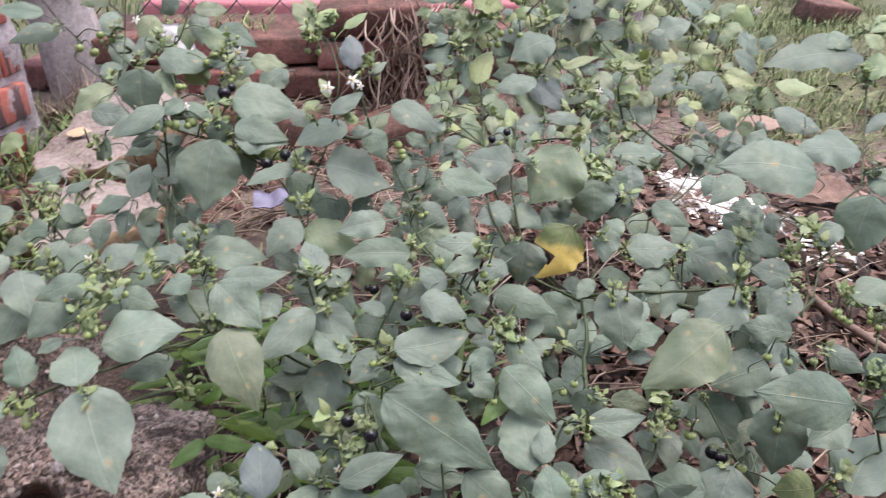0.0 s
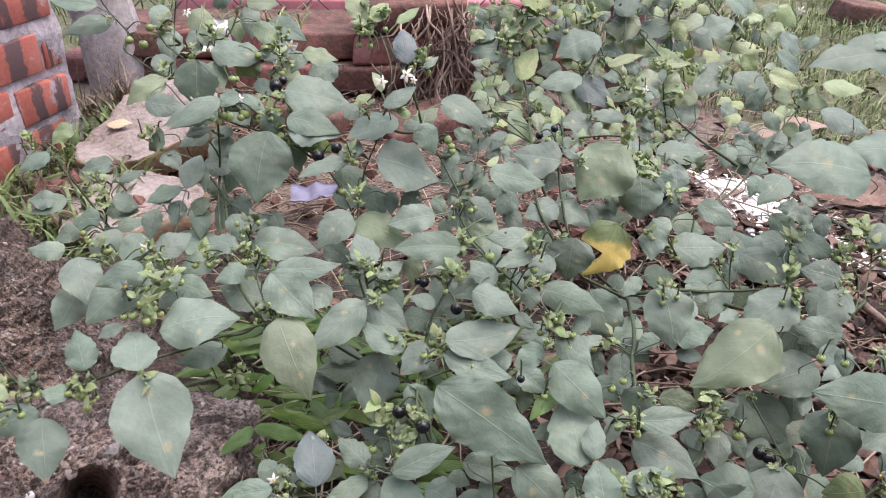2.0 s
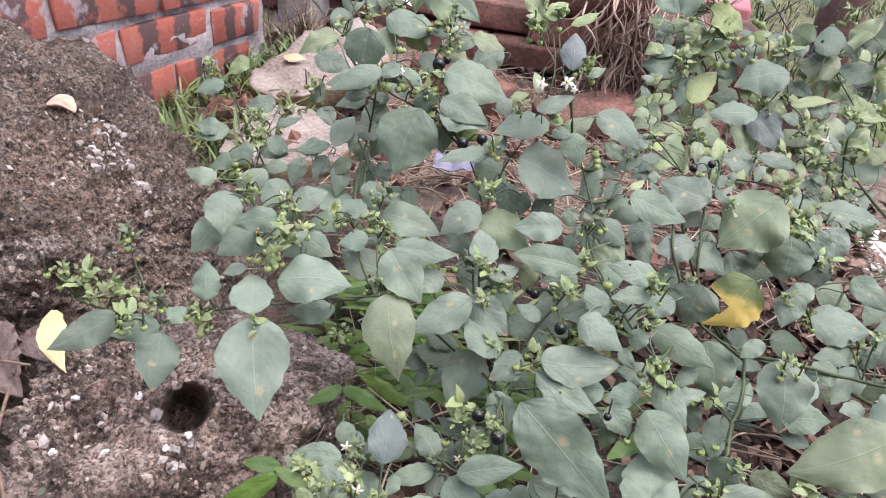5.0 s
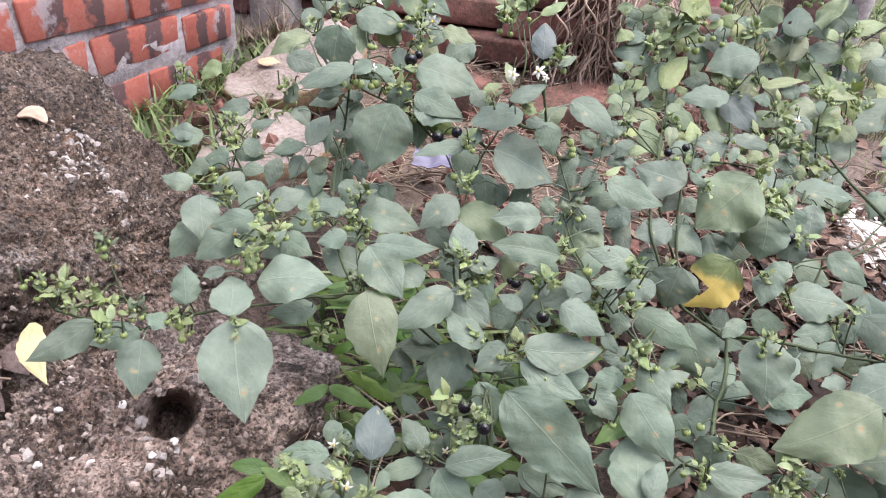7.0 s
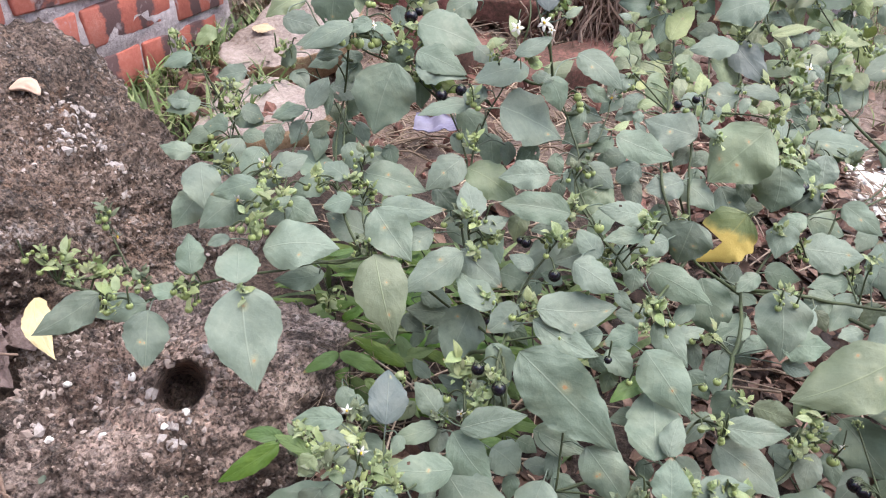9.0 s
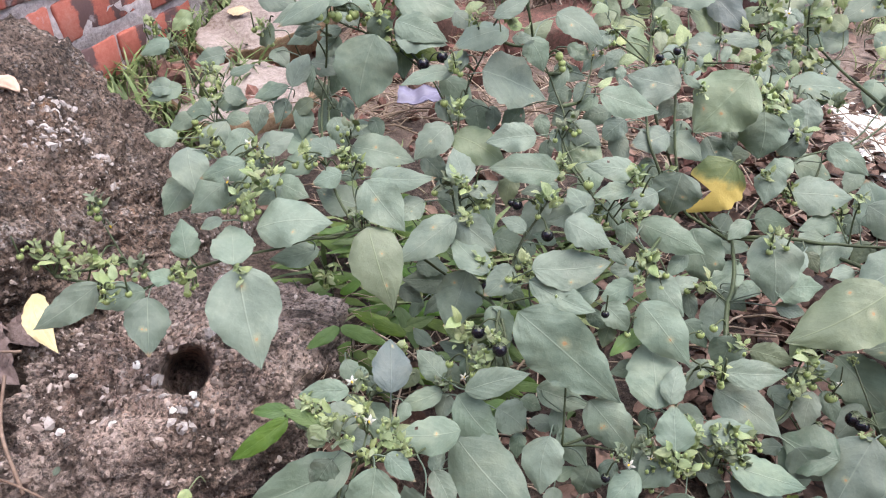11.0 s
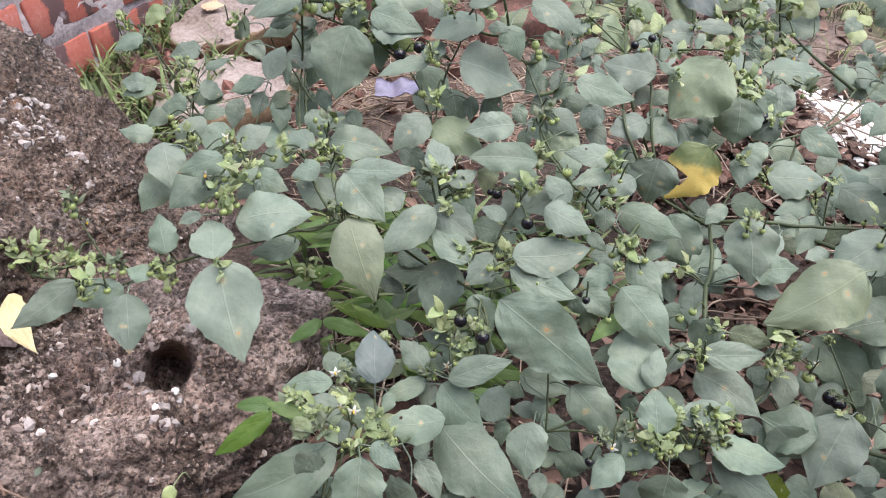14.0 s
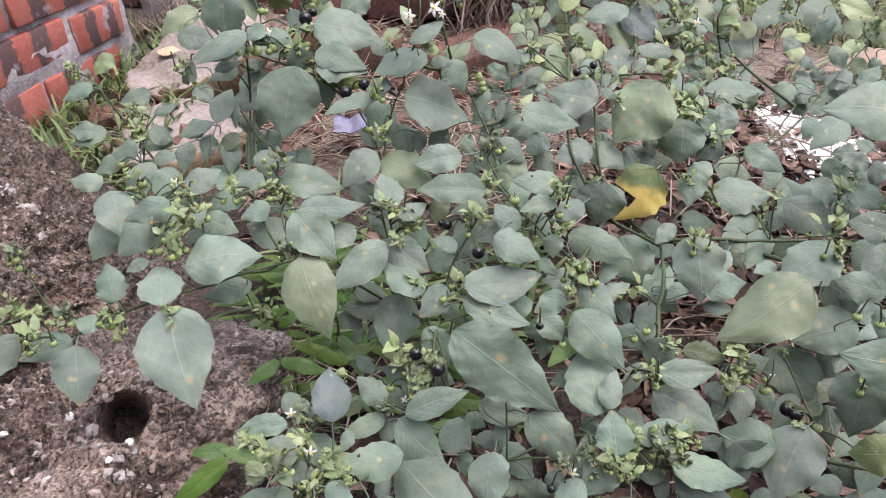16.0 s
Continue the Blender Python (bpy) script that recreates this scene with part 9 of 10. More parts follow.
leaf(plant_g, (0.312, 0.909, 0.240), (0.340, 0.905, 0.232), (0.13, -0.68, 0.72), 0.025, LEAF)
leaf(plant_g, (0.381, 0.901, 0.273), (0.385, 0.881, 0.252), (-0.25, -0.72, 0.65), 0.020, LEAF)
leaf(plant_g, (0.398, 1.123, 0.260), (0.408, 1.094, 0.236), (-0.08, -0.65, 0.75), 0.023, YOUNG)
leaf(plant_g, (0.351, 0.941, 0.240), (0.330, 0.928, 0.231), (-0.22, -0.34, 0.92), 0.019, YOUNG)
leaf(plant_g, (0.325, 1.004, 0.264), (0.327, 1.048, 0.289), (-0.18, -0.47, 0.86), 0.024, YOUNG, ruffle=1.0)
leaf(plant_g, (0.343, 0.959, 0.237), (0.320, 0.945, 0.232), (0.09, -0.49, 0.87), 0.014, YOUNG)
leaf(plant_g, (0.381, 0.877, 0.252), (0.399, 0.871, 0.245), (0.06, -0.70, 0.71), 0.014, YOUNG, ruffle=1.0)
leaf(plant_g, (0.413, 1.100, 0.320), (0.381, 1.082, 0.311), (-0.02, -0.40, 0.92), 0.025, YOUNG)
leaf(plant_g, (0.460, 1.174, 0.323), (0.441, 1.147, 0.302), (-0.31, -0.44, 0.84), 0.026, LEAF)
leaf(plant_g, (0.374, 1.092, 0.268), (0.348, 1.061, 0.248), (-0.07, -0.50, 0.86), 0.022, LEAF)
leaf(plant_g, (0.183, 0.526, 0.195), (0.194, 0.514, 0.183), (-0.26, -0.80, 0.55), 0.013, PALE)
leaf(plant_g, (0.399, 1.092, 0.264), (0.416, 1.073, 0.237), (-0.17, -0.85, 0.49), 0.024, YOUNG)
leaf(plant_g, (0.355, 0.872, 0.250), (0.373, 0.855, 0.228), (-0.06, -0.81, 0.58), 0.020, LEAF)
leaf(plant_g, (0.263, 0.685, 0.188), (0.249, 0.662, 0.173), (-0.15, -0.45, 0.88), 0.020, LEAF, ruffle=1.0)
leaf(plant_g, (0.467, 1.144, 0.278), (0.503, 1.131, 0.256), (0.21, -0.67, 0.71), 0.038, LEAF)
leaf(plant_g, (0.305, 0.769, 0.226), (0.329, 0.762, 0.216), (0.09, -0.72, 0.69), 0.020, LEAF)
leaf(plant_g, (0.229, 0.839, 0.290), (0.220, 0.823, 0.277), (-0.11, -0.58, 0.81), 0.015, LEAF)
leaf(plant_g, (0.383, 0.883, 0.255), (0.372, 0.860, 0.237), (-0.26, -0.54, 0.80), 0.019, YOUNG)
leaf(plant_g, (0.280, 0.951, 0.297), (0.295, 0.943, 0.284), (0.03, -0.83, 0.56), 0.016, LEAF, ruffle=1.0)
leaf(plant_g, (0.293, 1.019, 0.349), (0.311, 1.013, 0.340), (0.05, -0.80, 0.60), 0.016, YOUNG)
leaf(plant_g, (0.327, 0.829, 0.240), (0.334, 0.817, 0.225), (-0.25, -0.82, 0.51), 0.014, LEAF)
leaf(plant_g, (0.256, 0.837, 0.273), (0.232, 0.852, 0.282), (-0.13, -0.64, 0.76), 0.022, LEAF)
leaf(plant_g, (0.228, 0.842, 0.238), (0.244, 0.842, 0.235), (0.19, -0.52, 0.83), 0.012, YOUNG, ruffle=1.0)
leaf(plant_g, (0.232, 0.727, 0.235), (0.244, 0.740, 0.240), (-0.06, -0.32, 0.95), 0.007, YOUNG, ruffle=1.0)
leaf(plant_g, (0.237, 0.757, 0.236), (0.223, 0.742, 0.223), (-0.22, -0.53, 0.82), 0.013, LEAF)
leaf(plant_g, (0.221, 0.815, 0.315), (0.213, 0.801, 0.305), (-0.09, -0.54, 0.84), 0.009, LEAF)
flower(plant_g, (0.234, 0.798, 0.238), 0.0062)
flower(plant_g, (0.489, 1.140, 0.318), 0.0079)
flower(plant_g, (0.407, 0.756, 0.270), 0.0044)
shoot(plant_g, (0.213, 0.800, 0.295), 0.0210)
shoot(plant_g, (0.215, 0.796, 0.249), 0.0154)
shoot(plant_g, (0.330, 0.564, 0.251), 0.0136)
shoot(plant_g, (0.306, 0.524, 0.221), 0.0132)
shoot(plant_g, (0.262, 0.533, 0.219), 0.0164)
shoot(plant_g, (0.363, 1.036, 0.315), 0.0240)
shoot(plant_g, (0.349, 0.563, 0.234), 0.0112)
shoot(plant_g, (0.232, 0.726, 0.239), 0.0124)
shoot(plant_g, (0.512, 0.846, 0.308), 0.0170)
shoot(plant_g, (0.544, 0.916, 0.345), 0.0193)
shoot(plant_g, (0.466, 0.702, 0.246), 0.0134)
shoot(plant_g, (0.312, 0.549, 0.237), 0.0127)
shoot(plant_g, (0.222, 0.927, 0.421), 0.0155)
shoot(plant_g, (0.220, 0.594, 0.193), 0.0121)
shoot(plant_g, (0.237, 0.917, 0.372), 0.0092)
shoot(plant_g, (0.227, 0.890, 0.381), 0.0071)
shoot(plant_g, (0.298, 0.887, 0.295), 0.0112)
shoot(plant_g, (0.243, 0.821, 0.213), 0.0100)
shoot(plant_g, (0.384, 0.841, 0.286), 0.0117)
shoot(plant_g, (0.281, 0.926, 0.286), 0.0110)
shoot(plant_g, (0.256, 0.499, 0.219), 0.0098)
shoot(plant_g, (0.220, 0.558, 0.231), 0.0089)
shoot(plant_g, (0.271, 0.557, 0.242), 0.0116)
shoot(plant_g, (0.299, 0.509, 0.215), 0.0073)
shoot(plant_g, (0.533, 0.849, 0.307), 0.0067)
shoot(plant_g, (0.545, 0.943, 0.331), 0.0088)
shoot(plant_g, (0.576, 0.917, 0.370), 0.0121)
plant_g.finish()
plant_h = Plant(-0.36, 0.68, "slender nightshade shoot beside the flat stone")
stem(plant_h, 0.0008, (-0.506, 0.743, 0.246), (-0.469, 0.708, 0.225), (-0.409, 0.625, 0.229), (-0.382, 0.601, 0.218), (-0.340, 0.530, 0.231), (-0.270, 0.419, 0.258))
stem(plant_h, 0.0007, (-0.381, 0.641, 0.249), (-0.384, 0.625, 0.232), (-0.375, 0.595, 0.219))
leaf(plant_h, (-0.482, 0.709, 0.248), (-0.512, 0.690, 0.235), (0.16, -0.71, 0.68), 0.020, LEAF)
leaf(plant_h, (-0.395, 0.675, 0.255), (-0.427, 0.662, 0.248), (0.06, -0.58, 0.81), 0.025, LEAF)
leaf(plant_h, (-0.356, 0.605, 0.266), (-0.336, 0.622, 0.271), (0.23, -0.50, 0.83), 0.011, LEAF)
leaf(plant_h, (-0.397, 0.632, 0.253), (-0.382, 0.643, 0.255), (0.31, -0.60, 0.74), 0.010, YOUNG)
leaf(plant_h, (-0.419, 0.617, 0.241), (-0.454, 0.603, 0.229), (0.00, -0.66, 0.75), 0.021, LEAF)
leaf(plant_h, (-0.382, 0.601, 0.225), (-0.406, 0.593, 0.227), (0.24, -0.61, 0.75), 0.024, LEAF)
leaf(plant_h, (-0.372, 0.600, 0.238), (-0.340, 0.601, 0.236), (0.09, -0.54, 0.84), 0.024, LEAF)
leaf(plant_h, (-0.388, 0.542, 0.225), (-0.424, 0.543, 0.226), (0.02, -0.59, 0.81), 0.020, LEAF)
leaf(plant_h, (-0.342, 0.486, 0.254), (-0.323, 0.457, 0.224), (0.46, -0.48, 0.74), 0.032, LEAF)
leaf(plant_h, (-0.266, 0.444, 0.274), (-0.299, 0.428, 0.264), (0.13, -0.72, 0.68), 0.020, LEAF)
leaf(plant_h, (-0.252, 0.428, 0.260), (-0.238, 0.444, 0.267), (0.32, -0.60, 0.73), 0.011, LEAF)
leaf(plant_h, (-0.311, 0.624, 0.306), (-0.325, 0.616, 0.297), (-0.05, -0.69, 0.72), 0.022, LEAF)
leaf(plant_h, (-0.425, 0.614, 0.239), (-0.455, 0.609, 0.241), (0.16, -0.56, 0.81), 0.021, LEAF)
leaf(plant_h, (-0.289, 0.575, 0.274), (-0.313, 0.564, 0.265), (0.05, -0.69, 0.72), 0.019, LEAF)
leaf(plant_h, (-0.362, 0.597, 0.249), (-0.337, 0.597, 0.245), (0.15, -0.44, 0.88), 0.024, LEAF)
leaf(plant_h, (-0.274, 0.457, 0.259), (-0.283, 0.430, 0.237), (0.31, -0.66, 0.68), 0.022, LEAF, ruffle=1.0)
leaf(plant_h, (-0.305, 0.526, 0.255), (-0.310, 0.498, 0.232), (0.21, -0.65, 0.73), 0.025, LEAF)
leaf(plant_h, (-0.347, 0.566, 0.236), (-0.360, 0.530, 0.207), (0.24, -0.67, 0.71), 0.027, LEAF)
leaf(plant_h, (-0.354, 0.579, 0.231), (-0.329, 0.586, 0.231), (0.12, -0.49, 0.86), 0.017, LEAF)
leaf(plant_h, (-0.284, 0.513, 0.242), (-0.289, 0.496, 0.229), (0.27, -0.63, 0.72), 0.016, LEAF)
leaf(plant_h, (-0.409, 0.613, 0.213), (-0.432, 0.594, 0.201), (0.22, -0.71, 0.66), 0.019, LEAF)
leaf(plant_h, (-0.246, 0.458, 0.244), (-0.264, 0.444, 0.233), (0.18, -0.75, 0.64), 0.015, LEAF, ruffle=1.0)
leaf(plant_h, (-0.317, 0.587, 0.247), (-0.318, 0.564, 0.225), (0.31, -0.67, 0.67), 0.019, LEAF, ruffle=1.0)
berry(plant_h, (-0.380, 0.570, 0.219), 0.0036, GREEN)
berry(plant_h, (-0.369, 0.560, 0.222), 0.0033, GREEN)
berry(plant_h, (-0.341, 0.531, 0.233), 0.0034, GREEN)
berry(plant_h, (-0.324, 0.495, 0.243), 0.0032, GREEN)
berry(plant_h, (-0.337, 0.502, 0.236), 0.0027, GREEN)
berry(plant_h, (-0.286, 0.462, 0.261), 0.0027, GREEN)
berry(plant_h, (-0.274, 0.465, 0.260), 0.0034, GREEN)
berry(plant_h, (-0.269, 0.448, 0.265), 0.0029, GREEN)
berry(plant_h, (-0.384, 0.576, 0.219), 0.0037, GREEN)
berry(plant_h, (-0.392, 0.583, 0.221), 0.0035, GREEN)
berry(plant_h, (-0.342, 0.531, 0.232), 0.0035, GREEN)
berry(plant_h, (-0.322, 0.497, 0.244), 0.0033, GREEN)
berry(plant_h, (-0.274, 0.466, 0.260), 0.0035, GREEN)
berry(plant_h, (-0.284, 0.464, 0.261), 0.0026, GREEN)
berry(plant_h, (-0.253, 0.454, 0.257), 0.0030, GREEN)
berry(plant_h, (-0.389, 0.621, 0.239), 0.0033, GREEN)
flower(plant_h, (-0.290, 0.498, 0.257), 0.0053)
flower(plant_h, (-0.268, 0.417, 0.273), 0.0050)
flower(plant_h, (-0.279, 0.492, 0.259), 0.0043)
shoot(plant_h, (-0.352, 0.540, 0.230), 0.0121)
shoot(plant_h, (-0.282, 0.487, 0.259), 0.0113)
shoot(plant_h, (-0.496, 0.717, 0.241), 0.0142)
shoot(plant_h, (-0.503, 0.711, 0.262), 0.0139)
shoot(plant_h, (-0.410, 0.656, 0.246), 0.0119)
shoot(plant_h, (-0.394, 0.631, 0.255), 0.0094)
shoot(plant_h, (-0.258, 0.437, 0.272), 0.0061)
shoot(plant_h, (-0.246, 0.426, 0.272), 0.0124)
shoot(plant_h, (-0.272, 0.495, 0.250), 0.0072)
shoot(plant_h, (-0.320, 0.622, 0.311), 0.0110)
shoot(plant_h, (-0.369, 0.597, 0.254), 0.0103)
plant_h.finish()


# ---- roots on the ruined wall ----
def build_roots():
    rnd = random.Random(21)
    bm = bmesh.new()
    for k in range(240):
        x = rnd.gauss(-0.035, 0.055)
        z0 = rnd.uniform(0.10, 0.26)
        y0 = 1.47 + rnd.uniform(-0.02, 0.05)
        pts = [Vector((x, y0 + 0.04, z0)), Vector((x + rnd.uniform(-0.02, 0.02), y0 - 0.02, z0 - 0.02))]
        z = z0
        while z > ground_height(x, y0) + 0.01 and len(pts) < 8:
            z -= rnd.uniform(0.03, 0.06)
            pts.append(Vector((pts[-1].x + rnd.uniform(-0.034, 0.034), pts[-1].y + rnd.uniform(-0.022, 0.014), max(z, 0.01))))
        tube_into(bm, smooth_line(pts, 3), rnd.choice((0.0006, 0.0008, 0.0011, 0.0016, 0.0024)), 5, False)
    for k in range(5):
        pts = [Vector((rnd.uniform(-0.12, 0.05), 1.44, rnd.uniform(0.08, 0.2)))]
        for i in range(5):
            pts.append(pts[-1] + Vector((rnd.uniform(0.01, 0.05), rnd.uniform(-0.02, 0.015), rnd.uniform(-0.045, 0.005))))
        tube_into(bm, smooth_line(pts, 4), 0.003, 6, False)
    tagged(part("dry_roots", bm, ROOT), "tangle of dry brown roots hanging on the ruined wall", "roots", kind="stuff")


build_roots()


# ---- chain-link fence ----
def build_fence():
    fence = thing("chain_link_fence", "rusty chain-link fence behind the ruined wall", "fence", (0, 1.80, 0.05))
    h, step = 0.053, 0.053
    for flip in (1, -1):
        bm = bmesh.new()
        pts = []
        for i in range(19):
            pts.append((flip * h * (0.5 if i % 2 else -0.5), 0.004 * flip * (1 if i % 2 else -1), 0.1 + step * i))
        tube_into(bm, pts, 0.0022, 6)
        me = mesh_of("wire", bm, WIRE)
        for k in range(-18, 13):
            if (k % 2 == 0) == (flip == 1):
                ob = part("wire", me, WIRE, fence)
                ob.location = (k * h, 0, 0)
    bm = bmesh.new()
    tube_into(bm, [(-1.0, 1.80, 0.16), (-0.3, 1.80, 0.155), (0.7, 1.80, 0.16)], 0.0025, 6)
    part("bottom_wire", bm, WIRE, fence)
    return fence


build_fence()


# ---- the red kerb beyond the fence ----
def build_kerb():
    bm = bmesh.new()
    box_into(bm, pose(-0.34, 2.28, 0.045, 0, 0, -1), 1.14, 0.14, 0.14, 0.012, 0.003)
    tagged(part("kerb", bm, REDPAINT), "low kerb painted red", "kerb", kind="structure")


build_kerb()


# ---- trunks ----
def trunk(name, base, top, r0, r1, material, label, category, seed):
    bm = bmesh.new()
    rings = []
    b, t = Vector(base), Vector(top)
    for i in range(25):
        s = i / 24
        c = b.lerp(t, s) + Vector((0.01 * noise.noise(Vector((s * 4, seed, 0))), 0.01 * noise.noise(Vector((s * 4, seed, 9))), 0))
        ring = []
        for k in range(20):
            a = 2 * math.pi * k / 20
            r = r0 + (r1 - r0) * s + 0.35 * r0 * max(0, 0.15 - s) / 0.15
            q = Vector((math.cos(a), math.sin(a), s * 3))
            r *= 1 + 0.16 * noise.noise(Vector((q.x * 3, q.y * 3, s * 2 + seed))) + 0.08 * noise.noise(Vector((q.x * 9, q.y * 9, s * 5 + seed)))
            ring.append(bm.verts.new(c + Vector((q.x * r, q.y * r, 0))))
        rings.append(ring)
    for a, c in zip(rings, rings[1:]):
        for k in range(20):
            bm.faces.new((a[k], a[(k + 1) % 20], c[(k + 1) % 20], c[k]))
    bm.faces.new(rings[-1])
    tagged(part(name, bm, material), label, category)


trunk("tree_stump", (0.31, 1.47, -0.03), (0.285, 1.50, 0.75), 0.044, 0.034, BARK, "dark reddish brown wooden stake in the weeds", "stump", 3)
trunk("wooden_post", (0.42, 1.62, -0.03), (0.42, 1.62, 0.85), 0.022, 0.020, POST, "pale weathered post among the weeds", "post", 7)


# ---- single small things ----
def loose_brick(m, label):
    bm = bmesh.new()
    box_into(bm, m, 0.20, 0.10, 0.065, 0.008, 0.006, 3)
    tagged(part("loose_brick", bm, OLDBRICK), label, "brick")


loose_brick(pose(1.30, 2.48, 0.03, 5, 8, 20), "reddish brown brick lying in the grass")
loose_brick(pose(-0.10, 1.38, 0.030, 6, -10, 30), "broken old brick half buried in rubble")
loose_brick(pose(-0.36, 1.36, 0.05, -8, 6, -12), "broken old brick below the ruined wall")


def scrap(name, centre, size, material, label, category, lean=(0, 0, 0), crumple=0.2, seed=0):
    """A small crumpled sheet with a little thickness."""
    bm = bmesh.new()
    m = pose(*centre, *lean)
    faces = []
    k = 9
    for side in (0.0015, 0.0):
        g = []
        for i in range(k + 1):
            row = []
            for j in range(k + 1):
                x, y = (i / k - 0.5) * size[0], (j / k - 0.5) * size[1]
                edge = 1 + 0.18 * noise.noise(Vector((x * 40 + seed, y * 40, 1)))
                z = crumple * size[1] * noise.noise(Vector((x * 45 + seed, y * 45, 0))) + 0.15 * size[1] * noise.noise(Vector((x * 110, y * 110 + seed, 4)))
                row.append(bm.verts.new(m @ Vector((x * edge, y * edge, z + side))))
            g.append(row)
        faces.append(g)
    for g, flip in zip(faces, (False, True)):
        for i in range(k):
            for j in range(k):
                q = [g[i][j], g[i + 1][j], g[i + 1][j + 1], g[i][j + 1]]
                bm.faces.new(q[::-1] if flip else q)
    rim = lambda g: [g[0][j] for j in range(k)] + [g[i][k] for i in range(k)] + [g[k][j] for j in range(k, 0, -1)] + [g[i][0] for i in range(k, 0, -1)]
    a, b = rim(faces[0]), rim(faces[1])
    for i in range(len(a)):
        bm.faces.new((a[i], b[i], b[(i + 1) % len(a)], a[(i + 1) % len(a)]))
    tagged(part(name, bm, material), label, category)


PLASTIC = grainy("violet_plastic", [(0.3, (0.14, 0.13, 0.20)), (0.7, (0.23, 0.22, 0.31))], 20, 100, 0.1, 0.001, 0.4)
PAPER = grainy("white_paper", [(0.3, (0.70, 0.69, 0.70)), (0.7, (0.82, 0.81, 0.82))], 20, 100, 0.1, 0.001, 0.7)
PEEL = grainy("dry_peel", [(0.3, (0.42, 0.29, 0.18)), (0.6, (0.60, 0.46, 0.32)), (0.8, (0.70, 0.58, 0.45))], 25, 160, 0.3, 0.001, 0.6)
TAN = grainy("tan_leaf", [(0.3, (0.22, 0.14, 0.11)), (0.7, (0.40, 0.29, 0.23))], 25, 160, 0.3, 0.001, 0.6)
scrap("plastic_scrap", (-0.265, 1.017, 0.055), (0.075, 0.035), PLASTIC, "crumpled violet plastic scrap on the earth", "litter", (20, 0, 10), 0.35, 2)
scrap("white_scrap", (-0.543, 1.470, 0.190), (0.066, 0.066), PAPER, "white scrap leaning on the ruined wall", "litter", (60, 0, 0), 0.1, 5)


MAUVELEAF = grainy("mauve_dry_leaf", [(0.3, (0.07, 0.048, 0.045)), (0.5, (0.17, 0.125, 0.12)), (0.75, (0.30, 0.235, 0.23))], 50, 240, 0.8, 0.003, 0.8)


def fallen_leaf(name, base, tip, normal, width, material, label, seed, ruffle=1.0):
    bm = bmesh.new()
    leaf_mesh(bm, base, tip, normal, width, random.Random(seed), 22, 10, ruffle)
    tagged(part(name, bm, material), label, "dry leaf")


# ---- lime, litter, twigs, rubble and grass ----
def build_lime():
    """Lime spilt from the wall: a crusted sheet with holes in it, thinning out into crumbs."""
    rnd = random.Random(5)
    bm = bmesh.new()
    nx, ny = 92, 120
    grid = []
    for j in range(ny + 1):
        row = []
        for i in range(nx + 1):
            x, y = 0.33 + 0.30 * i / nx, 0.86 + 0.40 * j / ny
            s = (1.20 - y) / 0.30
            mid = 0.455 + 0.07 * max(0.0, s)
            wide = 0.075 - 0.045 * max(0.0, min(1.0, s))
            m = 1 - ((x - mid) / wide) ** 2 - max(0.0, (y - 1.19) / 0.04) ** 2 - max(0.0, 0.9 * (s - 0.45))
            q = Vector((x, y, 0))
            m += 1.1 * noise.noise(q * 26) + 0.7 * noise.noise(q * 70)
            z = ground_height(x, y) + 0.016 * max(-0.6, min(0.8, m)) + 0.003 * noise.noise(q * 160) - 0.002
            row.append(bm.verts.new((x, y, z)))
        grid.append(row)
    for a, b in zip(grid, grid[1:]):
        for i in range(nx):
            bm.faces.new((a[i], a[i + 1], b[i + 1], b[i]))
    tagged(part("lime_crust", bm, LIME), "crusted sheet of spilt white lime on the earth", "lime")
    out = []
    for k in range(620):
        s = rnd.random() ** 0.8
        x = 0.44 + 0.13 * s + rnd.gauss(0, 0.026 + 0.03 * s)
        y = 1.19 - 0.31 * s + rnd.gauss(0, 0.03)
        r = rnd.choice((0.0022, 0.003, 0.004, 0.006, 0.010)) * rnd.uniform(0.7, 1.2)
        out.append((Vector((x, y, ground_height(x, y) + 0.006 + r * 0.2)), r, (rnd.uniform(-30, 30), rnd.uniform(-30, 30), rnd.uniform(0, 360)), 0.5))
    tagged(stones("lime_crumbs", LIME, out), "spilt crumbs of white lime on the earth", "lime", kind="stuff")


CHIP = grainy("bark_chip", [(0.25, (0.04, 0.025, 0.02)), (0.5, (0.16, 0.094, 0.072)), (0.75, (0.35, 0.235, 0.19))], 40, 220, 0.6, 0.002, 0.8, island=0.5)


def build_litter():
    rnd = random.Random(6)
    bm = bmesh.new()
    k = 0
    while k < 6200:
        x, y = (rnd.uniform(-0.9, 1.5), rnd.uniform(0.2, 2.1)) if k % 2 else (rnd.uniform(-0.22, 0.7), rnd.uniform(0.25, 1.05))
        keep = 1.0 if x > 0.10 and y < 1.35 else (0.16 if 0.75 < y < 1.5 else 0.3)
        if rnd.random() > keep or (x < -0.22 and y < 0.72):
            continue
        k += 1
        z = ground_height(x, y) + rnd.uniform(0.002, 0.016)
        a = rnd.uniform(0, 6.28)
        ln = rnd.choice((0.012, 0.016, 0.022, 0.028, 0.042))
        d = Vector((math.cos(a), math.sin(a), rnd.uniform(-0.4, 0.4))).normalized()
        n = (Vector((rnd.uniform(-1.6, 1.6), rnd.uniform(-1.6, 1.6), 1))).normalized()
        b = Vector((x, y, z)) - d * ln / 2
        leaf_mesh(bm, b, b + d * ln, n, ln * rnd.uniform(0.25, 0.6), rnd, 4, 4, 6.0)
    tagged(part("leaf_litter", bm, DRY), "curled dry brown leaves lying on the earth", "leaf litter", kind="stuff")


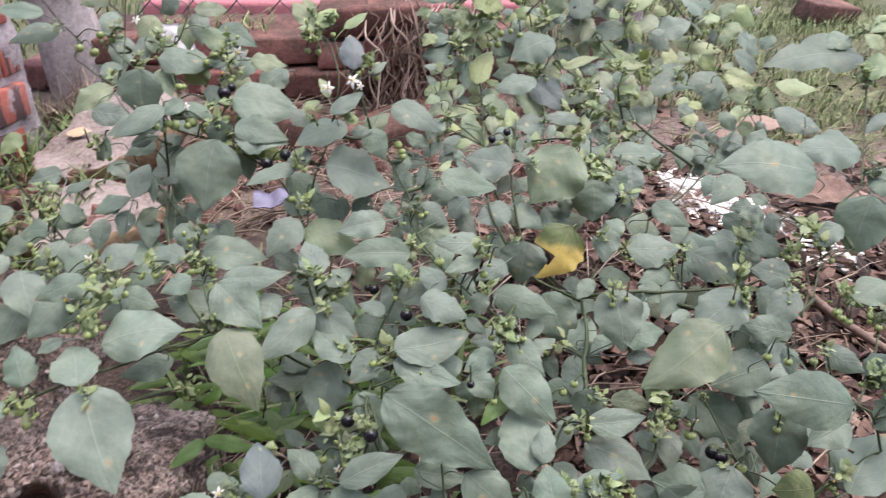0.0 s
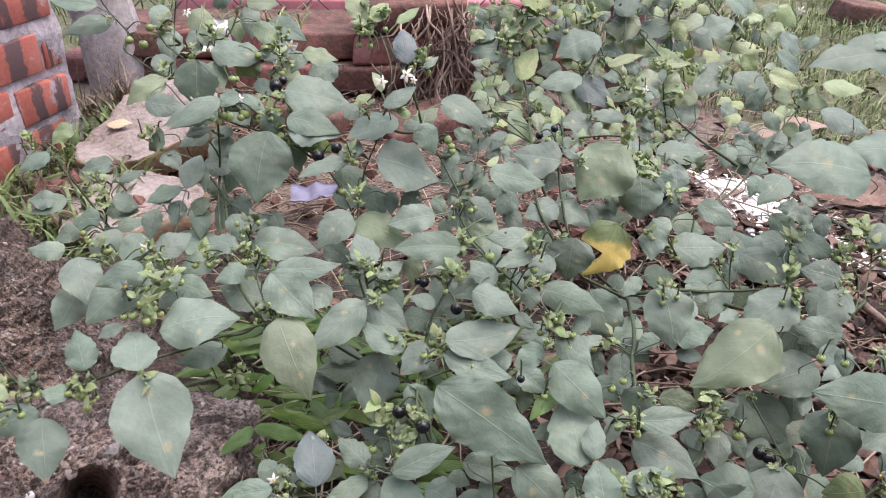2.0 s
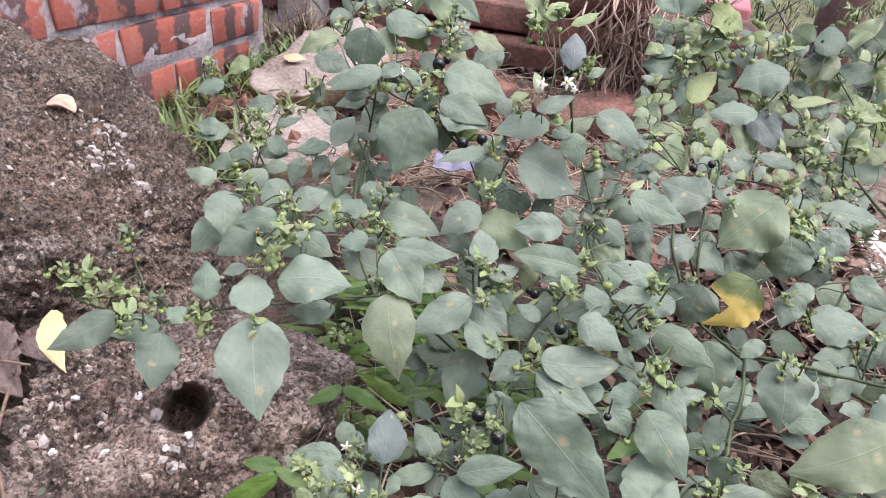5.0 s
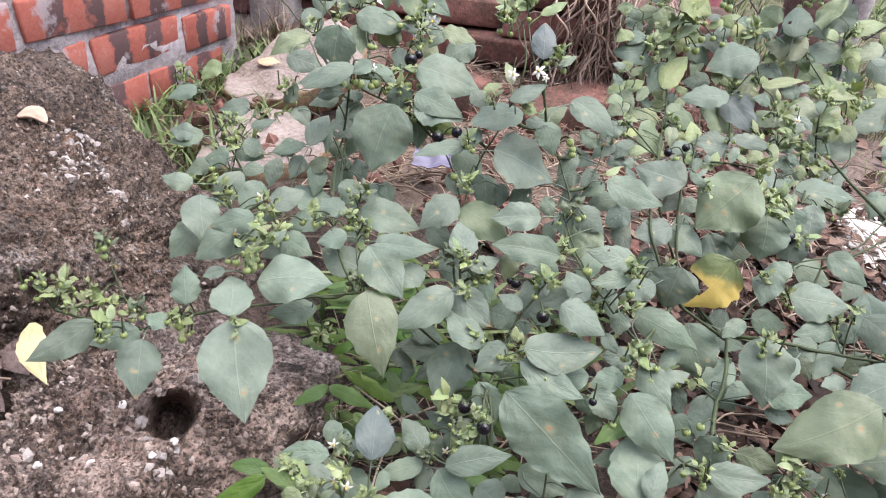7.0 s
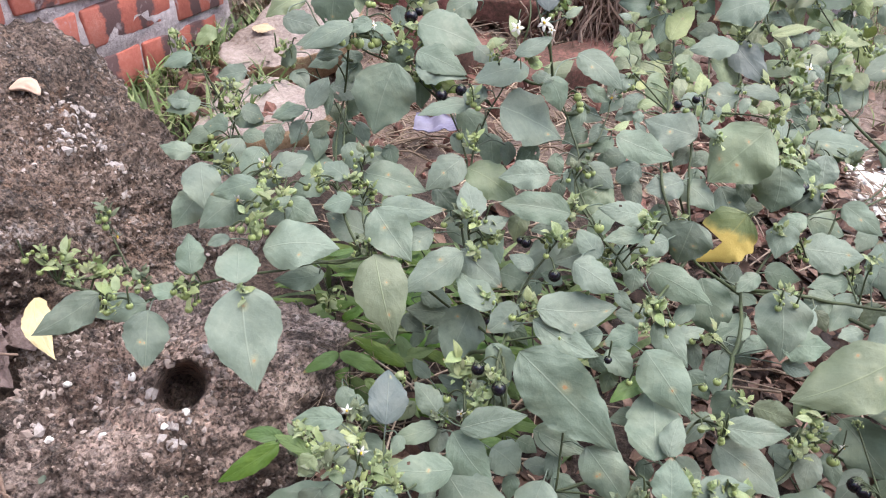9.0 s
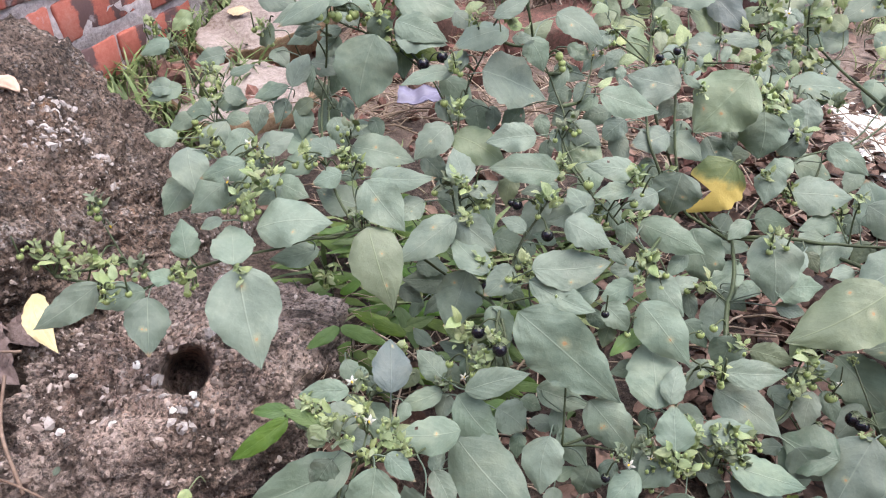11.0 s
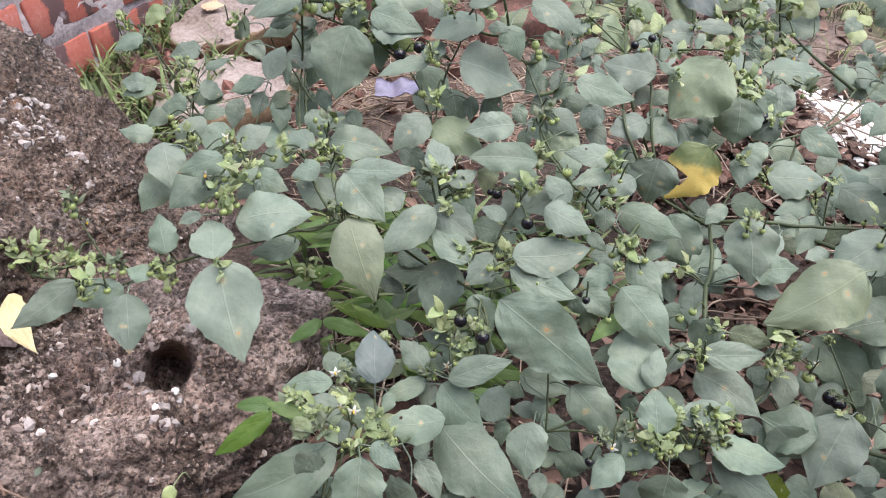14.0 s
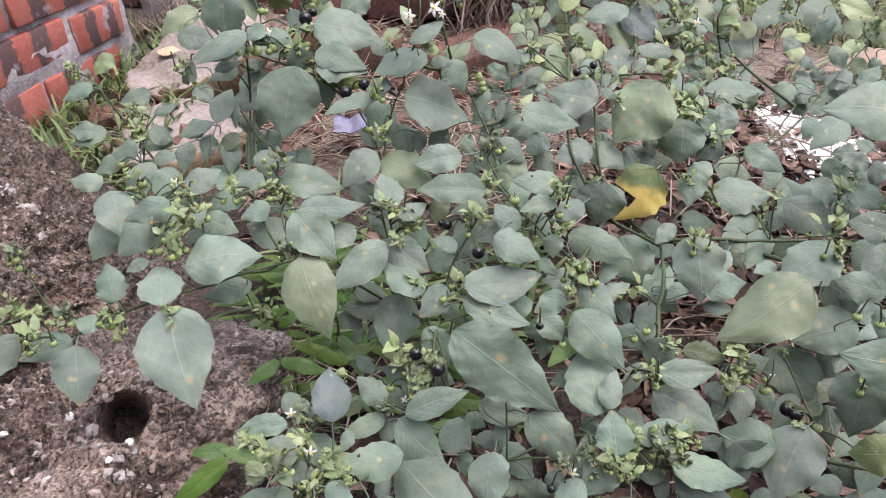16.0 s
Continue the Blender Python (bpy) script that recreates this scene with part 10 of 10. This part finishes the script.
def build_chips():
    rnd = random.Random(61)
    out = []
    for k in range(1500):
        x, y = rnd.uniform(0.08, 0.95), rnd.uniform(0.35, 1.3)
        r = rnd.choice((0.004, 0.006, 0.009, 0.013))
        out.append((Vector((x, y, ground_height(x, y) + rnd.uniform(0.001, 0.012))), r, (rnd.uniform(-25, 25), rnd.uniform(-25, 25), rnd.uniform(0, 360)), 0.35))
    tagged(stones("bark_chips", CHIP, out, rough=0.5), "curled pinkish brown bark chips in the litter", "leaf litter", kind="stuff")


def build_straw():
    rnd = random.Random(7)
    bm = bmesh.new()
    for k in range(1100):
        x, y = rnd.uniform(-0.5, 0.9), rnd.uniform(0.35, 1.6)
        if x < -0.25 and y < 0.72:
            continue
        z = ground_height(x, y) + rnd.uniform(0.003, 0.03)
        a, ln = rnd.uniform(0, 6.28), rnd.uniform(0.03, 0.12)
        d = Vector((math.cos(a), math.sin(a), rnd.uniform(-0.1, 0.12)))
        p = Vector((x, y, z))
        tube_into(bm, [p, p + d * ln * 0.5 + Vector((0, 0, rnd.uniform(0, 0.01))), p + d * ln], rnd.uniform(0.0005, 0.0014), 4, False)
    for k in range(900):
        x, y = rnd.uniform(-0.5, 0.12), rnd.uniform(0.95, 1.52)
        z = ground_height(x, y) + rnd.uniform(0.003, 0.02)
        a, ln = rnd.uniform(0, 6.28), rnd.uniform(0.02, 0.08)
        d = Vector((math.cos(a), math.sin(a), rnd.uniform(-0.1, 0.3)))
        p = Vector((x, y, z))
        tube_into(bm, [p, p + d * ln * 0.5 + Vector((0, 0, rnd.uniform(0, 0.008))), p + d * ln], rnd.uniform(0.0006, 0.0016), 4, False)
    tagged(part("straw", bm, STRAW), "dry straw and thin twigs strewn about", "straw", kind="stuff")


def build_grass(name, count, area, height, width, lean, label, seed, material=None, lift=0.0):
    rnd = random.Random(seed)
    bm = bmesh.new()
    for k in range(count):
        x, y = rnd.uniform(area[0], area[1]), rnd.uniform(area[2], area[3])
        if noise.noise(Vector((x * 5, y * 5, seed))) < -0.12:
            continue
        p = Vector((x, y, lift or ground_height(x, y) - 0.002))
        a = rnd.uniform(0, 6.28)
        d = Vector((math.cos(a), math.sin(a), 0))
        h, w = rnd.uniform(*height), rnd.uniform(*width)
        bow = rnd.uniform(*lean)
        side = Vector((-d.y, d.x, 0))
        prev = None
        for i in range(5):
            s = i / 4
            c = p + d * bow * h * s * s + Vector((0, 0, h * (s - 0.45 * bow * s * s)))
            ww = w * (0.6 + 1.2 * s - 1.75 * s * s)
            row = (bm.verts.new(c - side * ww), bm.verts.new(c + side * ww + Vector((0, 0, ww * 0.4))))
            if prev:
                bm.faces.new((prev[0], prev[1], row[1], row[0]))
            prev = row
    tagged(part(name, bm, material or GRASS), label, "grass", kind="stuff")


def build_broad_grass():
    """Low broad-bladed grass: jointed culms with lance-shaped blades spreading sideways."""
    rnd = random.Random(77)
    for k in range(38):
        x, y = rnd.uniform(-0.235, -0.06), rnd.uniform(0.44, 0.62)
        if k >= 19:
            x, y = rnd.uniform(-0.30, -0.16), rnd.uniform(0.53, 0.70)
        foot = Vector((x, y, ground_height(x, y) - 0.003))
        clump = thing("broad_grass", "green broad-bladed grass growing beside the boulder", "grass", tuple(foot), "broad grass clumps")
        h = rnd.uniform(0.05, 0.11)
        lean = Vector((rnd.uniform(-0.4, 0.4), rnd.uniform(-0.5, 0.1), 1)) * h
        bm = bmesh.new()
        line = smooth_line([foot, foot + lean * 0.5 + Vector((0.004, 0, 0)), foot + lean], 4)
        tube_into(bm, line, 0.0008, 5)
        part("culm", bm, STEM, clump)
        for i in range(rnd.randint(4, 6)):
            at = line[min(len(line) - 1, 2 + i)]
            a = rnd.choice((0.2, 3.0)) + rnd.uniform(-0.9, 0.5)
            ln = rnd.uniform(0.03, 0.058)
            tip = at + Vector((math.cos(a), -abs(math.sin(a)) * 0.8, rnd.uniform(-0.25, 0.35))).normalized() * ln
            bm = bmesh.new()
            leaf_mesh(bm, at, tip, (rnd.uniform(-0.2, 0.2), -0.5, 0.85), ln * rnd.uniform(0.17, 0.24), rnd, 10, 4, 0.0, True)
            part("blade", bm, BLADE, clump)


def build_hairs():
    """Fine dry grass stalks hanging between the boulder and the plants."""
    rnd = random.Random(19)
    bm = bmesh.new()
    for k in range(75):
        p = Vector((rnd.uniform(-0.235, -0.17), rnd.uniform(0.36, 0.50), rnd.uniform(0.03, 0.12)))
        a = rnd.uniform(-2.2, 1.2)
        d = Vector((math.cos(a), math.sin(a) * 0.7, rnd.uniform(-0.5, 0.8))).normalized() * rnd.uniform(0.03, 0.075)
        pts = [p, p + d * 0.5 + Vector((rnd.uniform(-0.006, 0.006), 0, rnd.uniform(0.0, 0.008))), p + d]
        tube_into(bm, smooth_line(pts, 3), rnd.uniform(0.00018, 0.00035), 4, False)
    tagged(part("dry_stalks", bm, STRAW), "hair-thin dry grass stalks beside the boulder", "straw", kind="stuff")


def build_rubble():
    rnd = random.Random(12)
    out = []
    for k in range(700):
        x, y = rnd.uniform(-0.78, 0.25), rnd.uniform(0.92, 1.52)
        r = rnd.choice((0.003, 0.004, 0.006, 0.008, 0.012, 0.018))
        out.append((Vector((x, y, ground_height(x, y) + r * 0.3)), r, (rnd.uniform(0, 90), rnd.uniform(0, 90), rnd.uniform(0, 360)), 0.7))
    tagged(stones("rubble", OLDBRICK, out, rough=0.45), "small brick rubble scattered below the ruined wall", "rubble", kind="stuff")


def build_pebbles(ob, count, seed, label, sizes):
    """Aggregate stones that stand proud of a weathered concrete lump."""
    rnd = random.Random(seed)
    me = ob.data
    out = []
    for k in range(count):
        v = me.vertices[rnd.randrange(len(me.vertices))]
        # the stones show in drifts, and none inside the hole
        if v.co.z < 0.01 or noise.noise(v.co * 16 + Vector((seed, 0, 0))) < rnd.uniform(-0.45, 0.25) or (v.co - Vector((-0.314, 0.365, 0.09))).length < 0.034:
            continue
        r = rnd.choice(sizes) * rnd.uniform(0.8, 1.3)
        out.append((v.co - v.normal * r * rnd.uniform(0.3, 0.7), r, (rnd.uniform(0, 180), rnd.uniform(0, 180), rnd.uniform(0, 360)), 0.7))
    tagged(stones("aggregate", PEBBLE, out, ob, label, 0.5), kind="stuff")


fallen_leaf("fallen_leaf", (-0.454, 0.381, 0.156), (-0.409, 0.341, 0.134), (0.2, -0.6, 0.75), 0.025, FALLEN, "pale yellow fallen leaf lying on the boulder", 3)
fallen_leaf("fallen_leaf", (-0.654, 1.166, 0.108), (-0.609, 1.168, 0.110), (0.0, -0.3, 1.0), 0.026, PEEL, "small yellow fallen leaf on the stone slab", 4)
fallen_leaf("dry_leaf", (0.72, 1.12, 0.02), (0.54, 1.09, 0.03), (0.1, -0.5, 1.0), 0.06, DRY, "large rust-brown dry leaf on the litter", 5)
fallen_leaf("dry_leaf", (0.56, 1.37, 0.02), (0.74, 1.42, 0.025), (0.0, -0.3, 1.0), 0.05, TAN, "pinkish tan dry leaf on the earth", 6)
fallen_leaf("dry_leaf", (-0.535, 0.375, 0.108), (-0.452, 0.330, 0.098), (0.1, -0.45, 0.9), 0.056, MAUVELEAF, "curled dark mauve dry leaf beside the boulder", 8, 6.0)
fallen_leaf("dry_leaf", (-0.53, 0.325, 0.108), (-0.455, 0.300, 0.100), (0.2, -0.4, 0.9), 0.045, MAUVELEAF, "crumpled mauve dry leaf beside the boulder", 18, 7.0)
fallen_leaf("dry_leaf", (-0.50, 0.395, 0.108), (-0.455, 0.365, 0.108), (0.2, -0.6, 0.8), 0.030, MAUVELEAF, "small shrivelled mauve dry leaf beside the boulder", 28, 7.0)
PINKISH = grainy("pinkish_peel", [(0.3, (0.46, 0.31, 0.24)), (0.7, (0.62, 0.45, 0.36))], 40, 200, 0.3, 0.001, 0.6)


def lump(name, centre, size, material, label, category, seed, turn=0.0):
    """A small soft rounded lump, bent like a bean."""
    bm = bmesh.new()
    bmesh.ops.create_icosphere(bm, subdivisions=4, radius=1)
    m = pose(*centre, 28, 8, turn)
    for v in bm.verts:
        p = Vector((v.co.x * size[0], v.co.y * size[1], v.co.z * size[2]))
        p.y -= 1.0 * size[1] * (v.co.x ** 2)
        p += 0.15 * size[1] * noise.noise_vector(v.co * 1.8 + Vector((seed, 0, 0)))
        v.co = m @ p
    tagged(part(name, bm, material), label, category)


lump("dry_peel", (-0.594, 0.580, 0.246), (0.0155, 0.0085, 0.004), PINKISH, "pale pinkish dry peel on top of the boulder", "litter", 3, 15)


def twig(points, radius, label):
    bm = bmesh.new()
    tube_into(bm, smooth_line(points, 5), radius, 6)
    tagged(part("twig", bm, ROOT), label, "twig")


twig([(-0.52, 0.325, 0.118), (-0.48, 0.335, 0.126), (-0.445, 0.340, 0.130)], 0.0011, "thin pale dry twig on the boulder")
twig([(-0.452, 0.322, 0.118), (-0.42, 0.275, 0.115), (-0.375, 0.235, 0.105)], 0.0015, "grey dry twig leaning on the boulder")
twig([(-0.43, 0.245, 0.10), (-0.39, 0.24, 0.108), (-0.35, 0.235, 0.10)], 0.001, "thin straw-coloured twig on the boulder")
twig([(0.40, 0.66, 0.12), (0.43, 0.62, 0.105), (0.47, 0.58, 0.09)], 0.0045, "broken pinkish twig among the leaves")
build_lime()
build_broad_grass()
build_hairs()
build_rubble()
build_litter()
build_chips()
build_straw()
build_grass("grass", 1100, (-0.86, -0.55, 0.76, 1.35), (0.025, 0.085), (0.0015, 0.0045), (0.4, 1.3), "green grass tufts at the foot of the brick wall", 31)
build_grass("grass", 15000, (0.48, 2.2, 1.28, 2.9), (0.02, 0.08), (0.0009, 0.0024), (0.3, 1.2), "short green grass beyond the plants", 32, TURF)
build_grass("weeds", 160, (-0.62, -0.24, 1.55, 1.66), (0.03, 0.07), (0.001, 0.003), (0.5, 1.5), "green weeds growing on top of the ruined wall", 38, TURF, 0.18)
build_grass("grass", 260, (-0.30, 0.05, 0.46, 0.80), (0.04, 0.10), (0.003, 0.007), (0.4, 1.3), "broad green grass blades growing under the plants", 33)
build_grass("grass", 6500, (-1.6, 0.9, 1.9, 3.9), (0.03, 0.10), (0.002, 0.004), (0.3, 1.0), "grass verge behind the fence", 34)
build_grass("weeds", 700, (0.15, 0.75, 1.5, 2.3), (0.05, 0.18), (0.0008, 0.002), (0.2, 0.9), "dry brown weeds standing behind the plants", 35, STRAW)
build_grass("weeds", 330, (-0.84, -0.72, 1.22, 1.46), (0.04, 0.13), (0.001, 0.0025), (0.2, 0.9), "dry and green weeds in the corner by the post", 36, STRAW)
build_grass("grass", 120, (-0.84, -0.72, 1.2, 1.42), (0.04, 0.10), (0.001, 0.003), (0.2, 0.9), "green weeds in the corner by the post", 37)
WHITESTONE = grainy("white_aggregate", [(0.3, (0.20, 0.17, 0.16)), (0.5, (0.38, 0.34, 0.33)), (0.7, (0.54, 0.50, 0.50))], 60, 300, 0.5, 0.002, 0.8)


def build_white_stones(ob, patches, seed):
    """Clusters of larger pale stones bedded in the concrete."""
    rnd = random.Random(seed)
    me = ob.data
    out = []
    for c, spread, count, size in patches:
        near = sorted(((v.co - Vector(c)).length, v.index) for v in me.vertices if abs(v.co.x - c[0]) < spread and abs(v.co.y - c[1]) < spread and abs(v.co.z - c[2]) < spread)
        for k in range(min(count, len(near))):
            v = me.vertices[near[int(len(near) * rnd.random() ** 1.6 * 0.6)][1]]
            r = size * rnd.uniform(0.35, 1.0)
            out.append((v.co - v.normal * r * 0.45, r, (rnd.uniform(0, 180), rnd.uniform(0, 180), rnd.uniform(0, 360)), 0.7))
    tagged(stones("aggregate", WHITESTONE, out, ob, "larger white aggregate stones", 0.55), kind="stuff")


build_white_stones(upper_chunk, [((-0.558, 0.591, 0.214), 0.022, 26, 0.0048), ((-0.545, 0.556, 0.205), 0.026, 30, 0.0048), ((-0.527, 0.582, 0.186), 0.015, 8, 0.005), ((-0.506, 0.573, 0.165), 0.016, 10, 0.006), ((-0.498, 0.561, 0.148), 0.012, 5, 0.005)], 51)
build_white_stones(lower_chunk, [((-0.391, 0.293, 0.110), 0.006, 2, 0.006), ((-0.333, 0.292, 0.124), 0.006, 2, 0.006), ((-0.283, 0.309, 0.138), 0.018, 7, 0.005), ((-0.317, 0.329, 0.137), 0.012, 5, 0.005), ((-0.296, 0.375, 0.138), 0.014, 6, 0.006), ((-0.277, 0.299, 0.129), 0.014, 5, 0.005)], 52)
build_pebbles(upper_chunk, 8500, 41, "small grey and white aggregate stones", (0.0008, 0.0011, 0.0014, 0.0018, 0.0024))
build_pebbles(lower_chunk, 9500, 42, "small grey and white aggregate stones", (0.0009, 0.0011, 0.0014, 0.0018, 0.0024, 0.0034))


def bedded(ob, spots, material, seed, label):
    """Single larger stones, each set into the lump where it is highest."""
    rnd = random.Random(seed)
    out = []
    for x, y, r in spots:
        v = max((v for v in ob.data.vertices if abs(v.co.x - x) < 0.004 and abs(v.co.y - y) < 0.004), key=lambda v: v.co.z)
        out.append((v.co - v.normal * r * 0.3, r, (rnd.uniform(-40, 40), rnd.uniform(-40, 40), rnd.uniform(0, 360)), 0.75))
    tagged(stones("aggregate", material, out, ob, label, 0.4), kind="stuff")


bedded(lower_chunk, [(-0.381, 0.285, 0.0042), (-0.336, 0.294, 0.0040), (-0.336, 0.345, 0.0035), (-0.382, 0.322, 0.0034), (-0.283, 0.300, 0.0035), (-0.272, 0.322, 0.0030)], LIME, 53, "single white stones")



def build_bricks():
    rnd = random.Random(4)
    shapes = []
    for k in range(6):
        bm = bmesh.new()
        box_into(bm, Matrix(), 0.09, 0.190, 0.066, 0.0035, 0.006, k * 7.3)
        shapes.append(mesh_of("brick", bm, BRICK))
    for row in range(-4, 6):
        z = 0.293 + 0.084 * row
        first = {0: 0.013, 1: -0.085, -1: -0.072, -2: 0.04, -3: -0.05}.get(row, 0.013 if row % 2 else -0.085)
        for k in range(-8, 3):
            y = first + 0.1 + 0.199 * k
            if y > 0.43 or y < -1.55:
                continue
            # the last brick of a course is cut at the wall's end
            end = min(y + 0.0935, 0.375 + rnd.uniform(-0.012, 0.004))
            length = end - (y - 0.0935)
            if length < 0.035:
                continue
            y = end - length / 2
            ob = part("brick", rnd.choice(shapes), BRICK, wall)
            ob.matrix_basis = WALL @ pose(-0.045 + rnd.uniform(-0.003, 0.006), y + rnd.uniform(-0.004, 0.004), z + rnd.uniform(-0.003, 0.003), rnd.uniform(-1.2, 1.2), rnd.uniform(-2, 2), rnd.uniform(-1.5, 1.5)) @ Matrix.Diagonal((1, length / 0.187, 1, 1))


build_bricks()
